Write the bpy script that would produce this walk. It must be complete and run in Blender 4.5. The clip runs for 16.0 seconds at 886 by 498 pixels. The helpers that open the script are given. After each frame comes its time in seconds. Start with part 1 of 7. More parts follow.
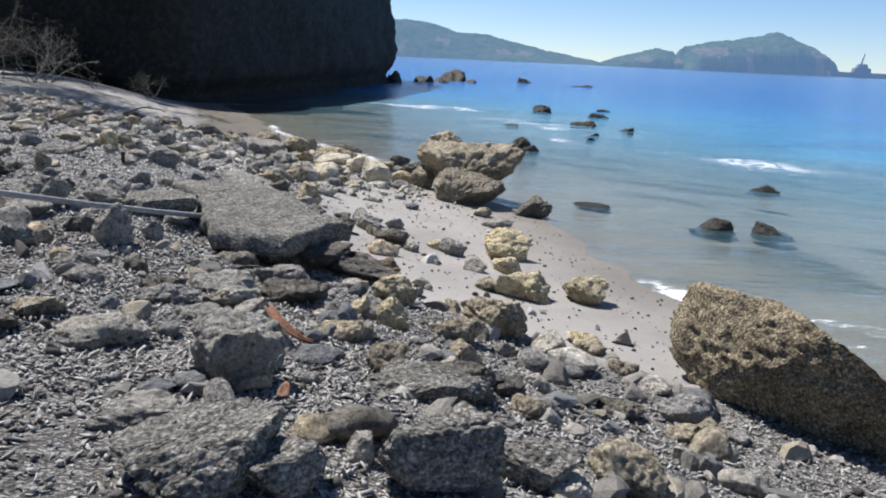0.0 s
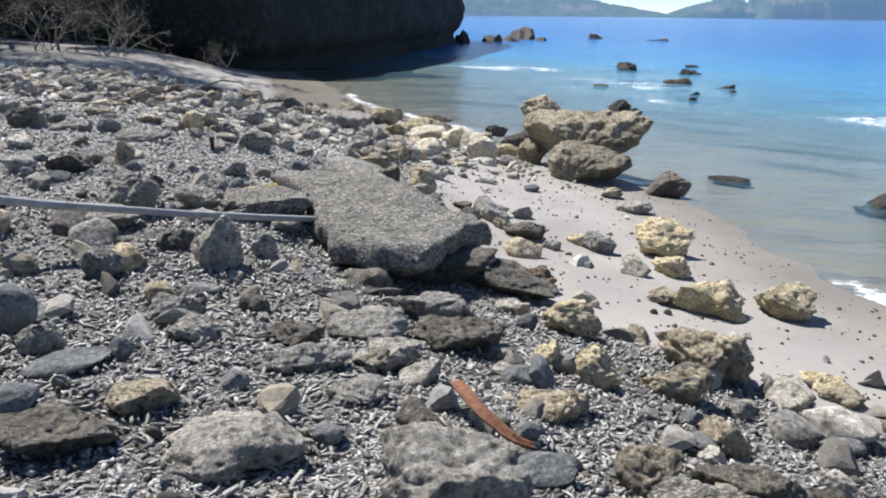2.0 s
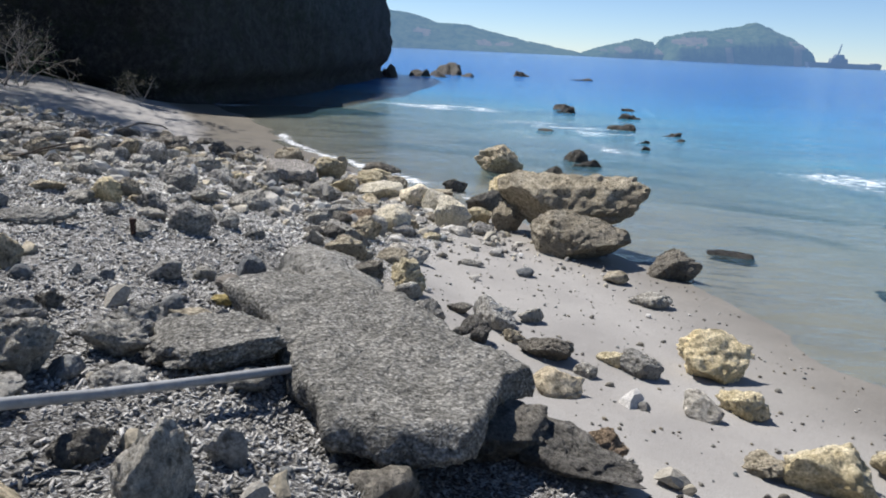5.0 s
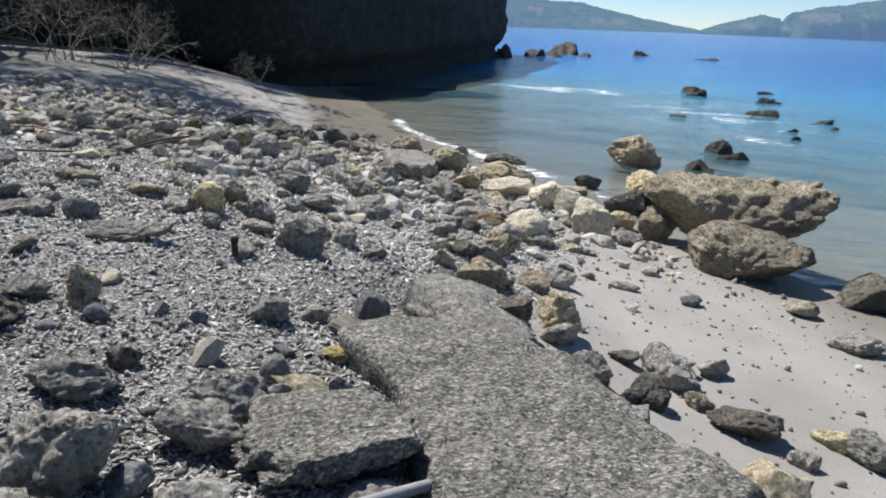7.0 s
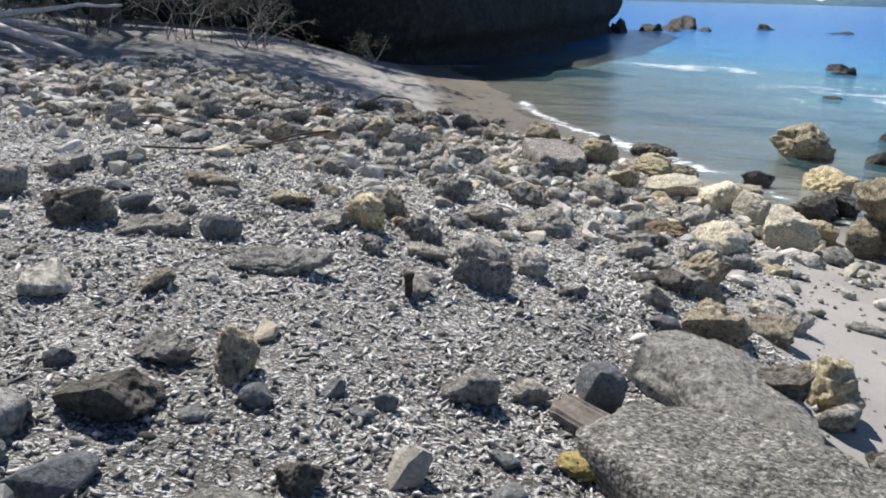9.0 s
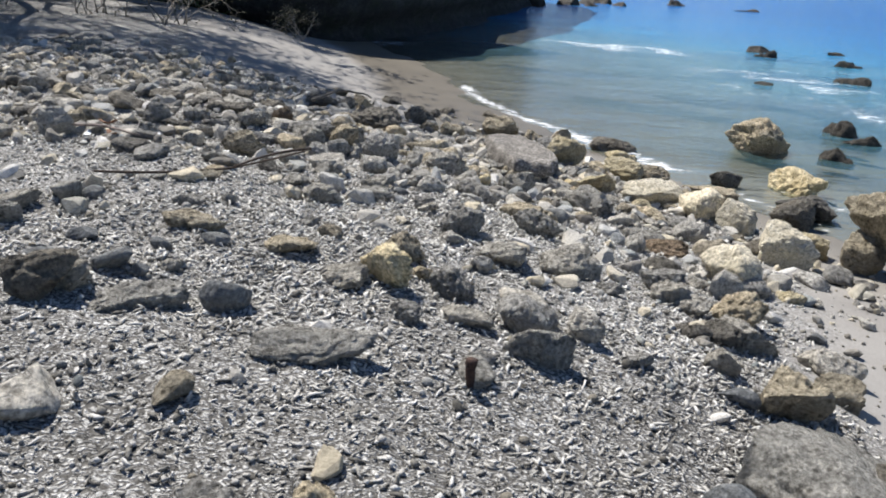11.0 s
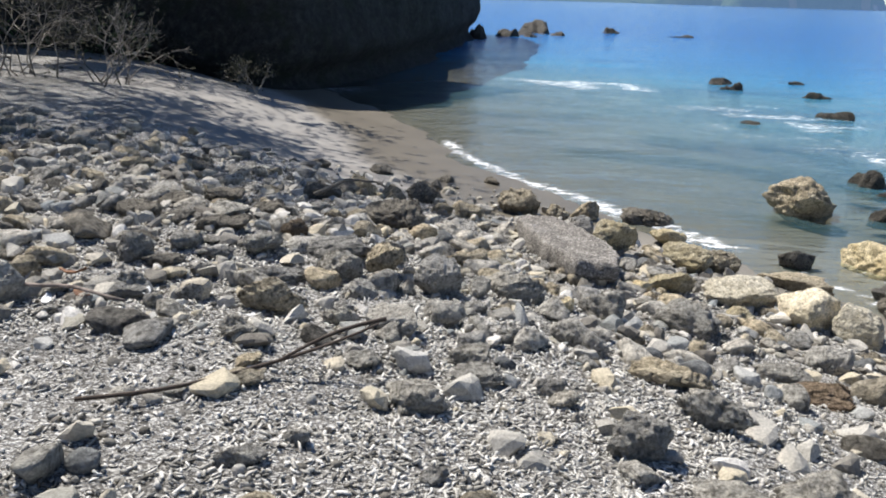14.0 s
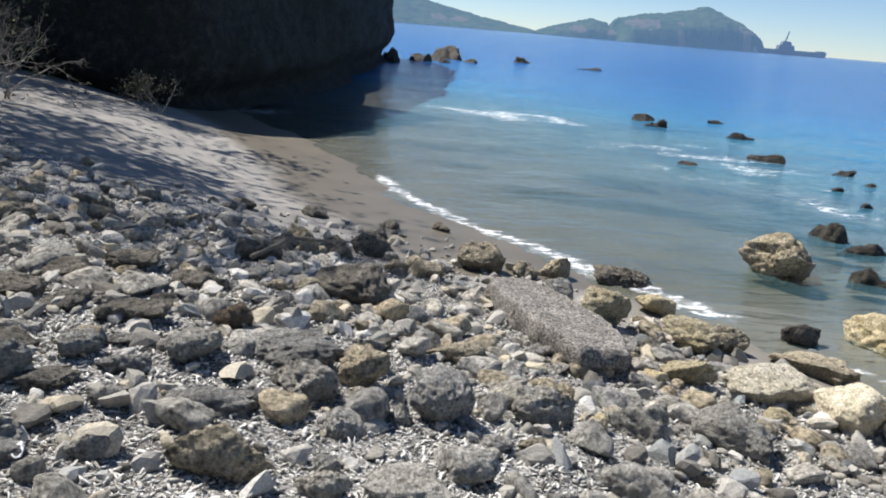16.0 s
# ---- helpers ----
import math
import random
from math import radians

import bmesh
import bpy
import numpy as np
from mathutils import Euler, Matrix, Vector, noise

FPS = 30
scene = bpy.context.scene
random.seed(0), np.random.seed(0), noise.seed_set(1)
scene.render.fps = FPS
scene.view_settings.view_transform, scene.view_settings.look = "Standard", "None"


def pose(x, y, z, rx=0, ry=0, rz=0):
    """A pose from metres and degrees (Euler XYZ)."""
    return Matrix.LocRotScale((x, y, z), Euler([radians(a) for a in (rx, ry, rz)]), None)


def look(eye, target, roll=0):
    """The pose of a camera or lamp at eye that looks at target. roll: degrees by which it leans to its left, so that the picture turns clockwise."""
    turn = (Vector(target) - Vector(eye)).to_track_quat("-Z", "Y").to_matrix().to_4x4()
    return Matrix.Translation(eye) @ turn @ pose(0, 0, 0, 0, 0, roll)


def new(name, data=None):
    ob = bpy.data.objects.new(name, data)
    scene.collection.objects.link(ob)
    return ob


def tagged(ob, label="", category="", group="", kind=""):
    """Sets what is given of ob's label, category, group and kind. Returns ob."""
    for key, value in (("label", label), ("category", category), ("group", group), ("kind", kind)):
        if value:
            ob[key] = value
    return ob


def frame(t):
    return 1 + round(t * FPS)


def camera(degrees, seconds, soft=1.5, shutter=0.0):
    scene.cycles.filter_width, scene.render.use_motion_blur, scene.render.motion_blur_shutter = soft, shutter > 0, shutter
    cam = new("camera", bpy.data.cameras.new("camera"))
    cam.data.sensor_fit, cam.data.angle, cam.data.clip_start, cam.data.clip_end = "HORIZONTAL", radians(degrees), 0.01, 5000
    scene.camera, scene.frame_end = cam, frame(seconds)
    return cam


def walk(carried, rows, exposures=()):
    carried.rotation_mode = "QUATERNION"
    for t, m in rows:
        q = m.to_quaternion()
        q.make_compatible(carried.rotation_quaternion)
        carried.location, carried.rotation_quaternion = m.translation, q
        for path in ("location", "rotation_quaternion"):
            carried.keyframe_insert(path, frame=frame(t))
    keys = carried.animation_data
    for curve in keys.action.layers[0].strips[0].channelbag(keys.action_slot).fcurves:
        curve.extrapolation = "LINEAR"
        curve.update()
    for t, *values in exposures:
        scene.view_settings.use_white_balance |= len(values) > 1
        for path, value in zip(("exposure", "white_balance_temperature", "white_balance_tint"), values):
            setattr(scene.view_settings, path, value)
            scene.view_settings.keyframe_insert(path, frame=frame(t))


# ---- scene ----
cam = camera(59.4, 16.0, soft=1.9)
PATH = [
    (0, (-0.061, 0.183, 1.96), (-0.07, 2.124, 1.481), 2.7),
    (0.5, (-0.2, 0.494, 1.915), (-0.294, 2.438, 1.455), 1.9),
    (1, (-0.402, 0.804, 1.884), (-0.753, 2.694, 1.335), 3.3),
    (1.5, (-0.54, 1.007, 1.937), (-0.756, 2.906, 1.347), 2.1),
    (2, (-0.732, 1.345, 1.941), (-0.898, 3.252, 1.362), 0.6),
    (2.5, (-0.926, 1.567, 2.026), (-1.224, 3.469, 1.484), 2.1),
    (3, (-1.086, 1.755, 2.072), (-1.125, 3.686, 1.55), 1.5),
    (3.5, (-1.153, 2.021, 2.082), (-1.124, 3.959, 1.589), 2.9),
    (3.7, (-1.192, 2.127, 2.086), (-1.233, 4.066, 1.597), 2.4),
    (5.8, (-1.478, 3.287, 2.067), (-1.396, 5.211, 1.529), 2.9),
    (6, (-1.506, 3.387, 2.084), (-1.526, 5.307, 1.525), 3.4),
    (6.5, (-1.593, 3.633, 2.089), (-1.913, 5.515, 1.494), 2.5),
    (7, (-1.69, 3.899, 2.075), (-1.916, 5.806, 1.516), 2.2),
    (7.5, (-1.831, 4.177, 2.062), (-2.007, 6.093, 1.514), 1.9),
    (8, (-1.953, 4.396, 2.041), (-2.367, 6.264, 1.46), -0.3),
    (8.5, (-2.16, 4.602, 2.052), (-2.482, 6.475, 1.43), 3.2),
    (9, (-2.4, 4.795, 2.06), (-2.863, 6.639, 1.436), 1.5),
    (9.2, (-2.475, 4.896, 2.051), (-2.945, 6.736, 1.424), 1.4),
    (11.3, (-3.246, 5.469, 2.275), (-3.464, 7.329, 1.574), 3.2),
    (11.5, (-3.325, 5.606, 2.269), (-3.554, 7.463, 1.561), 3.0),
    (12, (-3.516, 5.874, 2.346), (-3.739, 7.729, 1.632), 2.9),
    (12.5, (-3.758, 6.106, 2.409), (-3.932, 7.984, 1.744), 3.1),
    (13, (-3.983, 6.418, 2.409), (-4.141, 8.312, 1.785), 4.2),
    (13.5, (-4.198, 6.728, 2.428), (-4.355, 8.613, 1.777), 5.3),
    (14, (-4.274, 6.911, 2.495), (-4.349, 8.811, 1.876), 1.7),
    (14.5, (-4.385, 7.305, 2.44), (-4.353, 9.222, 1.869), 1.2),
    (15, (-4.525, 7.637, 2.447), (-4.505, 9.551, 1.869), 1.4),
    (15.5, (-4.691, 7.958, 2.437), (-4.547, 9.86, 1.834), 4.0),
    (16, (-4.84, 8.29, 2.455), (-4.664, 10.204, 1.902), 4.8),
]
walk(cam, [(t, look(eye, target, roll)) for t, eye, target, roll in PATH], [(0, 0.15, 6080, 13), (1, 0.2, 6080, 13), (1.5, 0.36, 6080, 12), (2, 0.38, 6100, 12), (3.5, 0.3, 6080, 12), (6, 0.02, 6050, 12), (7, 0.11, 6120, 11), (9, 0.18, 6150, 11), (12.5, 0.11, 6200, 11), (14, 0.13, 6250, 11), (16, 0.06, 6180, 11)])

# ---- light ----
SUN_EL, SUN_X, SUN_Y = 55.0, -0.71, 0.70          # height of the sun and the way to it over the ground
world = bpy.data.worlds.new("sky")
scene.world = world
world.use_nodes = True
wn = world.node_tree
sky = wn.nodes.new("ShaderNodeTexSky")
sky.sky_type, sky.sun_disc = "NISHITA", False
sky.sun_elevation = radians(SUN_EL)
sky.sun_rotation = math.atan2(SUN_X, SUN_Y)
sky.air_density, sky.dust_density, sky.ozone_density, sky.altitude = 0.8, 0.0, 4.0, 1200
wn.links.new(sky.outputs[0], wn.nodes["Background"].inputs[0])
wn.nodes["Background"].inputs[1].default_value = 0.104
sun = new("sun", bpy.data.lights.new("sun", "SUN"))
sun.data.energy, sun.data.angle, sun.data.color = 6.6, radians(0.53), (1.0, 0.945, 0.86)
sun.matrix_world = look((0, 0, 60), (-SUN_X * 10, -SUN_Y * 10, 60 - 10 * math.tan(radians(SUN_EL))))


# ---- noise and the lie of the land ----
def hashed(i, j, k, seed):
    n = (i * 374761393 + j * 668265263 + k * 2147483647 + seed * 1274126177) & 0xFFFFFFFF
    n = ((n ^ (n >> 13)) * 1274126177) & 0xFFFFFFFF
    n = ((n ^ (n >> 16)) * 2246822519) & 0xFFFFFFFF
    return ((n ^ (n >> 15)) & 0xFFFFFF) / float(0xFFFFFF)


def vnoise(p, seed=0):
    """Smooth value noise from 0 to 1 at an array of points (n, 3)."""
    f = np.floor(p).astype(np.int64)
    u = p - f
    u = u * u * (3 - 2 * u)
    out = 0
    for a in (0, 1):
        for b in (0, 1):
            for c in (0, 1):
                wgt = (u[:, 0] if a else 1 - u[:, 0]) * (u[:, 1] if b else 1 - u[:, 1]) * (u[:, 2] if c else 1 - u[:, 2])
                out = out + wgt * hashed(f[:, 0] + a, f[:, 1] + b, f[:, 2] + c, seed)
    return out


def fbm(p, seed=0, octaves=4, gain=0.5):
    total, amp, norm = 0, 1.0, 0.0
    for o in range(octaves):
        total = total + amp * (vnoise(p * 2.03 ** o + 17.3 * o, seed + o) - 0.5)
        norm += amp
        amp *= gain
    return total / norm


SHORE_Y = np.array([-40, -10, 0, 3, 5.2, 7.2, 9.6, 11, 13, 15, 17, 19.3, 22, 25, 28, 40, 66, 90, 4000.0])
SHORE_X = np.array([30, 12, 6.2, 4.3, 2.9, 1.75, 1.25, 0.65, -0.6, -1.9, -3.3, -4.6, -5.4, -6.7, -8.5, -20, -60, -400, -9000.0])
BEACH_S = np.array([-3000, -300, -60, -25, -10, -4, -1, 0, 1.3, 2.5, 3.1, 4, 5, 6.2, 10, 16, 30, 60.0])
BEACH_Z = np.array([-60, -20, -6, -2.6, -0.75, -0.24, -0.055, 0, 0.10, 0.26, 0.45, 0.65, 0.81, 0.91, 1.12, 1.9, 5, 12.0])


def inland(x, y):
    """Metres from the waterline, up the beach."""
    xs = np.interp(y, SHORE_Y, SHORE_X)
    slope = (np.interp(y + 1.2, SHORE_Y, SHORE_X) - np.interp(y - 1.2, SHORE_Y, SHORE_X)) / 2.4
    slope = np.clip(slope, -0.9, 0)
    return (xs - x) / np.sqrt(1 + slope ** 2)


def ground_z(x, y):
    x, y = np.atleast_1d(np.asarray(x, float)), np.atleast_1d(np.asarray(y, float))
    s = inland(x, y)
    z = np.interp(s, BEACH_S, BEACH_Z)
    p = np.stack([x, y, 0 * x], 1)
    near = np.exp(-((x + 2) / 14) ** 2 - ((y - 9) / 16) ** 2)
    rough = np.clip((s - 2.2) / 1.2, 0.12, 1) * np.where(y > 16.5, 0.25, 1)
    z = z - 0.20 * np.exp(-((x + 1.25) / 0.60) ** 2 - ((y - 5.62) / 0.42) ** 2)      # the hollow under the slab's lip
    z = z + near * rough * (0.16 * fbm(p * 0.9, 5, 3) + 0.05 * fbm(p * 5, 9, 2))
    return z


def gz(x, y):
    return float(ground_z(x, y)[0])


# ---- materials ----
def material(name):
    m = bpy.data.materials.new(name)
    m.use_nodes = True
    return m, m.node_tree.nodes, m.node_tree.links, m.node_tree.nodes["Principled BSDF"]


def tex(nodes, links, kind, scale, vector=None, detail=4.0, rough=0.55):
    n = nodes.new(kind)
    n.inputs["Scale"].default_value = scale
    if kind == "ShaderNodeTexNoise":
        n.inputs["Detail"].default_value, n.inputs["Roughness"].default_value = detail, rough
    if vector is not None:
        links.new(vector, n.inputs["Vector"])
    return n


def ramp(nodes, links, source, *stops):
    r = nodes.new("ShaderNodeValToRGB")
    while len(r.color_ramp.elements) < len(stops):
        r.color_ramp.elements.new(0.5)
    for e, (at, c) in zip(r.color_ramp.elements, stops):
        e.position, e.color = at, (*c, 1)
    links.new(source, r.inputs[0])
    return r.outputs[0]


def mixed(nodes, links, fac, a, b, how="MIX"):
    m = nodes.new("ShaderNodeMix")
    m.data_type, m.blend_type = "RGBA", how
    for value, socket in ((fac, m.inputs[0]), (a, m.inputs[6]), (b, m.inputs[7])):
        if isinstance(value, (int, float)):
            socket.default_value = value
        elif isinstance(value, tuple):
            socket.default_value = (*value, 1)
        else:
            links.new(value, socket)
    return m.outputs[2]


def bumped(nodes, links, bsdf, height, strength, distance, normal=None):
    b = nodes.new("ShaderNodeBump")
    b.inputs["Strength"].default_value, b.inputs["Distance"].default_value = strength, distance
    links.new(height, b.inputs["Height"])
    if normal is not None:
        links.new(normal, b.inputs["Normal"])
    if bsdf is not None:
        links.new(b.outputs[0], bsdf.inputs["Normal"])
    return b.outputs[0]


def rock_material(name, low, mid, high, stain, pits=1.0, roughness=0.92, chips=0.35):
    """Weathered stone: patches, speckle, stains and pits, a little different on each stone."""
    m, n, l, b = material(name)
    co = n.new("ShaderNodeTexCoord").outputs["Object"]
    info = n.new("ShaderNodeObjectInfo")
    patch = tex(n, l, "ShaderNodeTexNoise", 5.0, co, 6, 0.65).outputs[0]
    col = ramp(n, l, patch, (0.28, low), (0.5, mid), (0.72, high))
    fine = tex(n, l, "ShaderNodeTexNoise", 62.0, co, 4, 0.7).outputs[0]
    col = mixed(n, l, 0.95, col, ramp(n, l, fine, (0.3, (0.40, 0.39, 0.38)), (0.55, (0.97, 0.97, 0.97)), (0.8, (1.3, 1.28, 1.26))), "MULTIPLY")
    crust = tex(n, l, "ShaderNodeTexNoise", 19.0, co, 5, 0.72).outputs[0]
    col = mixed(n, l, min(1.0, 0.9 * pits), col, ramp(n, l, crust, (0.35, (0.42, 0.41, 0.39)), (0.46, (0.97, 0.97, 0.97)), (0.66, (1.22, 1.21, 1.2))), "MULTIPLY")
    cell = tex(n, l, "ShaderNodeTexVoronoi", 75.0, co)
    col = mixed(n, l, chips, col, ramp(n, l, cell.outputs["Color"], (0.2, (0.45, 0.44, 0.43)), (0.5, (0.95, 0.95, 0.95)), (0.85, (1.45, 1.44, 1.42))), "MULTIPLY")
    v = tex(n, l, "ShaderNodeTexVoronoi", 26.0, co)
    well = mixed(n, l, ramp(n, l, v.outputs["Color"], (0.45, (0, 0, 0)), (0.5, (1, 1, 1))), (1, 1, 1), ramp(n, l, v.outputs["Distance"], (0.12, (0.26, 0.25, 0.23)), (0.36, (1, 1, 1))))
    col = mixed(n, l, min(1.0, 0.85 * pits), col, well, "MULTIPLY")
    blot = ramp(n, l, tex(n, l, "ShaderNodeTexNoise", 2.3, co, 3, 0.6).outputs[0], (0.5, (0, 0, 0)), (0.68, (0.75, 0.75, 0.75)))
    col = mixed(n, l, blot, col, stain)
    one = ramp(n, l, info.outputs["Random"], (0.0, (0.84, 0.845, 0.86)), (0.5, (1.14, 1.13, 1.10)), (1.0, (1.38, 1.33, 1.24)))
    col = mixed(n, l, 1.0, col, one, "MULTIPLY")
    l.new(col, b.inputs["Base Color"])
    b.inputs["Roughness"].default_value = roughness
    b.inputs["Specular IOR Level"].default_value = 0.25
    hole = ramp(n, l, v.outputs["Distance"], (0.1, (0, 0, 0)), (0.5, (1, 1, 1)))
    first = bumped(n, l, None, hole, 0.55 * pits, 0.02)
    grit = tex(n, l, "ShaderNodeTexNoise", 45.0, co, 6, 0.75).outputs[0]
    deep = bumped(n, l, None, crust, 0.95 * pits, 0.06, first)
    bumped(n, l, b, grit, 0.9 * pits, 0.03, deep)
    return m


GREY = rock_material("grey_limestone", (0.28, 0.268, 0.24), (0.45, 0.433, 0.39), (0.60, 0.58, 0.53), (0.25, 0.235, 0.20))
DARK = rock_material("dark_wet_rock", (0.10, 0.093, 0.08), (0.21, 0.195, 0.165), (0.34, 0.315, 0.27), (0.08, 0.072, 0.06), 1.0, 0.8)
TAN = rock_material("tan_limestone", (0.31, 0.265, 0.185), (0.53, 0.465, 0.345), (0.68, 0.62, 0.49), (0.20, 0.175, 0.13))
YELLOW = rock_material("yellow_limestone", (0.42, 0.34, 0.18), (0.62, 0.54, 0.36), (0.74, 0.68, 0.52), (0.36, 0.28, 0.13), 0.7)
CREAM = rock_material("cream_limestone", (0.46, 0.41, 0.30), (0.64, 0.59, 0.47), (0.76, 0.72, 0.62), (0.40, 0.35, 0.23), 0.6)
PALE = rock_material("pale_coral_stone", (0.36, 0.345, 0.31), (0.53, 0.51, 0.465), (0.67, 0.65, 0.60), (0.29, 0.275, 0.24), 0.9)
SLATE = rock_material("blue_grey_pebble", (0.11, 0.116, 0.118), (0.17, 0.177, 0.178), (0.25, 0.258, 0.255), (0.10, 0.104, 0.102), 0.5, 0.8)
BROWN = rock_material("brown_stone", (0.15, 0.115, 0.075), (0.26, 0.20, 0.14), (0.38, 0.31, 0.23), (0.12, 0.085, 0.06))


def ground_material():
    m, n, l, b = material("sand_and_coral_rubble")
    co = n.new("ShaderNodeTexCoord").outputs["Object"]
    rub = n.new("ShaderNodeAttribute")
    rub.attribute_name = "rubble"
    wet = n.new("ShaderNodeAttribute")
    wet.attribute_name = "wet"
    grain = tex(n, l, "ShaderNodeTexNoise", 180.0, co, 3, 0.7).outputs[0]
    sand = ramp(n, l, grain, (0.25, (0.21, 0.199, 0.182)), (0.5, (0.305, 0.293, 0.273)), (0.75, (0.41, 0.396, 0.373)))
    broad = tex(n, l, "ShaderNodeTexNoise", 1.1, co, 4, 0.6).outputs[0]
    sand = mixed(n, l, 1.0, sand, ramp(n, l, broad, (0.3, (0.82, 0.80, 0.78)), (0.7, (1.1, 1.08, 1.05))), "MULTIPLY")
    specks = tex(n, l, "ShaderNodeTexVoronoi", 34.0, co)
    dot = ramp(n, l, specks.outputs["Distance"], (0.10, (1, 1, 1)), (0.2, (0, 0, 0)))
    rare = ramp(n, l, specks.outputs["Color"], (0.60, (0, 0, 0)), (0.62, (1, 1, 1)))
    fleck = mixed(n, l, 1.0, dot, rare, "MULTIPLY")
    sand = mixed(n, l, fleck, sand, (0.20, 0.18, 0.16))
    wander = mixed(n, l, 0.10, co, tex(n, l, "ShaderNodeTexNoise", 13.0, co, 3, 0.6).outputs["Color"], "ADD")
    lie = []
    for turn in (0.5, 2.1):
        long = n.new("ShaderNodeMapping")
        long.inputs["Scale"].default_value, long.inputs["Rotation"].default_value = (0.68, 1.3, 1.0), (0, 0, turn)
        l.new(wander, long.inputs[0])
        lie.append(tex(n, l, "ShaderNodeTexVoronoi", 62.0, long.outputs[0]))
    which = ramp(n, l, tex(n, l, "ShaderNodeTexNoise", 16.0, co, 2, 0.5).outputs[0], (0.49, (0, 0, 0)), (0.51, (1, 1, 1)))
    tint = mixed(n, l, which, lie[0].outputs["Color"], lie[1].outputs["Color"])
    off = mixed(n, l, which, lie[0].outputs["Distance"], lie[1].outputs["Distance"])
    shard = ramp(n, l, tint, (0.12, (0.25, 0.243, 0.225)), (0.40, (0.56, 0.548, 0.52)), (0.75, (0.82, 0.81, 0.78)))
    # shade between the shards, put into their colour
    gap_shade = ramp(n, l, off, (0.28, (1, 1, 1)), (0.66, (0.16, 0.152, 0.142)))
    shard = mixed(n, l, 0.95, shard, gap_shade, "MULTIPLY")
    patch = tex(n, l, "ShaderNodeTexNoise", 1.7, co, 4, 0.6).outputs[0]
    shard = mixed(n, l, 1.0, shard, ramp(n, l, patch, (0.32, (0.68, 0.67, 0.65)), (0.65, (1.08, 1.07, 1.05))), "MULTIPLY")
    north = n.new("ShaderNodeSeparateXYZ")
    l.new(co, north.inputs[0])
    bleach = n.new("ShaderNodeMapRange")
    bleach.inputs["From Min"].default_value, bleach.inputs["From Max"].default_value = 5.0, 9.5
    bleach.inputs["To Min"].default_value, bleach.inputs["To Max"].default_value = 0.72, 1.16
    l.new(north.outputs["Y"], bleach.inputs["Value"])
    shard = mixed(n, l, 1.0, shard, bleach.outputs[0], "MULTIPLY")
    col = mixed(n, l, rub.outputs["Fac"], sand, shard)
    weed = n.new("ShaderNodeAttribute")
    weed.attribute_name = "weed"
    col = mixed(n, l, weed.outputs["Fac"], col, (0.07, 0.075, 0.05))
    col = mixed(n, l, wet.outputs["Fac"], col, mixed(n, l, 1.0, col, (0.50, 0.465, 0.39), "MULTIPLY"))
    l.new(col, b.inputs["Base Color"])
    gloss = n.new("ShaderNodeMapRange")
    gloss.inputs["To Min"].default_value, gloss.inputs["To Max"].default_value = 0.95, 0.45
    l.new(wet.outputs["Fac"], gloss.inputs["Value"])
    l.new(gloss.outputs[0], b.inputs["Roughness"])
    b.inputs["Specular IOR Level"].default_value = 0.3
    low = ramp(n, l, off, (0.1, (1, 1, 1)), (0.7, (0, 0, 0)))
    height = mixed(n, l, rub.outputs["Fac"], (0.5, 0.5, 0.5), low)
    first = bumped(n, l, None, height, 0.9, 0.016)
    bumped(n, l, b, grain, 0.35, 0.006, first)
    return m


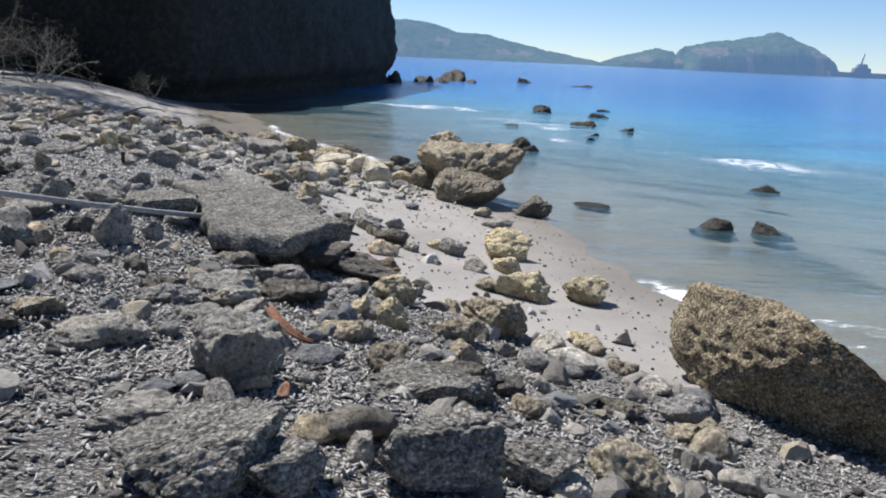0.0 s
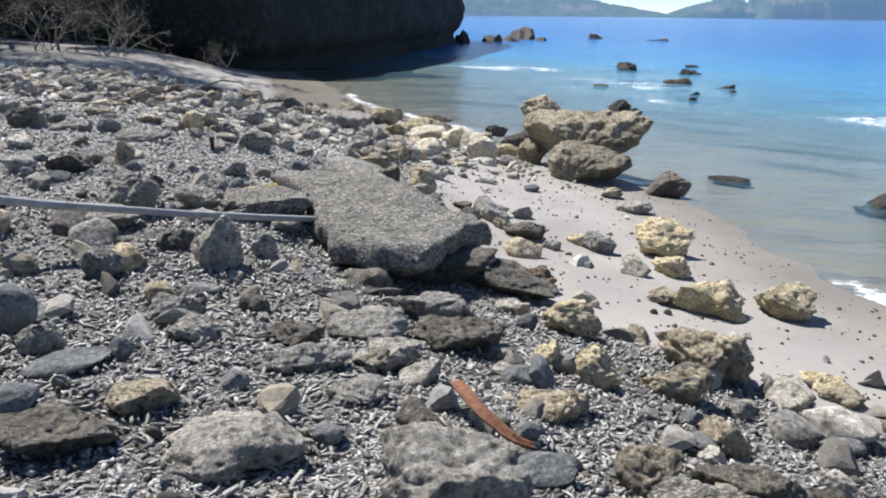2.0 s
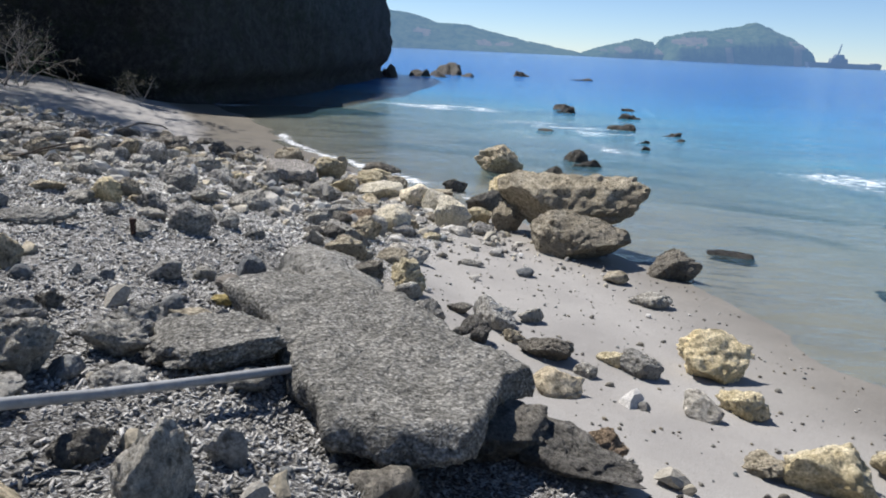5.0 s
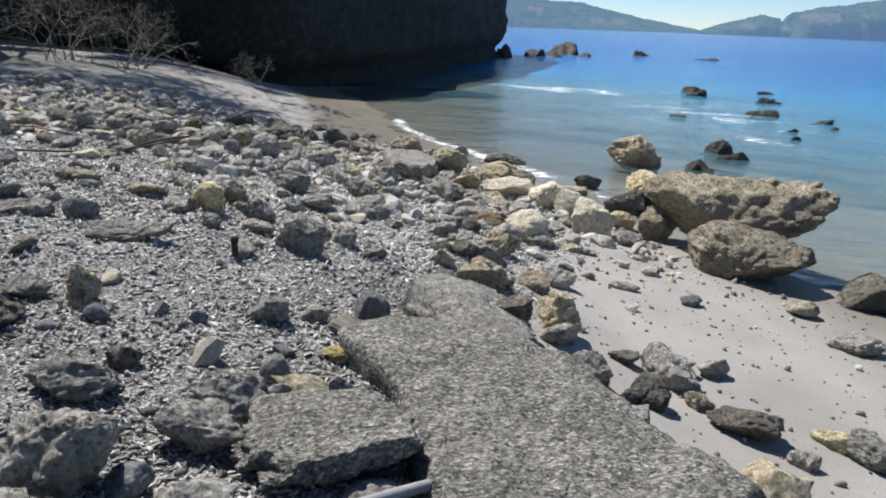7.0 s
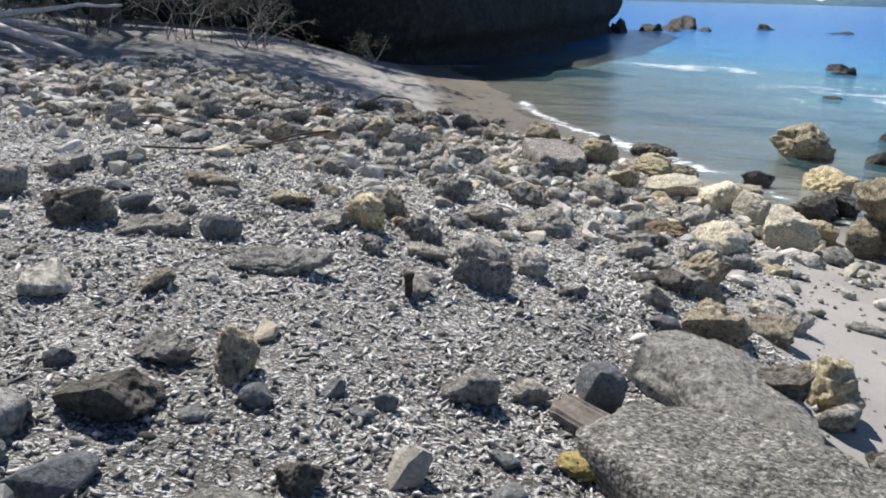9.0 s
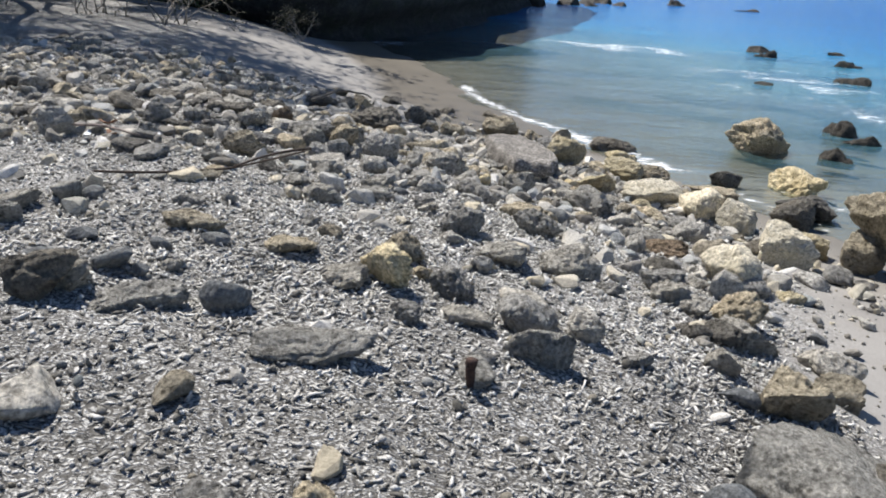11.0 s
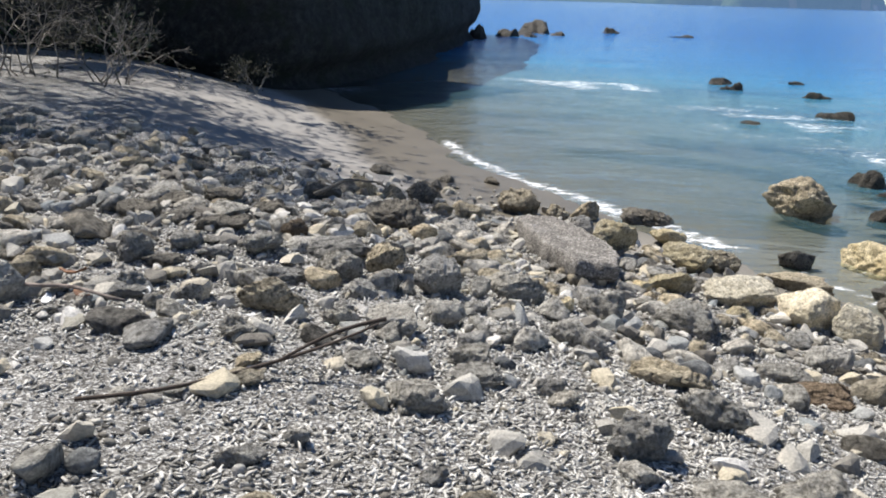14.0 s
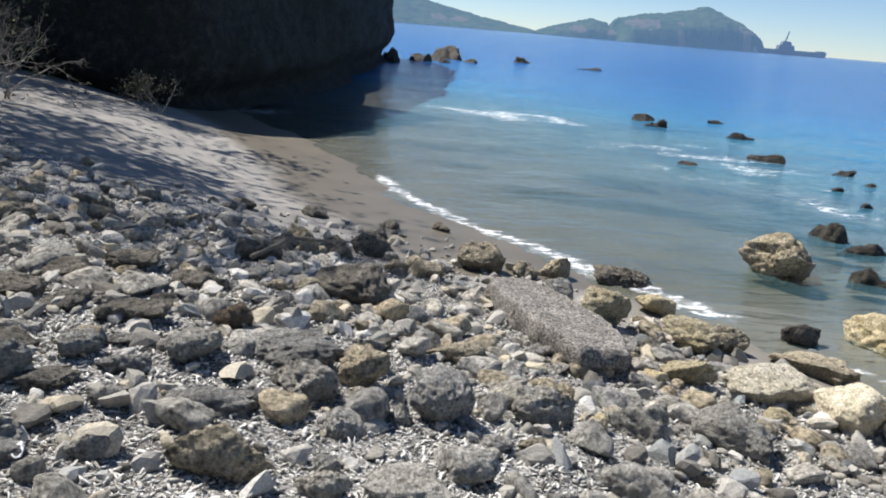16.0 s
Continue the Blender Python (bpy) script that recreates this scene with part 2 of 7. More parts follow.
def sea_material():
    """Clear over the sand, bluer with depth; sky mirrored at a flat angle in small ripples."""
    m, n, l, b = material("sea_water")
    n.remove(b)
    co = n.new("ShaderNodeTexCoord").outputs["Object"]
    depth = n.new("ShaderNodeAttribute")
    depth.attribute_name = "depth"
    foam = n.new("ShaderNodeAttribute")
    foam.attribute_name = "foam"
    stretch = n.new("ShaderNodeMapping")
    stretch.inputs["Scale"].default_value, stretch.inputs["Rotation"].default_value = (0.55, 1.3, 1), (0, 0, 0.35)
    l.new(co, stretch.inputs[0])
    small = tex(n, l, "ShaderNodeTexNoise", 4.6, stretch.outputs[0], 4, 0.55).outputs[0]
    big = tex(n, l, "ShaderNodeTexNoise", 0.75, stretch.outputs[0], 3, 0.5).outputs[0]
    ripple = bumped(n, l, None, small, 0.8, 0.07, bumped(n, l, None, big, 0.7, 0.2))
    body = n.new("ShaderNodeBsdfDiffuse")
    blue = ramp(n, l, depth.outputs["Fac"], (0.0, (0.18, 0.36, 0.38)), (0.3, (0.08, 0.285, 0.41)), (0.7, (0.03, 0.21, 0.48)), (1.0, (0.014, 0.15, 0.45)))
    # light and dark bands of wind ripple painted into the water's colour
    lay = n.new("ShaderNodeMapping")
    lay.inputs["Scale"].default_value, lay.inputs["Rotation"].default_value = (0.25, 1.0, 1), (0, 0, 0.2)
    l.new(co, lay.inputs[0])
    ripple_bands = tex(n, l, "ShaderNodeTexNoise", 0.35, lay.outputs[0], 7, 0.68).outputs[0]
    blue = mixed(n, l, 1.0, blue, ramp(n, l, ripple_bands, (0.35, (0.62, 0.72, 0.82)), (0.52, (1.0, 1.0, 1.0)), (0.7, (1.25, 1.18, 1.1))), "MULTIPLY")
    l.new(blue, body.inputs[0])
    clear = n.new("ShaderNodeBsdfTransparent")
    clear.inputs[0].default_value = (0.86, 0.95, 0.94, 1)
    deep = n.new("ShaderNodeMixShader")
    hide = n.new("ShaderNodeMapRange")
    hide.inputs["From Max"].default_value, hide.inputs["To Min"].default_value, hide.inputs["To Max"].default_value = 0.5, 0.02, 0.96
    l.new(depth.outputs["Fac"], hide.inputs["Value"])
    l.new(hide.outputs[0], deep.inputs[0]), l.new(clear.outputs[0], deep.inputs[1]), l.new(body.outputs[0], deep.inputs[2])
    gloss = n.new("ShaderNodeBsdfGlossy")
    gloss.inputs["Roughness"].default_value = 0.14
    l.new(ripple, gloss.inputs["Normal"])
    fres = n.new("ShaderNodeFresnel")
    fres.inputs["IOR"].default_value = 1.33
    l.new(ripple, fres.inputs["Normal"])
    wave = n.new("ShaderNodeMixShader")
    l.new(fres.outputs[0], wave.inputs[0]), l.new(deep.outputs[0], wave.inputs[1]), l.new(gloss.outputs[0], wave.inputs[2])
    froth = n.new("ShaderNodeBsdfDiffuse")
    froth.inputs[0].default_value = (0.82, 0.84, 0.85, 1)
    lace = tex(n, l, "ShaderNodeTexNoise", 7.0, stretch.outputs[0], 6, 0.8).outputs[0]
    add = n.new("ShaderNodeMath")
    add.operation = "ADD"
    l.new(foam.outputs["Fac"], add.inputs[0]), l.new(lace, add.inputs[1])
    cut = ramp(n, l, add.outputs[0], (0.80, (0, 0, 0)), (0.92, (0.95, 0.95, 0.95)))
    out = n.new("ShaderNodeMixShader")
    l.new(cut, out.inputs[0]), l.new(wave.outputs[0], out.inputs[1]), l.new(froth.outputs[0], out.inputs[2])
    l.new(out.outputs[0], n["Material Output"].inputs["Surface"])
    return m


def plain(name, color, roughness=0.6, grain=40.0, spread=0.25, bump=0.2, metal=0.0):
    m, n, l, b = material(name)
    co = n.new("ShaderNodeTexCoord").outputs["Object"]
    f = tex(n, l, "ShaderNodeTexNoise", grain, co, 5, 0.65).outputs[0]
    lo, hi = tuple(c * (1 - spread) for c in color), tuple(min(1, c * (1 + spread)) for c in color)
    l.new(ramp(n, l, f, (0.3, lo), (0.7, hi)), b.inputs["Base Color"])
    b.inputs["Roughness"].default_value, b.inputs["Metallic"].default_value = roughness, metal
    bumped(n, l, b, f, bump, 0.01)
    return m


# ---- meshes ----
def mesh_of(name, verts, faces, mat, smooth=True):
    me = bpy.data.meshes.new(name)
    me.from_pydata([tuple(v) for v in np.asarray(verts).tolist()], [], [tuple(f) for f in np.asarray(faces).tolist()] if isinstance(faces, np.ndarray) else faces)
    me.materials.append(mat)
    if smooth:
        me.polygons.foreach_set("use_smooth", [True] * len(me.polygons))
    me.update()
    return me


def grid_sheet(name, xs, ys, zfun, mat, marks):
    gx, gy = np.meshgrid(xs, ys)
    fx, fy = gx.ravel(), gy.ravel()
    z = zfun(fx, fy)
    nx = len(xs)
    i = (np.arange(len(ys) - 1)[:, None] * nx + np.arange(nx - 1)[None, :]).ravel()
    me = mesh_of(name, np.stack([fx, fy, z], 1), np.stack([i, i + 1, i + nx + 1, i + nx], 1), mat)
    for key, values in marks(fx, fy, z).items():
        me.attributes.new(key, "FLOAT", "POINT").data.foreach_set("value", values.astype(np.float32))
    return new(name, me)


def spread(a, b, fine, far, steps):
    """Even lines from a to b, then ever wider ones out to far on both sides."""
    inner = np.arange(a, b, fine)
    outer = np.geomspace(fine * 2, far, steps)
    return np.concatenate([a - outer[::-1], inner, b + outer])


def rubble_share(x, y, s):
    p = np.stack([x, y, 0 * x], 1)
    wob = fbm(p * 0.8, 31, 3) * 1.3 + fbm(p * 4, 37, 2) * 0.5
    edge = np.interp(y, [2, 4, 6, 9, 10.5, 12, 13.5, 16, 17.5, 30], [1.6, 1.8, 3.0, 3.3, 2.0, 0.9, 0.7, 1.8, 4.2, 9.0])
    strip = np.exp(-((s - 1.0) / 0.6) ** 2) * np.clip((8.0 - y) / 1.5, 0, 1) * 2.2      # a band of shingle along the water
    return np.clip((s - edge + wob) / 0.5 + 0.5 + strip * (wob > -0.35), 0, 1)


def ground_marks(x, y, z):
    s = inland(x, y)
    p = np.stack([x, y, 0 * x], 1)
    weed = np.clip((fbm(p * np.array([0.55, 0.9, 1]), 51, 4) - 0.05) * 9, 0, 0.85) * np.clip((-s - 1.2) / 1.5, 0, 1)     # reef patches on the sea floor
    return {"weed": weed, "rubble": rubble_share(x, y, s), "wet": np.where(y > 15.5, np.clip((1.9 + 0.5 * fbm(p * 0.7, 55, 2) - s) / 0.45, 0, 1), np.clip(0.7 - (s - 0.1) / 1.6, 0, 0.7))}


ground = grid_sheet("ground", spread(-11, 5, 0.085, 3500, 46), spread(0, 24, 0.085, 3500, 46), ground_z, ground_material(), ground_marks)
tagged(ground, "pale beach sand and grey coral rubble sloping into the sea", "ground", kind="structure")


def sea_z(x, y):
    p = np.stack([x, y, 0 * x], 1)
    near = np.exp(-((y - 12) / 60) ** 2 - (x / 60) ** 2)
    return near * (0.035 * fbm(p * np.array([0.5, 0.9, 1]), 71, 3) + 0.02 * fbm(p * 2.2, 75, 2))


def sea_marks(x, y, z):
    s = inland(x, y)
    d = -ground_z(x, y)
    p = np.stack([x, y, 0 * x], 1)
    wob = fbm(p * 0.6, 81, 3)
    line = 0.37 * np.exp(-((s + 0.25 + wob * 0.9) / np.where(y > 15, 0.34, 0.16)) ** 2) * np.where(y > 15, np.clip((21.5 - y) * 1.5, 0, 1), np.clip(fbm(p * 0.45, 83, 2) * 5, 0, 0.75))
    wash = 0.30 * np.exp(-((s + 0.9 + wob * 3) / 0.5) ** 2) * np.clip(fbm(p * 0.5, 87, 2) * 4 + 0.2, 0, 1)
    far = 0.34 * np.exp(-((s + 8.5 + wob * 5) / 2.2) ** 2) * np.clip(fbm(p * 0.35, 91, 2) * 3 + 0.4, 0, 1) * (y > 12)
    froth = 0.32 * np.exp(-((x - 2.6 + 0.12 * (y - 24)) / 4.2) ** 2 - ((y - 25) / 7.0) ** 2) * np.clip(0.75 + 3.0 * fbm(p * np.array([1.0, 1.6, 1]), 95, 3), 0, 1)      # spent foam over the reef
    return {"depth": 1 - np.exp(-np.clip(d, 0, None) * 0.55), "foam": np.maximum(line + wash, np.maximum(far, froth))}


sea = grid_sheet("sea", spread(-9, 14, 0.14, 3600, 50), spread(3, 45, 0.14, 3600, 50), sea_z, sea_material(), sea_marks)
tagged(sea, "clear shallow sea turning turquoise and blue further out", "sea water", kind="structure")
sea.visible_shadow = False


# ---- stones ----
def sphere_net(level):
    bm = bmesh.new()
    bmesh.ops.create_icosphere(bm, subdivisions=level, radius=1.0)
    v = np.array([p.co[:] for p in bm.verts])
    f = [tuple(p.index for p in t.verts) for t in bm.faces]
    bm.free()
    return v, f


NETS = {k: sphere_net(k) for k in (2, 3, 4, 5, 6)}


def stone_shape(seed, level, facets=12, lump=0.34, pit=0.08, flat=0.0, grain=1.0, aspect=(1, 1, 1)):
    """A weathered block: a ball cut by planes, roughened at three scales; flat gives it a level top."""
    v = NETS[level][0].copy()
    rng = np.random.default_rng(seed)
    for k in range(facets):
        d = rng.normal(size=3)
        d /= np.linalg.norm(d)
        over = np.clip(v @ d - rng.uniform(0.38, 0.82), 0, None)
        v -= over[:, None] * d * 0.88
    if flat > 0:
        v[:, 2] -= np.clip(v[:, 2] - (1 - flat), 0, None) * 0.9
    n = v / (np.linalg.norm(v, axis=1)[:, None] + 1e-9)
    asp = np.array(aspect)
    v += n * (lump * fbm(v * asp * 1.6 + seed, seed, 3))[:, None]
    v += n * (lump * 0.5 * fbm(v * asp * 3.7 * grain + seed, seed + 7, 3))[:, None]
    if level > 3:
        ridge = 1 - np.abs(2 * vnoise(v * asp * 3.1 * grain + seed, seed + 2) - 1)
        v -= n * (pit * 0.9 * np.clip(ridge - 0.72, 0, 1) / 0.28)[:, None]
        hole = np.clip(vnoise(v * asp * 7.5 * grain + seed, seed + 3) - 0.52, 0, 1)
        v -= n * (pit * 2.6 * hole)[:, None]
        v += n * (pit * 1.3 * fbm(v * asp * 14 * grain, seed + 5, 3, 0.7))[:, None]
    return v


def fit_box(v, w, d, h):
    lo, hi = v.min(0), v.max(0)
    return (v - (lo + hi) / 2) / (hi - lo) * np.array([w, d, h])


def rock(x, y, w, d, h, turn, mat, seed, label, name="rock", sink=0.25, level=5, flat=0.0, tilt=(0, 0), lift=0.0, category="rock", group="", under=0.24, **shape):
    """One stone on the beach; h is what stands clear of the ground."""
    dims = np.array([w, d, h / (1 - sink)])
    v = fit_box(stone_shape(seed, level, flat=flat, aspect=dims / dims.mean(), **shape), *dims)
    low = np.clip(0.60 - (v[:, 2] / dims[2] + 0.5), 0, None) / 0.60
    v[:, :2] *= (1 - under * low ** 0.8)[:, None]                 # worn back towards the ground
    ob = new(name, mesh_of(name, v, NETS[level][1], mat))
    ob.matrix_world = pose(x, y, max(gz(x, y), -0.04) + h - h / (1 - sink) / 2 + lift, tilt[0], tilt[1], turn)
    return tagged(ob, label, category, group)


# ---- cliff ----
# rock tones set near black, so the colour carries much of the shade
CLIFF_ROCK = rock_material("shade_dark_cliff_rock", (0.028, 0.028, 0.027), (0.055, 0.053, 0.049), (0.10, 0.095, 0.085), (0.03, 0.036, 0.02))


def cliff_wall():
    plan = np.array([(-60, 8), (-45, 17), (-30, 22.5), (-20, 26.5), (-14.5, 27.4), (-10.8, 26.2), (-9.0, 26.0), (-7.7, 29.5), (-6.0, 38), (-5.2, 48), (-4.6, 57), (-5.2, 64), (-14, 75), (-60, 82.0)])
    tall = np.array([9, 9, 9, 8, 6.4, 5.3, 5.3, 5.8, 6.8, 7.6, 8.4, 8.6, 9, 9.0])
    run = np.concatenate([[0], np.cumsum(np.linalg.norm(np.diff(plan, axis=0), axis=1))])
    u = np.arange(0, run[-1], 0.45)
    bx, by, ht = (np.interp(u, run, c) for c in (plan[:, 0], plan[:, 1], tall))
    k = np.ones(7) / 7
    bx, by = (np.convolve(np.pad(c, 3, "edge"), k, "valid") for c in (bx, by))
    tx, ty = np.gradient(bx), np.gradient(by)
    ln = np.hypot(tx, ty)
    nx, ny = -ty / ln, tx / ln                                      # inwards, into the rock
    rows = np.concatenate([np.linspace(-0.12, 1, 40), [1.05, 1.08, 1.1]])
    inset = np.concatenate([0.55 * np.linspace(0, 1, 40) ** 2, [3, 8, 16]]) 
    verts = []
    for r, ins in zip(rows, inset):
        under = 0.7 * np.exp(-((r - 0.06) / 0.07) ** 2)            # a notch worn by the waves
        z = ht * r
        p = np.stack([bx * 0.28, by * 0.28, z * 0.34], 1)
        out = 1.6 * fbm(p, 11, 4) + 0.5 * fbm(p * 4, 13, 3) - under
        out = out * (1 if r <= 1 else 0.4)
        verts.append(np.stack([bx + nx * (ins - out), by + ny * (ins - out), z + (0.8 * fbm(p * 2, 17, 2) if r > 0.9 else 0)], 1))
    n = len(u)
    i = (np.arange(len(rows) - 1)[:, None] * n + np.arange(n - 1)[None, :]).ravel()
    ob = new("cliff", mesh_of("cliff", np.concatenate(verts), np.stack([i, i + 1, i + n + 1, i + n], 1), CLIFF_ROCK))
    return tagged(ob, "overhanging sea cliff coloured near black for deep shade behind the beach", "cliff", kind="structure")


cliff_wall()


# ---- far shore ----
def hill_material(name, low, high, haze_glow, share):
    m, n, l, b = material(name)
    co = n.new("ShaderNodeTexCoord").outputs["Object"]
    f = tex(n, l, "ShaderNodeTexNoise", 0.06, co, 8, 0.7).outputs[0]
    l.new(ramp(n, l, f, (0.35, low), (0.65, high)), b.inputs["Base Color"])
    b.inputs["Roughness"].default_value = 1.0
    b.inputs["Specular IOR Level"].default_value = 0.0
    # distance haze put into the material as a faint blue glow
    b.inputs["Emission Color"].default_value, b.inputs["Emission Strength"].default_value = (*haze_glow, 1), share
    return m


HILL = hill_material("wooded_hill_haze_glow", (0.018, 0.035, 0.014), (0.06, 0.075, 0.035), (0.19, 0.33, 0.56), 0.5)
CRAG = hill_material("bare_crag_haze_glow", (0.05, 0.048, 0.04), (0.10, 0.085, 0.065), (0.22, 0.35, 0.56), 0.5)


def far_hill(label, x0, x1, y, deep, profile, peak, steep, seed):
    """A wooded headland: a ridge whose height along its length is profile(0..1) * peak."""
    nu, nv = 170, 26
    u, v = np.meshgrid(np.linspace(0, 1, nu), np.linspace(0, 1, nv))
    u, v = u.ravel(), v.ravel()
    top = np.interp(u, *profile) * peak
    z = top * np.minimum(1, (v / 0.55)) ** steep * np.where(v > 0.55, np.cos((v - 0.55) / 0.45 * 1.57), 1)
    p = np.stack([u * (x1 - x0), v * deep, 0 * u], 1)
    z = z * (1 + 0.35 * fbm(p / 60, seed, 3)) + np.clip(z / 14, 0, 1) * (4.0 * fbm(p / 9, seed + 1, 3) + 3.0 * fbm(p / 3.5, seed + 2, 2)) - 1.0
    x = x0 + u * (x1 - x0) + 18 * fbm(np.stack([z / 30, v * 8, u * 9], 1), seed + 5, 2)
    i = (np.arange(nv - 1)[:, None] * nu + np.arange(nu - 1)[None, :]).ravel()
    ob = new("headland", mesh_of("headland", np.stack([x, y + v * deep, z], 1), np.stack([i, i + 1, i + nu + 1, i + nu], 1), HILL))
    me = ob.data
    me.materials.append(CRAG)
    bare = [1 if (0.14 < c[2] / peak < 0.55 and fbm(np.array([[c[0] / 30, c[2] / 16, 3.0]]), seed + 9, 2)[0] > 0.13 and c[1] < y + deep * 0.3) else 0 for c in (tuple(q.center) for q in me.polygons)]
    me.polygons.foreach_set("material_index", bare)
    return tagged(ob, label, "headland", kind="structure")


far_hill("long wooded ridge across the bay, glowing blue in place of haze", -420, 320, 1560, 260, ((0, 0.2, 0.42, 0.6, 0.8, 0.92, 1), (0.9, 1, 1, 0.72, 0.4, 0.18, 0.06)), 80, 0.8, 201)
far_hill("low wooded knoll on the far shore, glowing blue in place of haze", 285, 440, 1500, 150, ((0, 0.2, 0.45, 0.7, 0.9, 1), (0.1, 0.5, 0.75, 1, 0.8, 0.05)), 40, 0.45, 211)
far_hill("wooded island with bare cliffs, glowing blue in place of haze", 425, 700, 1450, 240, ((0, 0.02, 0.08, 0.3, 0.55, 0.72, 0.9, 0.97, 1), (0.02, 0.2, 0.62, 0.72, 0.84, 1, 0.88, 0.6, 0.1)), 79, 0.3, 221)


# ---- boulders ----
def slab(name, x, y, z, outline, thick, under, tilt, mat, seed, label, lump=0.03):
    """A flat block with its outline as corners about its middle, worn back below its lip."""
    turns = np.linspace(0, 2 * math.pi, 300, endpoint=False)
    way = np.stack([np.cos(turns), np.sin(turns)], 1)
    rad = np.zeros(len(turns))
    for (ax, ay), (bx, by) in zip(outline, outline[1:] + outline[:1]):
        ex, ey = bx - ax, by - ay
        det = way[:, 0] * ey - way[:, 1] * ex
        det = np.where(np.abs(det) < 1e-6, 1e-6, det)
        r, u = (ax * ey - ay * ex) / det, (ax * way[:, 1] - ay * way[:, 0]) / det
        rad = np.where((r > 0) & (u >= 0) & (u <= 1), np.maximum(rad, r), rad)
    k = np.array([1, 2, 3, 2, 1]) / 9
    rad = np.convolve(np.concatenate([rad[-2:], rad, rad[:2]]), k, "valid")
    ring = np.concatenate([np.linspace(0.012, 0.94, 52), [0.965, 0.985, 0.997, 1.0, 0.995, 0.98], 1 - under * np.linspace(0.15, 1, 14)])
    down = np.concatenate([np.zeros(52), [0.02, 0.06, 0.13, 0.24, 0.36, 0.46], np.linspace(0.5, 1, 14)])
    rows = []
    for q, (a, b) in enumerate(zip(ring, down)):
        side = np.clip((q - 44) / 14, 0, 1)
        p = np.stack([way[:, 0] * rad * a, way[:, 1] * rad * a, np.full(len(rad), -b * thick)], 1)
        edge = 1 + 0.22 * side * fbm(np.stack([way[:, 0] * 2.2, way[:, 1] * 2.2, 0 * rad + b], 1), seed, 3) + side * 0.20 * fbm(p * 7 + seed, seed + 8, 3)
        p[:, :2] *= edge[:, None]
        bump = 2.4 * fbm(p * 2.2, seed + 1, 3) + 1.1 * fbm(p * 8, seed + 2, 3) + 0.55 * (vnoise(p * 28, seed + 4) - 0.5)
        p[:, 2] += lump * bump * (1 if q < 58 else 0.6)
        p[:, :2] += way * (0.5 * lump * side * (vnoise(p * 24, seed + 6) - 0.5))[:, None]
        rows.append(p)
    n, m = len(turns), len(rows)
    v = np.concatenate(rows + [rows[0].mean(0)[None], rows[-1].mean(0)[None]])
    c = np.arange(n)
    f = [(int(r * n + a), int((r + 1) * n + a), int((r + 1) * n + b), int(r * n + b)) for r in range(m - 1) for a, b in zip(c, (c + 1) % n)]
    f += [(m * n, int(a), int(b)) for a, b in zip(c, (c + 1) % n)] + [(m * n + 1, int((m - 1) * n + b), int((m - 1) * n + a)) for a, b in zip(c, (c + 1) % n)]
    ob = new(name, mesh_of(name, v, f, mat))
    ob.matrix_world = pose(x, y, z, tilt[0], tilt[1], 0)
    return tagged(ob, label, "rock")


def conglomerate_material(name, low, mid, high):
    """Broken coral cemented into stone: stubs of every grey with dark gaps between them."""
    m, n, l, b = material(name)
    co = n.new("ShaderNodeTexCoord").outputs["Object"]
    warp = tex(n, l, "ShaderNodeTexNoise", 9.0, co, 3, 0.6)
    bent = mixed(n, l, 0.06, co, warp.outputs["Color"], "ADD")
    long = n.new("ShaderNodeMapping")
    long.inputs["Scale"].default_value, long.inputs["Rotation"].default_value = (1.0, 1.7, 1.4), (0.2, 0.1, 0.6)
    l.new(bent, long.inputs[0])
    stub = tex(n, l, "ShaderNodeTexVoronoi", 48.0, long.outputs[0])
    grit = tex(n, l, "ShaderNodeTexVoronoi", 95.0, co)
    col = ramp(n, l, stub.outputs["Color"], (0.15, low), (0.5, mid), (0.9, high))
    col = mixed(n, l, 0.8, col, ramp(n, l, stub.outputs["Distance"], (0.2, (1.15, 1.14, 1.12)), (0.75, (0.45, 0.44, 0.42))), "MULTIPLY")
    fleck = tex(n, l, "ShaderNodeTexNoise", 52.0, co, 4, 0.75).outputs[0]
    col = mixed(n, l, 0.9, col, ramp(n, l, fleck, (0.36, (0.30, 0.29, 0.27)), (0.47, (0.95, 0.95, 0.94)), (0.7, (1.2, 1.19, 1.17))), "MULTIPLY")
    col = mixed(n, l, 0.55, col, ramp(n, l, grit.outputs["Color"], (0.2, (0.5, 0.49, 0.47)), (0.8, (1.35, 1.34, 1.32))), "MULTIPLY")
    patch = tex(n, l, "ShaderNodeTexNoise", 3.2, co, 5, 0.6).outputs[0]
    col = mixed(n, l, 1.0, col, ramp(n, l, patch, (0.32, (0.66, 0.655, 0.63)), (0.66, (1.16, 1.15, 1.12))), "MULTIPLY")
    l.new(col, b.inputs["Base Color"])
    b.inputs["Roughness"].default_value, b.inputs["Specular IOR Level"].default_value = 0.95, 0.2
    hollow = tex(n, l, "ShaderNodeTexNoise", 16.0, co, 5, 0.7).outputs[0]
    first = bumped(n, l, None, fleck, 0.7, 0.012, bumped(n, l, None, hollow, 0.9, 0.04))
    inv = ramp(n, l, stub.outputs["Distance"], (0.1, (1, 1, 1)), (0.7, (0, 0, 0)))
    bumped(n, l, b, inv, 0.6, 0.010, first)
    return m


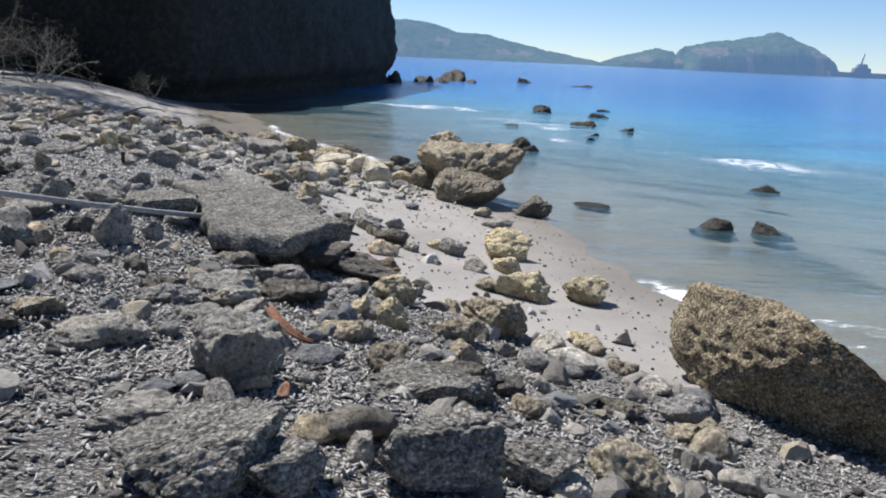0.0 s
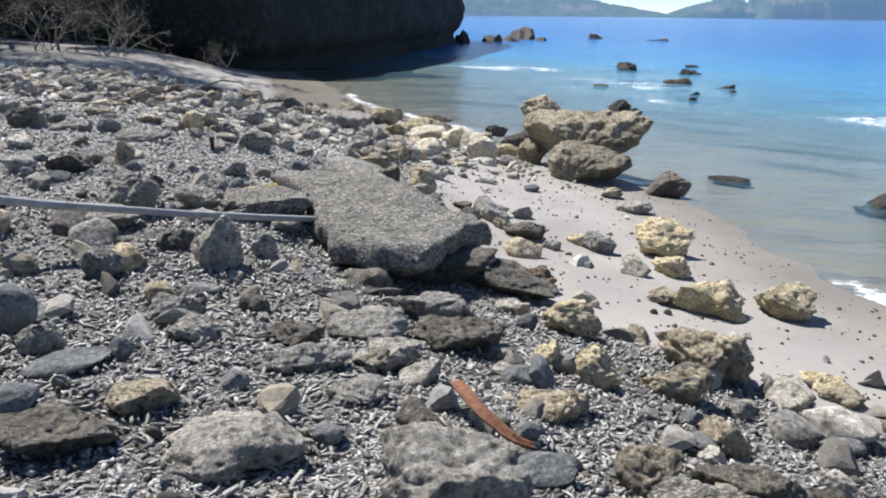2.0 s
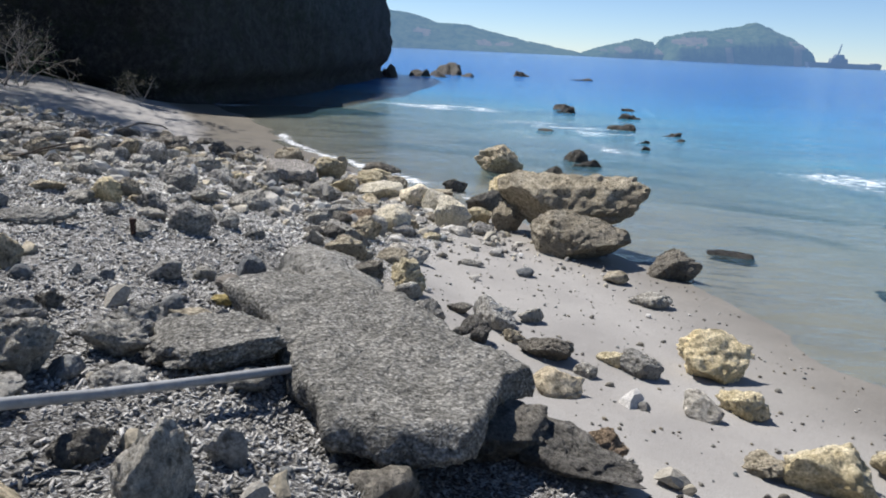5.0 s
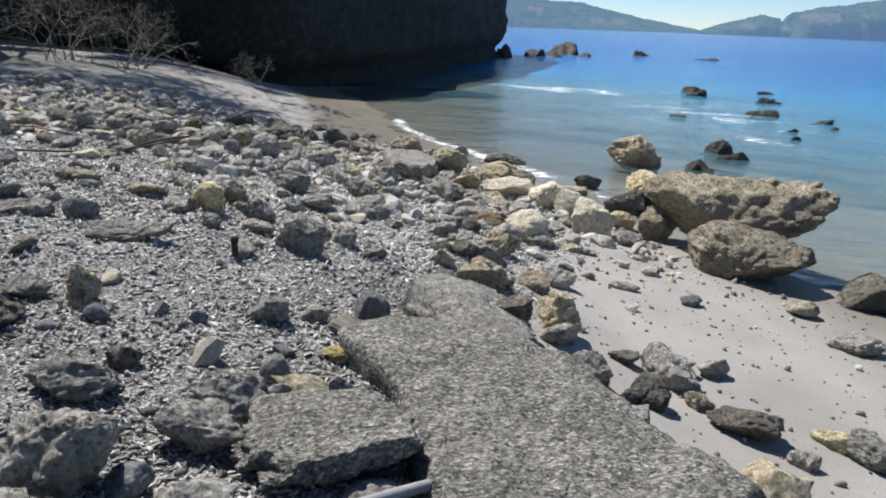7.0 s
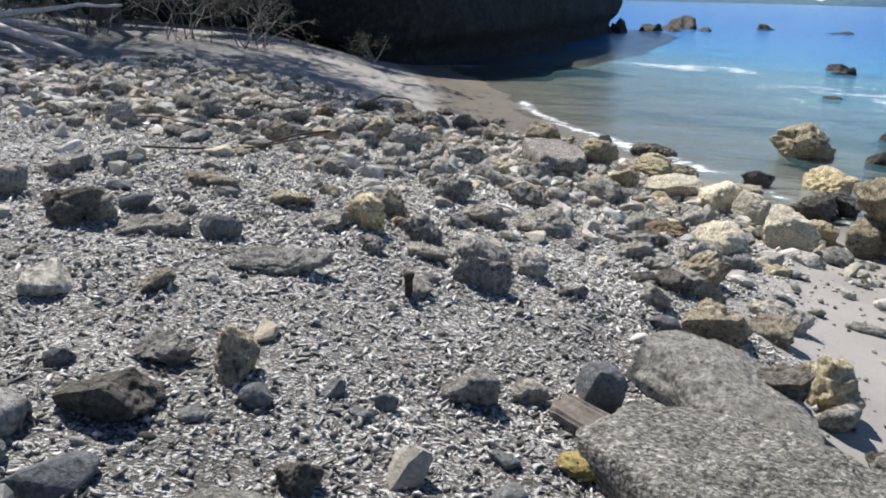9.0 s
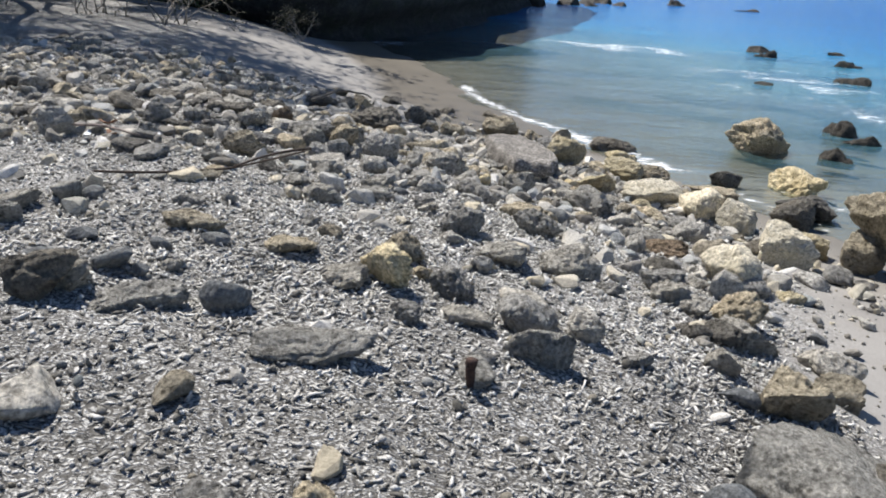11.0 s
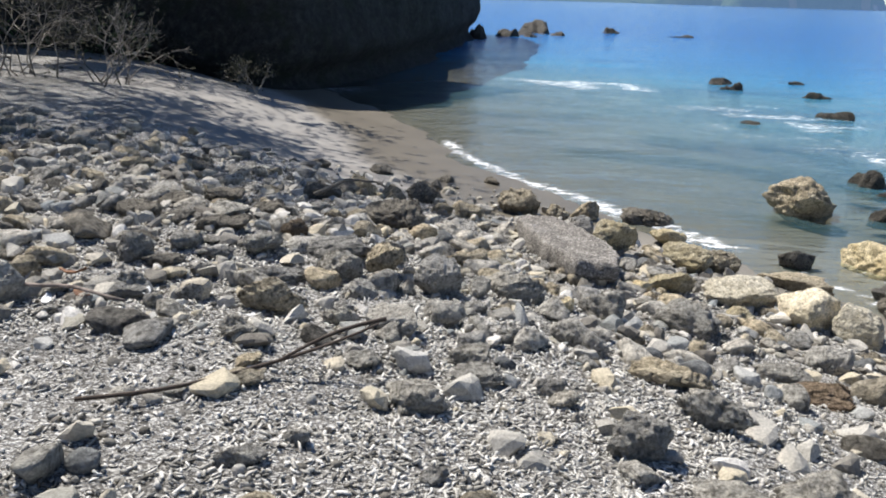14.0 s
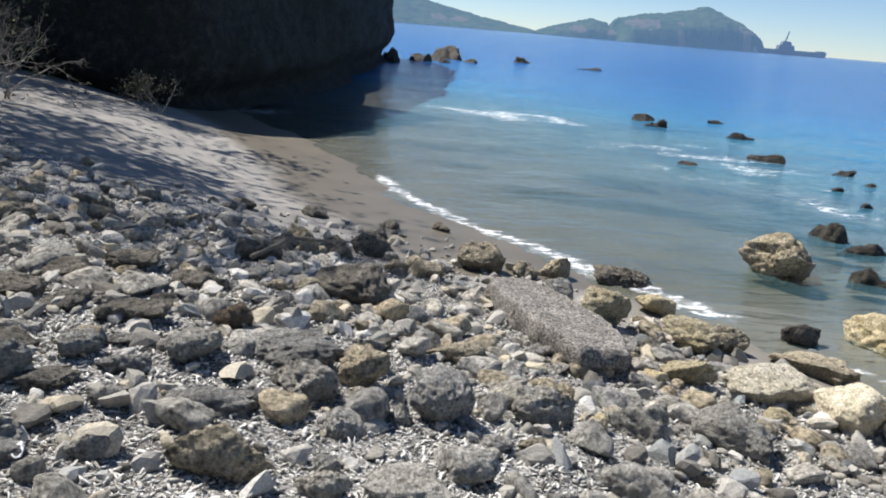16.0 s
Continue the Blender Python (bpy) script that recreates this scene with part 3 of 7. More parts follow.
CORALLINE = conglomerate_material("coral_conglomerate", (0.19, 0.185, 0.172), (0.295, 0.288, 0.268), (0.43, 0.42, 0.397))
TAN_MIX = conglomerate_material("tan_conglomerate", (0.24, 0.20, 0.135), (0.38, 0.325, 0.23), (0.55, 0.49, 0.37))
CORAL_PALE = conglomerate_material("pale_coral_conglomerate", (0.27, 0.25, 0.235), (0.44, 0.415, 0.395), (0.60, 0.575, 0.55))
slab("rock_slab", -1.62, 6.38, 0.71, [(-0.35, -0.38), (-0.12, -0.84), (0.16, -0.90), (0.48, -0.86), (0.54, -0.48), (0.76, -0.08), (0.50, 0.17), (0.29, 0.42), (0.12, 0.74), (-0.24, 0.92), (-0.78, 0.84), (-0.88, 0.56), (-0.52, 0.17)], 0.30, 0.42, (0, 5), CORALLINE, 501, "large flat slab of grey coral conglomerate undercut along its lip")
rock(-1.98, 7.62, 0.74, 0.80, 0.24, 10, GREY, 502, "rounded grey hump of limestone behind the flat slab", flat=0.3, level=6, lump=0.2, pit=0.03)
rock(-2.32, 6.12, 0.62, 0.56, 0.15, 20, CORALLINE, 512, "low mass of cemented coral beside the flat slab", level=6, flat=0.3)
# dark-coloured filler under the lip, standing in for the shade there
rock(-1.15, 6.0, 0.75, 0.5, 0.16, 30, DARK, 503, "dark rock added below the slab to deepen its undercut shade", sink=0.4)
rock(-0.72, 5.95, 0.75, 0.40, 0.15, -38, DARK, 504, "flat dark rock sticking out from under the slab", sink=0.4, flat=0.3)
slab("rock_slab", -3.42, 14.05, 0.36, [(-0.40, 0.42), (-0.18, -0.5), (0.0, -1.0), (0.40, -0.95), (0.46, -0.45), (0.30, 0.55), (0.05, 1.0), (-0.34, 1.0)], 0.34, 0.2, (-6, 6), CORAL_PALE, 505, "long low slab of pinkish grey conglomerate among yellow rocks")
rock(0.12, 11.45, 1.9, 0.95, 0.80, -54, TAN, 506, "big tan boulder with dark weathered hollows at the waterline", "boulder", under=0.45, level=6, tilt=(0, 3), lump=0.22, pit=0.05, grain=1.6, sink=0.2, lift=0.06)
rock(0.14, 10.66, 1.16, 0.80, 0.46, -14, TAN, 507, "squat tan boulder leaning against a bigger one", "boulder", under=0.5, level=6, facets=10, lump=0.16, pit=0.04, grain=1.6, flat=0.25)
rock(1.95, 4.2, 1.06, 1.62, 0.66, 18, TAN_MIX, 509, "large tan conglomerate boulder studded with pebbles beside the water", "boulder", level=6, facets=8, lump=0.16, pit=0.04, grain=2.0, tilt=(4, 6))
rock(-0.1, 16.6, 0.95, 0.7, 0.52, 10, TAN, 516, "tan boulder standing in clear shallow water", "boulder", level=6, sink=0.3)


# ---- rocks that stand in the sea ----
WET = rock_material("wet_reef_rock", (0.03, 0.028, 0.024), (0.065, 0.06, 0.05), (0.13, 0.115, 0.09), (0.03, 0.027, 0.022), 1.0, 0.6)
def sea_rock(x, y, w, h, mat, seed, label, d=0.8):
    v = fit_box(stone_shape(seed, 4, lump=0.5), w * 1.2, w * d * 1.2, h * 4)
    v[:, 2] = np.maximum(v[:, 2], 1.1 * h - 0.08)
    ob = new("sea_rock", mesh_of("sea_rock", v, NETS[4][1], mat))
    ob.matrix_world = pose(x, y, h * 0.9 - h * 2, 0, 0, seed * 37 % 50 - 25)
    return tagged(ob, label, "rock", "rocks in the shallow sea")


LOW = "low dark rock just clear of the sea surface"
sea_rock(1.61, 17.8, 0.5, 0.16, WET, 601, LOW)
sea_rock(3.38, 31.6, 0.85, 0.28, WET, 602, LOW)
sea_rock(5.43, 29.9, 0.8, 0.22, WET, 603, LOW)
sea_rock(3.59, 20.9, 0.25, 0.10, WET, 604, LOW)
sea_rock(5.04, 23.1, 0.4, 0.09, WET, 605, LOW)
sea_rock(5.29, 13.4, 0.5, 0.12, WET, 606, LOW)
sea_rock(3.34, 10.0, 0.5, 0.13, WET, 607, LOW)
sea_rock(4.07, 9.85, 0.5, 0.13, WET, 608, LOW)
sea_rock(6.3, 73.0, 1.9, 0.55, WET, 609, LOW)
sea_rock(10.8, 69.5, 1.9, 0.25, WET, 610, LOW)
sea_rock(-4.3, 58.5, 1.7, 1.0, WET, 611, "dark boulder at the foot of the cliff's seaward end")
sea_rock(-2.6, 62.0, 2.3, 0.6, WET, 612, "dark boulder off the end of the cliff")
sea_rock(-1.4, 65.0, 1.6, 0.45, WET, 613, "dark boulder off the end of the cliff")
sea_rock(0.0, 69.0, 2.9, 1.1, WET, 614, "tall dark boulder off the end of the cliff")
sea_rock(-4.2, 57.0, 0.9, 0.4, WET, 615, LOW)
sea_rock(1.2, 65.5, 1.4, 0.35, WET, 616, LOW)
sea_rock(-0.9, 62.0, 1.0, 0.4, WET, 617, LOW)
sea_rock(1.52, 18.5, 0.65, 0.28, WET, 618, "dark brown rock standing in clear shallows")
sea_rock(4.19, 25.9, 0.75, 0.20, WET, 619, LOW)
sea_rock(5.2, 24.6, 0.8, 0.13, WET, 620, LOW)
sea_rock(5.64, 30.6, 0.6, 0.15, WET, 621, LOW)
sea_rock(3.68, 33.2, 0.8, 0.24, WET, 622, LOW)
sea_rock(1.72, 24.4, 0.4, 0.07, WET, 623, LOW)
sea_rock(3.94, 22.5, 0.3, 0.08, WET, 624, LOW)
sea_rock(0.85, 16.4, 0.4, 0.20, WET, 625, "dark brown rock standing in clear shallows")
sea_rock(2.0, 11.2, 0.45, 0.04, WET, 626, LOW)
sea_rock(6.4, 34.0, 0.6, 0.12, WET, 628, LOW)


# ---- rocks and stones that lie on the beach ----
rock(-0.69, 2.15, 0.51, 0.38, 0.15, 53, CORALLINE, 400, "long flat-topped bar of pale grey conglomerate", "rock", group="conglomerate bars", category="rock", sink=0.3, level=6, flat=0.45, lump=0.22, pit=0.05, grain=1.6)
rock(-0.50, 2.16, 0.29, 0.23, 0.12, 48, CORALLINE, 401, "long flat-topped bar of pale grey conglomerate", "rock", group="conglomerate bars", category="rock", sink=0.3, level=5, flat=0.45, lump=0.22, pit=0.05, grain=1.6)
rock(-0.04, 2.36, 0.40, 0.32, 0.22, -1, CORALLINE, 402, "low ledge of grey coral conglomerate at the edge of the rubble", "rock", group="conglomerate ledges", category="rock", sink=0.3, level=6, flat=0.45, lump=0.22, pit=0.05, grain=1.6)
rock(-0.30, 2.39, 0.10, 0.08, 0.09, -5, PALE, 403, "pale bleached coral stone among the rubble", "coral_stone", group="pale coral stones", category="coral_stone", sink=0.3, level=5, facets=9, lump=0.26, pit=0.05, grain=1.3)
rock(-1.00, 2.39, 0.30, 0.22, 0.08, 16, GREY, 404, "grey pitted limestone rock lying on the coral rubble", "rock", group="grey rocks on the beach", category="rock", sink=0.3, level=5)
rock(0.37, 2.44, 0.17, 0.14, 0.09, -2, PALE, 405, "off-white rounded coral block", "coral_stone", group="pale coral stones", category="coral_stone", sink=0.3, level=5, facets=9, lump=0.26, pit=0.05, grain=1.3)
rock(0.27, 2.52, 0.31, 0.25, 0.16, -8, CORALLINE, 406, "low ledge of grey coral conglomerate at the edge of the rubble", "rock", group="conglomerate ledges", category="rock", sink=0.3, level=5, flat=0.45, lump=0.22, pit=0.05, grain=1.6)
rock(0.62, 2.67, 0.30, 0.24, 0.17, -13, TAN, 407, "tan limestone rock with grey weathered patches", "rock", group="tan rocks on the beach", category="rock", sink=0.3, level=5)
rock(-1.06, 2.71, 0.15, 0.11, 0.03, 10, SLATE, 408, "smooth blue-grey stone on the coral rubble", "stone", group="blue-grey stones", category="stone", sink=0.3, level=5, facets=5, lump=0.16, pit=0.01)
rock(-0.96, 2.75, 0.14, 0.11, 0.06, 17, SLATE, 409, "rounded slate-grey stone with a smooth face", "stone", group="blue-grey stones", category="stone", sink=0.3, level=4, facets=5, lump=0.16, pit=0.01)
rock(-0.77, 2.89, 0.19, 0.15, 0.06, 14, YELLOW, 410, "yellow ochre limestone rock near the waterline", "rock", group="yellow rocks along the water", category="rock", sink=0.3, level=5)
rock(-0.84, 2.96, 0.37, 0.29, 0.26, 6, GREY, 411, "rough grey coral rock half sunk in rubble", "rock", group="grey rocks on the beach", category="rock", sink=0.3, level=5)
rock(1.10, 3.16, 0.12, 0.09, 0.09, -15, SLATE, 412, "smooth blue-grey stone on the coral rubble", "stone", group="blue-grey stones", category="stone", sink=0.3, level=4, facets=5, lump=0.16, pit=0.01)
rock(-1.44, 3.16, 0.41, 0.33, 0.09, 14, GREY, 413, "weathered grey rock with dark hollows", "rock", group="grey rocks on the beach", category="rock", sink=0.3, level=5)
rock(-0.08, 3.21, 0.59, 0.32, 0.11, 0, CORALLINE, 414, "low ledge of grey coral conglomerate at the edge of the rubble", "rock", group="conglomerate ledges", category="rock", sink=0.3, level=6, flat=0.45, lump=0.22, pit=0.05, grain=1.6)
rock(0.33, 3.27, 0.19, 0.15, 0.07, -10, TAN, 415, "buff pitted rock among smaller stones", "rock", group="tan rocks on the beach", category="rock", sink=0.3, level=5)
rock(1.01, 3.28, 0.10, 0.08, 0.07, -19, PALE, 416, "pale bleached coral stone among the rubble", "coral_stone", group="pale coral stones", category="coral_stone", sink=0.3, level=4, facets=9, lump=0.26, pit=0.05, grain=1.3)
rock(-0.61, 3.32, 0.20, 0.16, 0.06, 8, SLATE, 417, "rounded slate-grey stone with a smooth face", "stone", group="blue-grey stones", category="stone", sink=0.3, level=5, facets=5, lump=0.16, pit=0.01)
rock(0.24, 3.46, 0.18, 0.14, 0.09, -3, DARK, 418, "dark brown weathered rock among paler ones", "rock", group="dark rocks on the beach", category="rock", sink=0.3, level=4)
rock(-0.30, 3.54, 0.15, 0.12, 0.05, 11, PALE, 419, "off-white rounded coral block", "coral_stone", group="pale coral stones", category="coral_stone", sink=0.3, level=4, facets=9, lump=0.26, pit=0.05, grain=1.3)
rock(1.41, 3.66, 0.12, 0.10, 0.06, -10, PALE, 420, "pale bleached coral stone among the rubble", "coral_stone", group="pale coral stones", category="coral_stone", sink=0.3, level=4, facets=9, lump=0.26, pit=0.05, grain=1.3)
rock(1.28, 3.70, 0.18, 0.14, 0.08, -27, TAN, 421, "tan limestone rock with grey weathered patches", "rock", group="tan rocks on the beach", category="rock", sink=0.3, level=4)
rock(-0.01, 3.75, 0.11, 0.09, 0.05, 3, PALE, 422, "off-white rounded coral block", "coral_stone", group="pale coral stones", category="coral_stone", sink=0.3, level=4, facets=9, lump=0.26, pit=0.05, grain=1.3)
rock(0.84, 3.77, 0.25, 0.20, 0.08, -9, DARK, 423, "dark pitted rock with wet-looking hollows", "rock", group="dark rocks on the beach", category="rock", sink=0.3, level=5)
rock(1.20, 3.85, 0.28, 0.23, 0.15, -25, PALE, 424, "pale bleached coral stone among the rubble", "coral_stone", group="pale coral stones", category="coral_stone", sink=0.3, level=5, facets=9, lump=0.26, pit=0.05, grain=1.3)
rock(-1.88, 3.93, 0.23, 0.18, 0.09, 12, GREY, 425, "grey pitted limestone rock lying on the coral rubble", "rock", group="grey rocks on the beach", category="rock", sink=0.3, level=5)
rock(-1.19, 4.03, 0.36, 0.29, 0.09, 30, GREY, 426, "rough grey coral rock half sunk in rubble", "rock", group="grey rocks on the beach", category="rock", sink=0.3, level=5)
rock(1.13, 4.26, 0.25, 0.20, 0.08, -22, PALE, 427, "off-white rounded coral block", "coral_stone", group="pale coral stones", category="coral_stone", sink=0.3, level=5, facets=9, lump=0.26, pit=0.05, grain=1.3)
rock(1.01, 4.48, 0.20, 0.16, 0.08, -19, TAN, 428, "buff pitted rock among smaller stones", "rock", group="tan rocks on the beach", category="rock", sink=0.3, level=4)
rock(-0.92, 4.50, 0.42, 0.33, 0.13, 22, DARK, 429, "dark brown weathered rock among paler ones", "rock", group="dark rocks on the beach", category="rock", sink=0.3, level=5)
rock(0.88, 4.84, 0.23, 0.18, 0.07, -9, TAN, 430, "tan limestone rock with grey weathered patches", "rock", group="tan rocks on the beach", category="rock", sink=0.3, level=4)
rock(-1.91, 3.10, 0.34, 0.25, 0.09, 33, DARK, 431, "dark pitted rock with wet-looking hollows", "rock", group="dark rocks on the beach", category="rock", sink=0.3, level=6)
rock(-2.07, 3.15, 0.15, 0.12, 0.12, 44, SLATE, 432, "smooth blue-grey stone on the coral rubble", "stone", group="blue-grey stones", category="stone", sink=0.3, level=5, facets=5, lump=0.16, pit=0.01)
rock(-1.23, 3.31, 0.10, 0.08, 0.05, 1, SLATE, 433, "rounded slate-grey stone with a smooth face", "stone", group="blue-grey stones", category="stone", sink=0.3, level=4, facets=5, lump=0.16, pit=0.01)
rock(-1.81, 3.37, 0.23, 0.19, 0.08, 34, TAN, 434, "buff pitted rock among smaller stones", "rock", group="tan rocks on the beach", category="rock", sink=0.3, level=5)
rock(-0.30, 3.40, 0.20, 0.16, 0.13, -15, TAN, 435, "tan limestone rock with grey weathered patches", "rock", group="tan rocks on the beach", category="rock", sink=0.3, level=5)
rock(-0.53, 3.42, 0.09, 0.07, 0.05, -17, SLATE, 436, "smooth blue-grey stone on the coral rubble", "stone", group="blue-grey stones", category="stone", sink=0.3, level=4, facets=5, lump=0.16, pit=0.01)
rock(-2.13, 3.51, 0.28, 0.17, 0.05, 37, SLATE, 437, "rounded slate-grey stone with a smooth face", "stone", group="blue-grey stones", category="stone", sink=0.3, level=5, facets=5, lump=0.16, pit=0.01)
rock(-0.65, 3.52, 0.10, 0.08, 0.06, 10, SLATE, 438, "smooth blue-grey stone on the coral rubble", "stone", group="blue-grey stones", category="stone", sink=0.3, level=4, facets=5, lump=0.16, pit=0.01)
rock(0.04, 3.53, 0.41, 0.24, 0.10, -28, DARK, 439, "dark brown weathered rock among paler ones", "rock", group="dark rocks on the beach", category="rock", sink=0.3, level=6)
rock(-1.60, 3.57, 0.10, 0.08, 0.06, 25, SLATE, 440, "rounded slate-grey stone with a smooth face", "stone", group="blue-grey stones", category="stone", sink=0.3, level=4, facets=5, lump=0.16, pit=0.01)
rock(-1.20, 3.60, 0.23, 0.17, 0.06, 6, GREY, 441, "weathered grey rock with dark hollows", "rock", group="grey rocks on the beach", category="rock", sink=0.3, level=5)
rock(0.42, 3.77, 0.15, 0.12, 0.08, -19, PALE, 442, "pale bleached coral stone among the rubble", "coral_stone", group="pale coral stones", category="coral_stone", sink=0.3, level=5, facets=9, lump=0.26, pit=0.05, grain=1.3)
rock(-2.49, 3.77, 0.20, 0.16, 0.17, 42, SLATE, 443, "smooth blue-grey stone on the coral rubble", "stone", group="blue-grey stones", category="stone", sink=0.3, level=5, facets=5, lump=0.16, pit=0.01)
rock(-0.03, 3.86, 0.14, 0.11, 0.05, -23, SLATE, 444, "rounded slate-grey stone with a smooth face", "stone", group="blue-grey stones", category="stone", sink=0.3, level=4, facets=5, lump=0.16, pit=0.01)
rock(-0.54, 3.87, 0.30, 0.24, 0.09, 5, TAN, 445, "buff pitted rock among smaller stones", "rock", group="tan rocks on the beach", category="rock", sink=0.3, level=5)
rock(0.07, 3.88, 0.20, 0.16, 0.13, -13, TAN, 446, "tan limestone rock with grey weathered patches", "rock", group="tan rocks on the beach", category="rock", sink=0.3, level=5)
rock(-0.67, 4.19, 0.15, 0.12, 0.06, 4, SLATE, 447, "smooth blue-grey stone on the coral rubble", "stone", group="blue-grey stones", category="stone", sink=0.3, level=4, facets=5, lump=0.16, pit=0.01)
rock(0.68, 4.28, 0.14, 0.11, 0.06, -17, SLATE, 448, "rounded slate-grey stone with a smooth face", "stone", group="blue-grey stones", category="stone", sink=0.3, level=4, facets=5, lump=0.16, pit=0.01)
rock(-2.28, 3.62, 0.17, 0.13, 0.10, 31, GREY, 449, "grey pitted limestone rock lying on the coral rubble", "rock", group="grey rocks on the beach", category="rock", sink=0.3, level=5)
rock(-2.01, 3.63, 0.09, 0.07, 0.07, 33, SLATE, 450, "smooth blue-grey stone on the coral rubble", "stone", group="blue-grey stones", category="stone", sink=0.3, level=5, facets=5, lump=0.16, pit=0.01)
rock(-1.47, 3.83, 0.42, 0.18, 0.08, 21, GREY, 451, "rough grey coral rock half sunk in rubble", "rock", group="grey rocks on the beach", category="rock", sink=0.3, level=6)
rock(-1.21, 3.92, 0.16, 0.13, 0.08, -8, TAN, 452, "buff pitted rock among smaller stones", "rock", group="tan rocks on the beach", category="rock", sink=0.3, level=5)
rock(-2.46, 3.96, 0.18, 0.14, 0.05, 42, SLATE, 453, "rounded slate-grey stone with a smooth face", "stone", group="blue-grey stones", category="stone", sink=0.3, level=5, facets=5, lump=0.16, pit=0.01)
rock(-1.55, 4.12, 0.23, 0.18, 0.09, 8, DARK, 454, "dark pitted rock with wet-looking hollows", "rock", group="dark rocks on the beach", category="rock", sink=0.3, level=5)
rock(-2.04, 4.16, 0.23, 0.18, 0.11, 21, GREY, 455, "weathered grey rock with dark hollows", "rock", group="grey rocks on the beach", category="rock", sink=0.3, level=5)
rock(-0.71, 4.26, 0.16, 0.11, 0.05, -18, PALE, 456, "off-white rounded coral block", "coral_stone", group="pale coral stones", category="coral_stone", sink=0.3, level=5, facets=9, lump=0.26, pit=0.05, grain=1.3)
rock(-0.34, 4.31, 0.21, 0.17, 0.18, -11, YELLOW, 457, "pale yellow weathered block of limestone", "rock", group="yellow rocks along the water", category="rock", sink=0.3, level=5)
rock(-1.31, 4.39, 0.35, 0.28, 0.11, -1, GREY, 458, "grey pitted limestone rock lying on the coral rubble", "rock", group="grey rocks on the beach", category="rock", sink=0.3, level=5)
rock(-0.55, 4.46, 0.17, 0.14, 0.12, -1, YELLOW, 459, "yellow ochre limestone rock near the waterline", "rock", group="yellow rocks along the water", category="rock", sink=0.3, level=5)
rock(-1.09, 4.48, 0.09, 0.07, 0.05, -6, DARK, 460, "dark brown weathered rock among paler ones", "rock", group="dark rocks on the beach", category="rock", sink=0.3, level=4)
rock(0.01, 4.48, 0.33, 0.27, 0.14, -20, TAN, 461, "tan limestone rock with grey weathered patches", "rock", group="tan rocks on the beach", category="rock", sink=0.3, level=5)
rock(-2.10, 4.52, 0.18, 0.15, 0.05, 17, SLATE, 462, "smooth blue-grey stone on the coral rubble", "stone", group="blue-grey stones", category="stone", sink=0.3, level=5, facets=5, lump=0.16, pit=0.01)
rock(-2.55, 4.53, 0.20, 0.16, 0.14, 31, GREY, 463, "rough grey coral rock half sunk in rubble", "rock", group="grey rocks on the beach", category="rock", sink=0.3, level=5)
rock(-1.05, 4.79, 0.46, 0.22, 0.16, -39, GREY, 464, "weathered grey rock with dark hollows", "rock", group="grey rocks on the beach", category="rock", sink=0.3, level=5)
rock(-1.58, 4.86, 0.23, 0.18, 0.07, 0, GREY, 465, "grey pitted limestone rock lying on the coral rubble", "rock", group="grey rocks on the beach", category="rock", sink=0.3, level=5)
rock(-2.16, 4.91, 0.29, 0.23, 0.25, 26, GREY, 466, "rough grey coral rock half sunk in rubble", "rock", group="grey rocks on the beach", category="rock", sink=0.3, level=5)
rock(-0.62, 4.99, 0.11, 0.09, 0.07, -1, SLATE, 467, "rounded slate-grey stone with a smooth face", "stone", group="blue-grey stones", category="stone", sink=0.3, level=4, facets=5, lump=0.16, pit=0.01)
rock(0.26, 5.00, 0.53, 0.43, 0.24, -21, TAN, 468, "buff pitted rock among smaller stones", "rock", group="tan rocks on the beach", category="rock", sink=0.3, level=6)
rock(0.88, 5.02, 0.28, 0.23, 0.08, -19, YELLOW, 469, "pale yellow weathered block of limestone", "rock", group="yellow rocks along the water", category="rock", sink=0.3, level=5)
rock(-0.39, 5.11, 0.34, 0.27, 0.19, -20, YELLOW, 470, "yellow ochre limestone rock near the waterline", "rock", group="yellow rocks along the water", category="rock", sink=0.3, level=5)
rock(-2.47, 5.12, 0.21, 0.17, 0.11, 32, DARK, 471, "dark pitted rock with wet-looking hollows", "rock", group="dark rocks on the beach", category="rock", sink=0.3, level=5)
rock(-1.38, 5.12, 0.24, 0.14, 0.05, -4, DARK, 472, "dark brown weathered rock among paler ones", "rock", group="dark rocks on the beach", category="rock", sink=0.3, level=5)
rock(-2.03, 5.24, 0.16, 0.13, 0.14, 28, PALE, 473, "pale bleached coral stone among the rubble", "coral_stone", group="pale coral stones", category="coral_stone", sink=0.3, level=4, facets=9, lump=0.26, pit=0.05, grain=1.3)
rock(-2.98, 5.36, 0.41, 0.33, 0.09, 31, GREY, 474, "weathered grey rock with dark hollows", "rock", group="grey rocks on the beach", category="rock", sink=0.3, level=5)
rock(-0.71, 5.44, 0.17, 0.14, 0.07, -3, PALE, 475, "off-white rounded coral block", "coral_stone", group="pale coral stones", category="coral_stone", sink=0.3, level=4, facets=9, lump=0.26, pit=0.05, grain=1.3)
rock(-0.55, 6.12, 0.27, 0.21, 0.14, 6, BROWN, 476, "brown stained rock on the rubble", "rock", group="brown rocks", category="rock", sink=0.3, level=5)
rock(0.59, 6.15, 0.50, 0.40, 0.21, -13, YELLOW, 477, "pale yellow weathered block of limestone", "rock", group="yellow rocks along the water", category="rock", sink=0.3, level=5)
rock(0.29, 6.18, 0.25, 0.20, 0.09, -9, TAN, 478, "tan limestone rock with grey weathered patches", "rock", group="tan rocks on the beach", category="rock", sink=0.3, level=5)
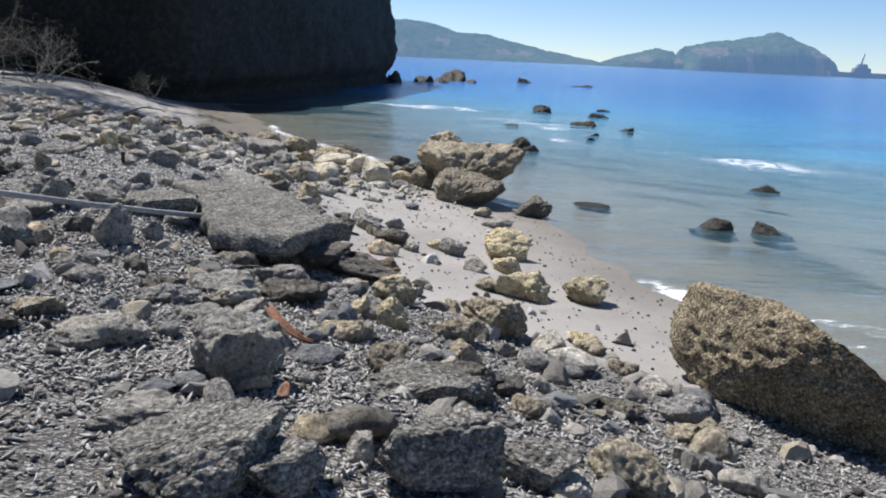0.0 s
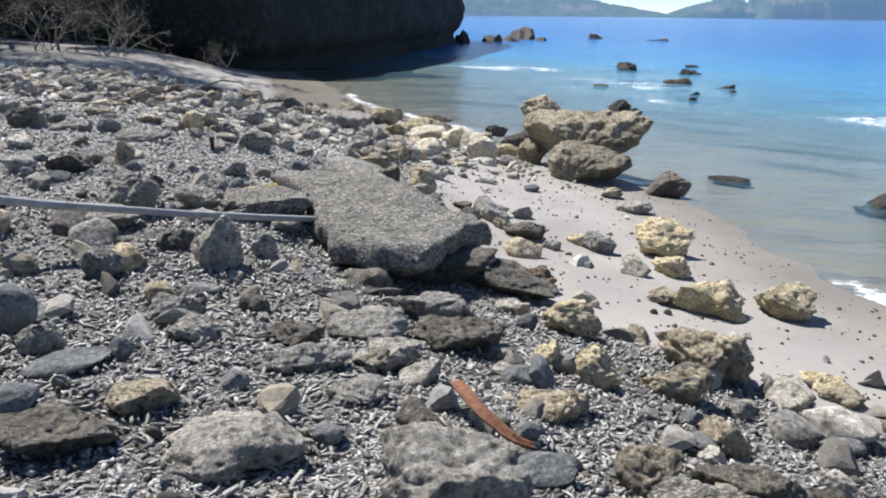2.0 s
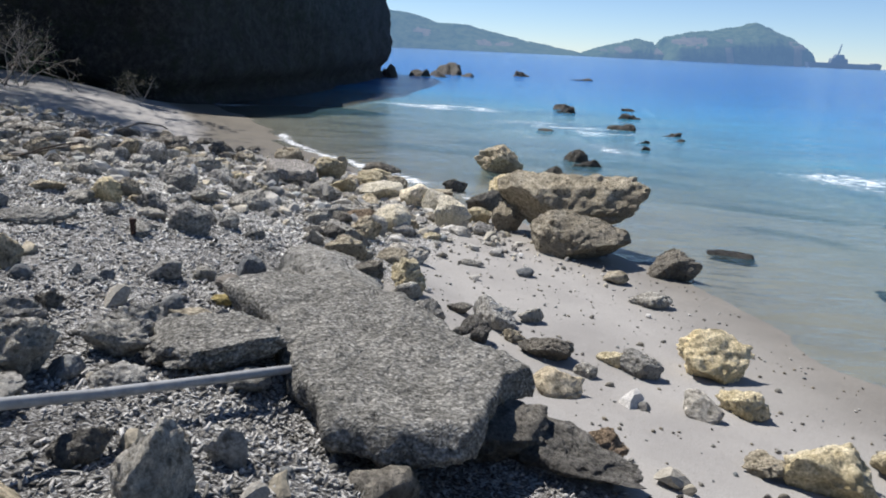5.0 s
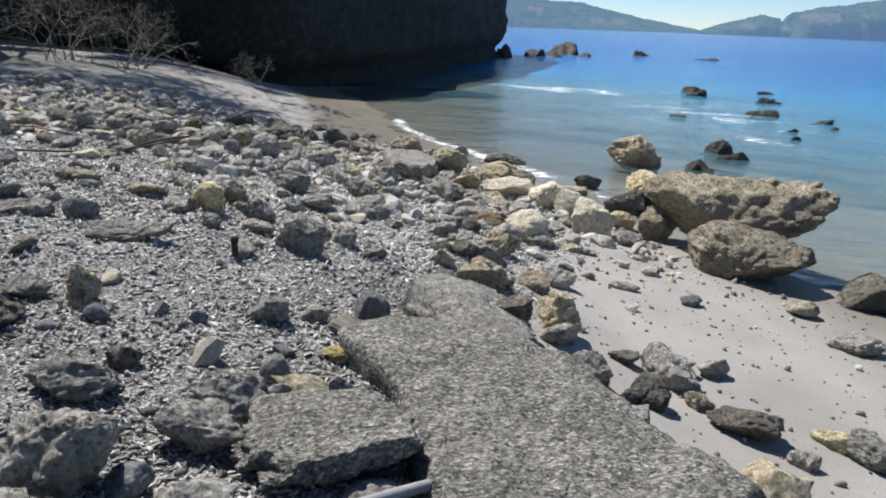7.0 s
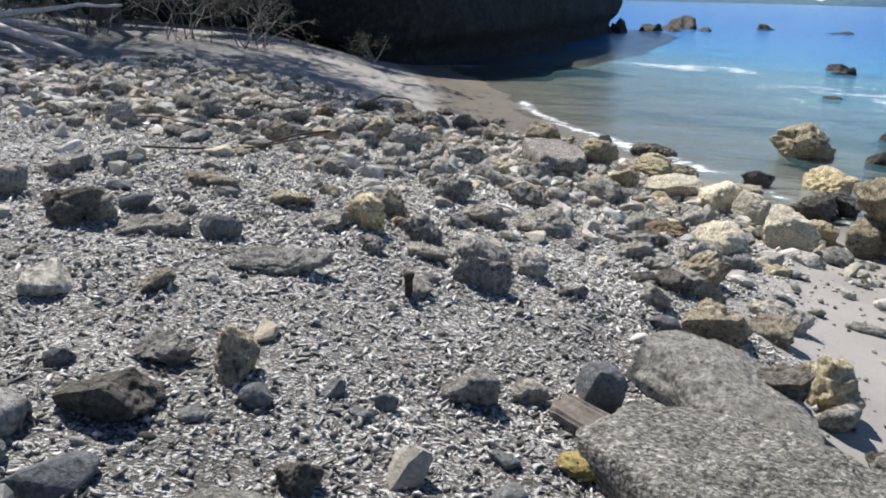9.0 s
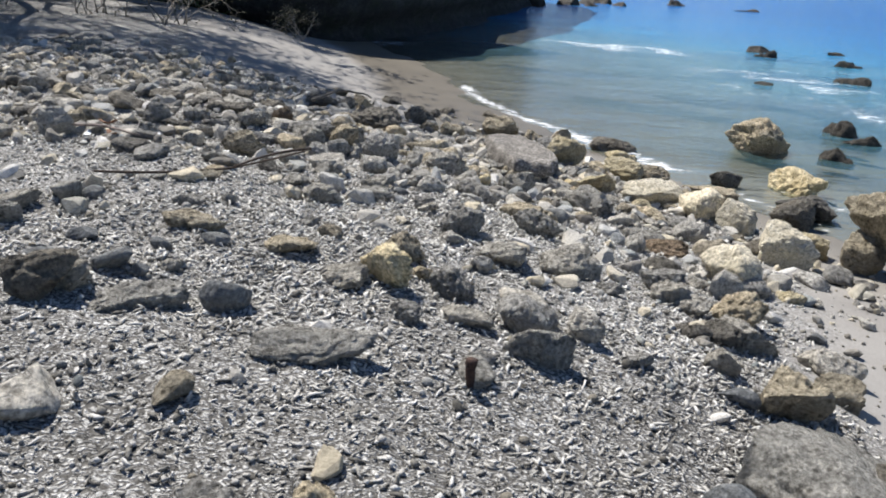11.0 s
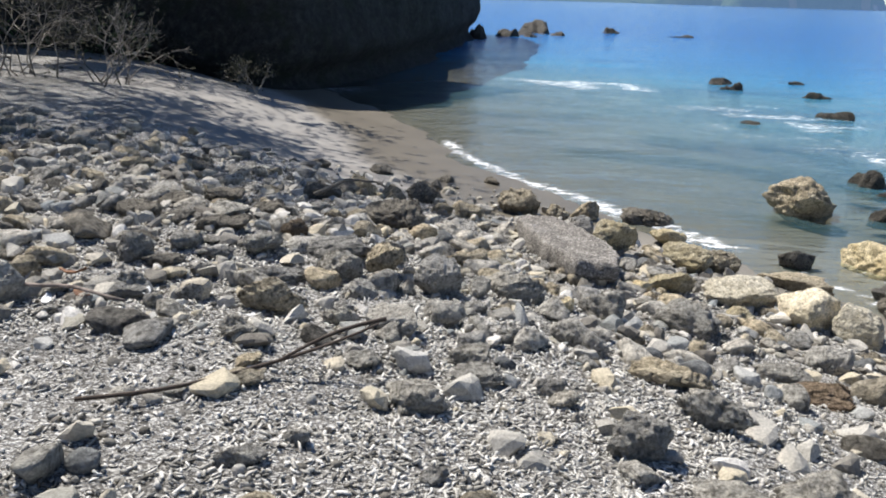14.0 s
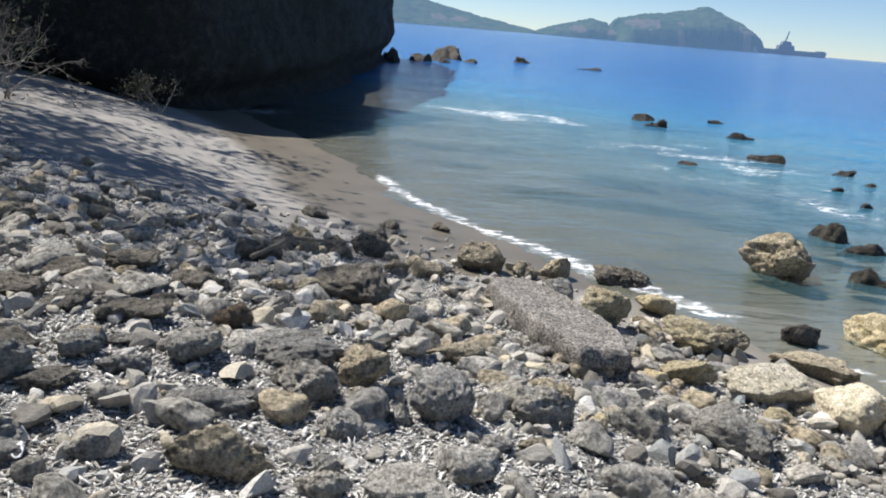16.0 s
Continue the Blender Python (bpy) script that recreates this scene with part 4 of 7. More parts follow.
rock(-3.24, 6.21, 0.33, 0.27, 0.13, 13, GREY, 479, "grey pitted limestone rock lying on the coral rubble", "rock", group="grey rocks on the beach", category="rock", sink=0.3, level=5)
rock(-2.71, 6.23, 0.30, 0.24, 0.15, 16, GREY, 480, "rough grey coral rock half sunk in rubble", "rock", group="grey rocks on the beach", category="rock", sink=0.3, level=5)
rock(1.08, 6.29, 0.45, 0.36, 0.21, -37, YELLOW, 481, "yellow ochre limestone rock near the waterline", "rock", group="yellow rocks along the water", category="rock", sink=0.3, level=5)
rock(-3.87, 6.56, 0.36, 0.29, 0.13, 21, DARK, 482, "dark pitted rock with wet-looking hollows", "rock", group="dark rocks on the beach", category="rock", sink=0.3, level=5)
rock(0.49, 6.97, 0.33, 0.27, 0.15, -25, YELLOW, 483, "pale yellow weathered block of limestone", "rock", group="yellow rocks along the water", category="rock", sink=0.3, level=5)
rock(0.54, 7.57, 0.50, 0.40, 0.28, -6, YELLOW, 484, "yellow ochre limestone rock near the waterline", "rock", group="yellow rocks along the water", category="rock", sink=0.3, level=5)
rock(-0.86, 8.06, 0.26, 0.21, 0.09, -13, PALE, 485, "pale bleached coral stone among the rubble", "coral_stone", group="pale coral stones", category="coral_stone", sink=0.3, level=4, facets=9, lump=0.26, pit=0.05, grain=1.3)
rock(1.03, 10.19, 0.58, 0.47, 0.26, -20, DARK, 486, "dark brown weathered rock among paler ones", "rock", group="dark rocks on the beach", category="rock", sink=0.3, level=5)
rock(-2.99, 5.68, 0.40, 0.32, 0.23, 34, GREY, 487, "weathered grey rock with dark hollows", "rock", group="grey rocks on the beach", category="rock", sink=0.3, level=6)
rock(-2.78, 5.71, 0.16, 0.13, 0.09, 40, SLATE, 488, "smooth blue-grey stone on the coral rubble", "stone", group="blue-grey stones", category="stone", sink=0.3, level=5, facets=5, lump=0.16, pit=0.01)
rock(-2.57, 5.71, 0.24, 0.19, 0.08, 38, PALE, 489, "off-white rounded coral block", "coral_stone", group="pale coral stones", category="coral_stone", sink=0.3, level=5, facets=9, lump=0.26, pit=0.05, grain=1.3)
rock(-2.72, 6.03, 0.27, 0.22, 0.15, 31, GREY, 490, "grey pitted limestone rock lying on the coral rubble", "rock", group="grey rocks on the beach", category="rock", sink=0.3, level=5)
rock(-2.41, 6.31, 0.18, 0.14, 0.10, 9, SLATE, 491, "rounded slate-grey stone with a smooth face", "stone", group="blue-grey stones", category="stone", sink=0.3, level=5, facets=5, lump=0.16, pit=0.01)
rock(-2.37, 6.52, 0.16, 0.13, 0.10, 16, PALE, 492, "pale bleached coral stone among the rubble", "coral_stone", group="pale coral stones", category="coral_stone", sink=0.3, level=4, facets=9, lump=0.26, pit=0.05, grain=1.3)
rock(-2.63, 6.54, 0.14, 0.11, 0.12, 25, SLATE, 493, "smooth blue-grey stone on the coral rubble", "stone", group="blue-grey stones", category="stone", sink=0.3, level=4, facets=5, lump=0.16, pit=0.01)
rock(-0.62, 7.02, 0.14, 0.11, 0.07, -29, GREY, 494, "rough grey coral rock half sunk in rubble", "rock", group="grey rocks on the beach", category="rock", sink=0.3, level=4)
rock(-0.39, 7.22, 0.16, 0.13, 0.08, -14, GREY, 495, "weathered grey rock with dark hollows", "rock", group="grey rocks on the beach", category="rock", sink=0.3, level=4)
rock(0.00, 7.39, 0.28, 0.22, 0.14, -27, GREY, 496, "grey pitted limestone rock lying on the coral rubble", "rock", group="grey rocks on the beach", category="rock", sink=0.3, level=5)
rock(-0.60, 7.47, 0.37, 0.30, 0.14, -12, DARK, 497, "dark pitted rock with wet-looking hollows", "rock", group="dark rocks on the beach", category="rock", sink=0.3, level=5)
rock(-0.18, 7.50, 0.19, 0.15, 0.09, -15, YELLOW, 498, "pale yellow weathered block of limestone", "rock", group="yellow rocks along the water", category="rock", sink=0.3, level=4)
rock(-1.09, 7.52, 0.28, 0.22, 0.12, -3, DARK, 499, "dark brown weathered rock among paler ones", "rock", group="dark rocks on the beach", category="rock", sink=0.3, level=5)
rock(-1.36, 7.53, 0.25, 0.20, 0.15, -3, GREY, 500, "rough grey coral rock half sunk in rubble", "rock", group="grey rocks on the beach", category="rock", sink=0.3, level=5)
rock(-0.78, 7.63, 0.17, 0.13, 0.09, -10, TAN, 501, "buff pitted rock among smaller stones", "rock", group="tan rocks on the beach", category="rock", sink=0.3, level=4)
rock(-0.90, 7.89, 0.35, 0.28, 0.18, -18, PALE, 502, "off-white rounded coral block", "coral_stone", group="pale coral stones", category="coral_stone", sink=0.3, level=5, facets=9, lump=0.26, pit=0.05, grain=1.3)
rock(-1.14, 7.96, 0.18, 0.14, 0.07, -6, DARK, 503, "dark pitted rock with wet-looking hollows", "rock", group="dark rocks on the beach", category="rock", sink=0.3, level=4)
rock(-1.89, 8.49, 0.24, 0.19, 0.15, -7, GREY, 504, "weathered grey rock with dark hollows", "rock", group="grey rocks on the beach", category="rock", sink=0.3, level=4)
rock(0.51, 9.06, 0.38, 0.31, 0.10, -22, GREY, 505, "grey pitted limestone rock lying on the coral rubble", "rock", group="grey rocks on the beach", category="rock", sink=0.3, level=5)
rock(-0.67, 12.96, 0.46, 0.37, 0.29, -5, DARK, 506, "dark brown weathered rock among paler ones", "rock", group="dark rocks on the beach", category="rock", sink=0.3, level=4)
rock(-3.77, 6.17, 0.29, 0.15, 0.07, 53, SLATE, 507, "rounded slate-grey stone with a smooth face", "stone", group="blue-grey stones", category="stone", sink=0.3, level=5, facets=5, lump=0.16, pit=0.01)
rock(-3.20, 6.45, 0.14, 0.11, 0.08, 23, DARK, 508, "dark pitted rock with wet-looking hollows", "rock", group="dark rocks on the beach", category="rock", sink=0.3, level=5)
rock(-2.70, 6.83, 0.10, 0.08, 0.04, -5, SLATE, 509, "smooth blue-grey stone on the coral rubble", "stone", group="blue-grey stones", category="stone", sink=0.3, level=4, facets=5, lump=0.16, pit=0.01)
rock(-3.62, 6.88, 0.24, 0.15, 0.18, 91, TAN, 510, "tan limestone rock with grey weathered patches", "rock", group="tan rocks on the beach", category="rock", sink=0.3, level=5)
rock(-3.92, 6.92, 0.24, 0.19, 0.09, 27, GREY, 511, "rough grey coral rock half sunk in rubble", "rock", group="grey rocks on the beach", category="rock", sink=0.3, level=5)
rock(-2.69, 7.27, 0.14, 0.11, 0.08, 13, GREY, 512, "weathered grey rock with dark hollows", "rock", group="grey rocks on the beach", category="rock", sink=0.3, level=4)
rock(-2.16, 7.34, 0.13, 0.10, 0.07, -8, TAN, 513, "buff pitted rock among smaller stones", "rock", group="tan rocks on the beach", category="rock", sink=0.3, level=4)
rock(-2.45, 7.41, 0.20, 0.16, 0.17, -2, SLATE, 514, "rounded slate-grey stone with a smooth face", "stone", group="blue-grey stones", category="stone", sink=0.3, level=5, facets=5, lump=0.16, pit=0.01)
rock(-1.61, 7.48, 0.10, 0.08, 0.05, -5, TAN, 515, "tan limestone rock with grey weathered patches", "rock", group="tan rocks on the beach", category="rock", sink=0.3, level=4)
rock(-1.39, 7.64, 0.16, 0.13, 0.08, -23, DARK, 516, "dark brown weathered rock among paler ones", "rock", group="dark rocks on the beach", category="rock", sink=0.3, level=5)
rock(-1.78, 7.81, 0.27, 0.21, 0.23, -16, DARK, 517, "dark pitted rock with wet-looking hollows", "rock", group="dark rocks on the beach", category="rock", sink=0.3, level=5)
rock(-3.91, 7.83, 0.48, 0.24, 0.09, 10, GREY, 518, "grey pitted limestone rock lying on the coral rubble", "rock", group="grey rocks on the beach", category="rock", sink=0.3, level=5)
rock(-4.97, 8.00, 0.18, 0.15, 0.15, 38, GREY, 519, "rough grey coral rock half sunk in rubble", "rock", group="grey rocks on the beach", category="rock", sink=0.3, level=4)
rock(-1.50, 8.09, 0.30, 0.24, 0.25, -27, YELLOW, 520, "yellow ochre limestone rock near the waterline", "rock", group="yellow rocks along the water", category="rock", sink=0.3, level=5)
rock(-1.98, 8.40, 0.34, 0.27, 0.19, -5, TAN, 521, "buff pitted rock among smaller stones", "rock", group="tan rocks on the beach", category="rock", sink=0.3, level=5)
rock(-2.01, 9.12, 0.37, 0.30, 0.15, 7, GREY, 522, "weathered grey rock with dark hollows", "rock", group="grey rocks on the beach", category="rock", sink=0.3, level=5)
rock(-1.54, 9.13, 0.37, 0.29, 0.14, -9, PALE, 523, "pale bleached coral stone among the rubble", "coral_stone", group="pale coral stones", category="coral_stone", sink=0.3, level=5, facets=9, lump=0.26, pit=0.05, grain=1.3)
rock(-2.36, 9.49, 0.22, 0.18, 0.11, 6, GREY, 524, "grey pitted limestone rock lying on the coral rubble", "rock", group="grey rocks on the beach", category="rock", sink=0.3, level=4)
rock(-1.89, 10.18, 0.25, 0.20, 0.20, 7, PALE, 525, "off-white rounded coral block", "coral_stone", group="pale coral stones", category="coral_stone", sink=0.3, level=4, facets=9, lump=0.26, pit=0.05, grain=1.3)
rock(-1.62, 10.51, 0.24, 0.19, 0.13, 2, PALE, 526, "pale bleached coral stone among the rubble", "coral_stone", group="pale coral stones", category="coral_stone", sink=0.3, level=4, facets=9, lump=0.26, pit=0.05, grain=1.3)
rock(-0.43, 11.76, 0.42, 0.34, 0.35, -9, TAN, 527, "tan limestone rock with grey weathered patches", "rock", group="tan rocks on the beach", category="rock", sink=0.3, level=5)
rock(-0.81, 12.03, 0.40, 0.32, 0.20, -4, YELLOW, 528, "pale yellow weathered block of limestone", "rock", group="yellow rocks along the water", category="rock", sink=0.3, level=5)
rock(-0.57, 13.23, 0.43, 0.34, 0.24, -3, DARK, 529, "dark brown weathered rock among paler ones", "rock", group="dark rocks on the beach", category="rock", sink=0.3, level=5)
rock(-1.00, 14.51, 0.37, 0.29, 0.20, -15, DARK, 530, "dark pitted rock with wet-looking hollows", "rock", group="dark rocks on the beach", category="rock", sink=0.3, level=4)
rock(-5.06, 7.92, 0.29, 0.23, 0.17, 35, DARK, 531, "dark brown weathered rock among paler ones", "rock", group="dark rocks on the beach", category="rock", sink=0.3, level=5)
rock(-4.70, 7.97, 0.49, 0.20, 0.08, 22, GREY, 532, "rough grey coral rock half sunk in rubble", "rock", group="grey rocks on the beach", category="rock", sink=0.3, level=6)
rock(-4.37, 8.11, 0.22, 0.18, 0.14, 10, SLATE, 533, "smooth blue-grey stone on the coral rubble", "stone", group="blue-grey stones", category="stone", sink=0.3, level=5, facets=5, lump=0.16, pit=0.01)
rock(-5.27, 8.21, 0.14, 0.11, 0.04, 38, SLATE, 534, "rounded slate-grey stone with a smooth face", "stone", group="blue-grey stones", category="stone", sink=0.3, level=5, facets=5, lump=0.16, pit=0.01)
rock(-4.81, 8.24, 0.07, 0.06, 0.06, 21, SLATE, 535, "smooth blue-grey stone on the coral rubble", "stone", group="blue-grey stones", category="stone", sink=0.3, level=4, facets=5, lump=0.16, pit=0.01)
rock(-4.95, 8.25, 0.18, 0.14, 0.09, 32, SLATE, 536, "rounded slate-grey stone with a smooth face", "stone", group="blue-grey stones", category="stone", sink=0.3, level=5, facets=5, lump=0.16, pit=0.01)
rock(-3.64, 8.27, 0.15, 0.12, 0.08, -1, GREY, 537, "weathered grey rock with dark hollows", "rock", group="grey rocks on the beach", category="rock", sink=0.3, level=5)
rock(-4.73, 8.35, 0.12, 0.09, 0.04, 12, GREY, 538, "grey pitted limestone rock lying on the coral rubble", "rock", group="grey rocks on the beach", category="rock", sink=0.3, level=4)
rock(-5.25, 8.51, 0.15, 0.12, 0.06, 30, SLATE, 539, "smooth blue-grey stone on the coral rubble", "stone", group="blue-grey stones", category="stone", sink=0.3, level=5, facets=5, lump=0.16, pit=0.01)
rock(-3.13, 8.54, 0.29, 0.24, 0.18, -17, PALE, 540, "off-white rounded coral block", "coral_stone", group="pale coral stones", category="coral_stone", sink=0.3, level=5, facets=9, lump=0.26, pit=0.05, grain=1.3)
rock(-3.98, 8.54, 0.24, 0.19, 0.08, 11, GREY, 541, "rough grey coral rock half sunk in rubble", "rock", group="grey rocks on the beach", category="rock", sink=0.3, level=5)
rock(-4.87, 8.55, 0.10, 0.08, 0.06, 13, SLATE, 542, "rounded slate-grey stone with a smooth face", "stone", group="blue-grey stones", category="stone", sink=0.3, level=4, facets=5, lump=0.16, pit=0.01)
rock(-2.86, 8.56, 0.20, 0.16, 0.13, -29, PALE, 543, "pale bleached coral stone among the rubble", "coral_stone", group="pale coral stones", category="coral_stone", sink=0.3, level=5, facets=9, lump=0.26, pit=0.05, grain=1.3)
rock(-3.82, 8.66, 0.33, 0.16, 0.19, -40, YELLOW, 544, "yellow ochre limestone rock near the waterline", "rock", group="yellow rocks along the water", category="rock", sink=0.3, level=5)
rock(-4.67, 8.70, 0.15, 0.12, 0.06, 17, SLATE, 545, "smooth blue-grey stone on the coral rubble", "stone", group="blue-grey stones", category="stone", sink=0.3, level=4, facets=5, lump=0.16, pit=0.01)
rock(-3.49, 8.70, 0.24, 0.19, 0.15, -1, GREY, 546, "weathered grey rock with dark hollows", "rock", group="grey rocks on the beach", category="rock", sink=0.3, level=5)
rock(-4.33, 8.81, 0.28, 0.20, 0.08, 7, TAN, 547, "buff pitted rock among smaller stones", "rock", group="tan rocks on the beach", category="rock", sink=0.3, level=5)
rock(-4.86, 8.90, 0.34, 0.26, 0.09, 13, TAN, 548, "tan limestone rock with grey weathered patches", "rock", group="tan rocks on the beach", category="rock", sink=0.3, level=5)
rock(-3.79, 8.97, 0.27, 0.22, 0.15, 13, TAN, 549, "buff pitted rock among smaller stones", "rock", group="tan rocks on the beach", category="rock", sink=0.3, level=5)
rock(-2.16, 9.00, 0.27, 0.22, 0.11, -36, DARK, 550, "dark pitted rock with wet-looking hollows", "rock", group="dark rocks on the beach", category="rock", sink=0.3, level=5)
rock(-5.54, 9.09, 0.12, 0.10, 0.07, 21, SLATE, 551, "rounded slate-grey stone with a smooth face", "stone", group="blue-grey stones", category="stone", sink=0.3, level=4, facets=5, lump=0.16, pit=0.01)
rock(-3.40, 9.15, 0.13, 0.11, 0.08, -13, PALE, 552, "off-white rounded coral block", "coral_stone", group="pale coral stones", category="coral_stone", sink=0.3, level=4, facets=9, lump=0.26, pit=0.05, grain=1.3)
rock(-3.30, 9.36, 0.30, 0.24, 0.11, -12, GREY, 553, "grey pitted limestone rock lying on the coral rubble", "rock", group="grey rocks on the beach", category="rock", sink=0.3, level=5)
rock(-4.90, 9.41, 0.11, 0.09, 0.06, 11, GREY, 554, "rough grey coral rock half sunk in rubble", "rock", group="grey rocks on the beach", category="rock", sink=0.3, level=4)
rock(-2.25, 9.43, 0.25, 0.20, 0.09, -23, GREY, 555, "weathered grey rock with dark hollows", "rock", group="grey rocks on the beach", category="rock", sink=0.3, level=5)
rock(-2.91, 9.45, 0.38, 0.31, 0.14, -2, GREY, 556, "grey pitted limestone rock lying on the coral rubble", "rock", group="grey rocks on the beach", category="rock", sink=0.3, level=5)
rock(-3.59, 9.50, 0.20, 0.16, 0.07, -13, PALE, 557, "pale bleached coral stone among the rubble", "coral_stone", group="pale coral stones", category="coral_stone", sink=0.3, level=5, facets=9, lump=0.26, pit=0.05, grain=1.3)
rock(-1.97, 9.53, 0.32, 0.25, 0.20, -30, TAN, 558, "tan limestone rock with grey weathered patches", "rock", group="tan rocks on the beach", category="rock", sink=0.3, level=5)
rock(-5.43, 9.69, 0.17, 0.14, 0.04, 30, GREY, 559, "rough grey coral rock half sunk in rubble", "rock", group="grey rocks on the beach", category="rock", sink=0.3, level=4)
rock(-2.37, 9.70, 0.28, 0.22, 0.14, -10, GREY, 560, "weathered grey rock with dark hollows", "rock", group="grey rocks on the beach", category="rock", sink=0.3, level=5)
rock(-3.58, 9.71, 0.28, 0.22, 0.18, 11, GREY, 561, "grey pitted limestone rock lying on the coral rubble", "rock", group="grey rocks on the beach", category="rock", sink=0.3, level=5)
rock(-4.48, 9.87, 0.31, 0.25, 0.12, 1, GREY, 562, "rough grey coral rock half sunk in rubble", "rock", group="grey rocks on the beach", category="rock", sink=0.3, level=5)
rock(-3.12, 10.14, 0.39, 0.19, 0.18, -38, GREY, 563, "weathered grey rock with dark hollows", "rock", group="grey rocks on the beach", category="rock", sink=0.3, level=5)
rock(-4.23, 10.25, 0.27, 0.22, 0.07, 17, GREY, 564, "grey pitted limestone rock lying on the coral rubble", "rock", group="grey rocks on the beach", category="rock", sink=0.3, level=5)
rock(-4.78, 10.27, 0.20, 0.16, 0.07, 1, GREY, 565, "rough grey coral rock half sunk in rubble", "rock", group="grey rocks on the beach", category="rock", sink=0.3, level=4)
rock(-6.73, 10.59, 0.28, 0.23, 0.20, 36, PALE, 566, "off-white rounded coral block", "coral_stone", group="pale coral stones", category="coral_stone", sink=0.3, level=5, facets=9, lump=0.26, pit=0.05, grain=1.3)
rock(-1.73, 10.70, 0.48, 0.39, 0.29, -33, CREAM, 567, "cream-coloured limestone block bleached by the sun", "rock", group="cream rocks along the water", category="rock", sink=0.3, level=5, facets=9, lump=0.26, pit=0.05, grain=1.3)
rock(-6.20, 10.77, 0.36, 0.29, 0.08, 35, GREY, 568, "weathered grey rock with dark hollows", "rock", group="grey rocks on the beach", category="rock", sink=0.3, level=5)
rock(-2.13, 11.20, 0.46, 0.34, 0.10, -5, BROWN, 569, "brown stained rock on the rubble", "rock", group="brown rocks", category="rock", sink=0.3, level=5)
rock(-1.09, 11.59, 0.50, 0.40, 0.36, -25, CREAM, 570, "cream-coloured limestone block bleached by the sun", "rock", group="cream rocks along the water", category="rock", sink=0.3, level=5, facets=9, lump=0.26, pit=0.05, grain=1.3)
rock(-0.36, 13.54, 0.66, 0.53, 0.23, -38, DARK, 571, "dark brown weathered rock among paler ones", "rock", group="dark rocks on the beach", category="rock", sink=0.3, level=5)
rock(-0.20, 14.53, 0.72, 0.57, 0.31, -35, YELLOW, 572, "pale yellow weathered block of limestone", "rock", group="yellow rocks along the water", category="rock", sink=0.3, level=5)
rock(-5.39, 10.33, 0.19, 0.15, 0.13, 14, GREY, 573, "grey pitted limestone rock lying on the coral rubble", "rock", group="grey rocks on the beach", category="rock", sink=0.3, level=5)
rock(-4.27, 10.40, 0.22, 0.18, 0.11, -0, GREY, 574, "rough grey coral rock half sunk in rubble", "rock", group="grey rocks on the beach", category="rock", sink=0.3, level=5)
rock(-4.91, 10.59, 0.15, 0.11, 0.04, -3, GREY, 575, "weathered grey rock with dark hollows", "rock", group="grey rocks on the beach", category="rock", sink=0.3, level=4)
rock(-3.19, 10.70, 0.50, 0.30, 0.12, -24, TAN, 576, "buff pitted rock among smaller stones", "rock", group="tan rocks on the beach", category="rock", sink=0.3, level=6)
rock(-4.99, 10.73, 0.18, 0.14, 0.10, 4, GREY, 577, "grey pitted limestone rock lying on the coral rubble", "rock", group="grey rocks on the beach", category="rock", sink=0.3, level=5)
rock(-4.68, 10.73, 0.30, 0.24, 0.12, -7, PALE, 578, "pale bleached coral stone among the rubble", "coral_stone", group="pale coral stones", category="coral_stone", sink=0.3, level=5, facets=9, lump=0.26, pit=0.05, grain=1.3)
rock(-5.35, 10.84, 0.42, 0.21, 0.21, -19, TAN, 579, "tan limestone rock with grey weathered patches", "rock", group="tan rocks on the beach", category="rock", sink=0.3, level=5)
rock(-5.82, 10.85, 0.17, 0.14, 0.10, 16, GREY, 580, "rough grey coral rock half sunk in rubble", "rock", group="grey rocks on the beach", category="rock", sink=0.3, level=5)
rock(-4.06, 10.85, 0.14, 0.11, 0.09, -16, GREY, 581, "weathered grey rock with dark hollows", "rock", group="grey rocks on the beach", category="rock", sink=0.3, level=4)
rock(-6.13, 10.86, 0.18, 0.14, 0.14, 34, GREY, 582, "grey pitted limestone rock lying on the coral rubble", "rock", group="grey rocks on the beach", category="rock", sink=0.3, level=5)
rock(-4.42, 11.02, 0.27, 0.22, 0.14, -5, PALE, 583, "off-white rounded coral block", "coral_stone", group="pale coral stones", category="coral_stone", sink=0.3, level=5, facets=9, lump=0.26, pit=0.05, grain=1.3)
rock(-3.60, 11.14, 0.43, 0.21, 0.16, -41, PALE, 584, "pale bleached coral stone among the rubble", "coral_stone", group="pale coral stones", category="coral_stone", sink=0.3, level=5, facets=9, lump=0.26, pit=0.05, grain=1.3)
rock(-4.92, 11.26, 0.22, 0.18, 0.11, 4, PALE, 585, "off-white rounded coral block", "coral_stone", group="pale coral stones", category="coral_stone", sink=0.3, level=5, facets=9, lump=0.26, pit=0.05, grain=1.3)
rock(-5.89, 11.29, 0.18, 0.14, 0.08, 10, GREY, 586, "rough grey coral rock half sunk in rubble", "rock", group="grey rocks on the beach", category="rock", sink=0.3, level=4)
rock(-5.47, 11.35, 0.49, 0.29, 0.10, 11, GREY, 587, "weathered grey rock with dark hollows", "rock", group="grey rocks on the beach", category="rock", sink=0.3, level=5)
rock(-6.17, 11.38, 0.28, 0.20, 0.06, 34, DARK, 588, "dark pitted rock with wet-looking hollows", "rock", group="dark rocks on the beach", category="rock", sink=0.3, level=5)
rock(-6.36, 11.39, 0.26, 0.21, 0.19, 28, GREY, 589, "grey pitted limestone rock lying on the coral rubble", "rock", group="grey rocks on the beach", category="rock", sink=0.3, level=5)
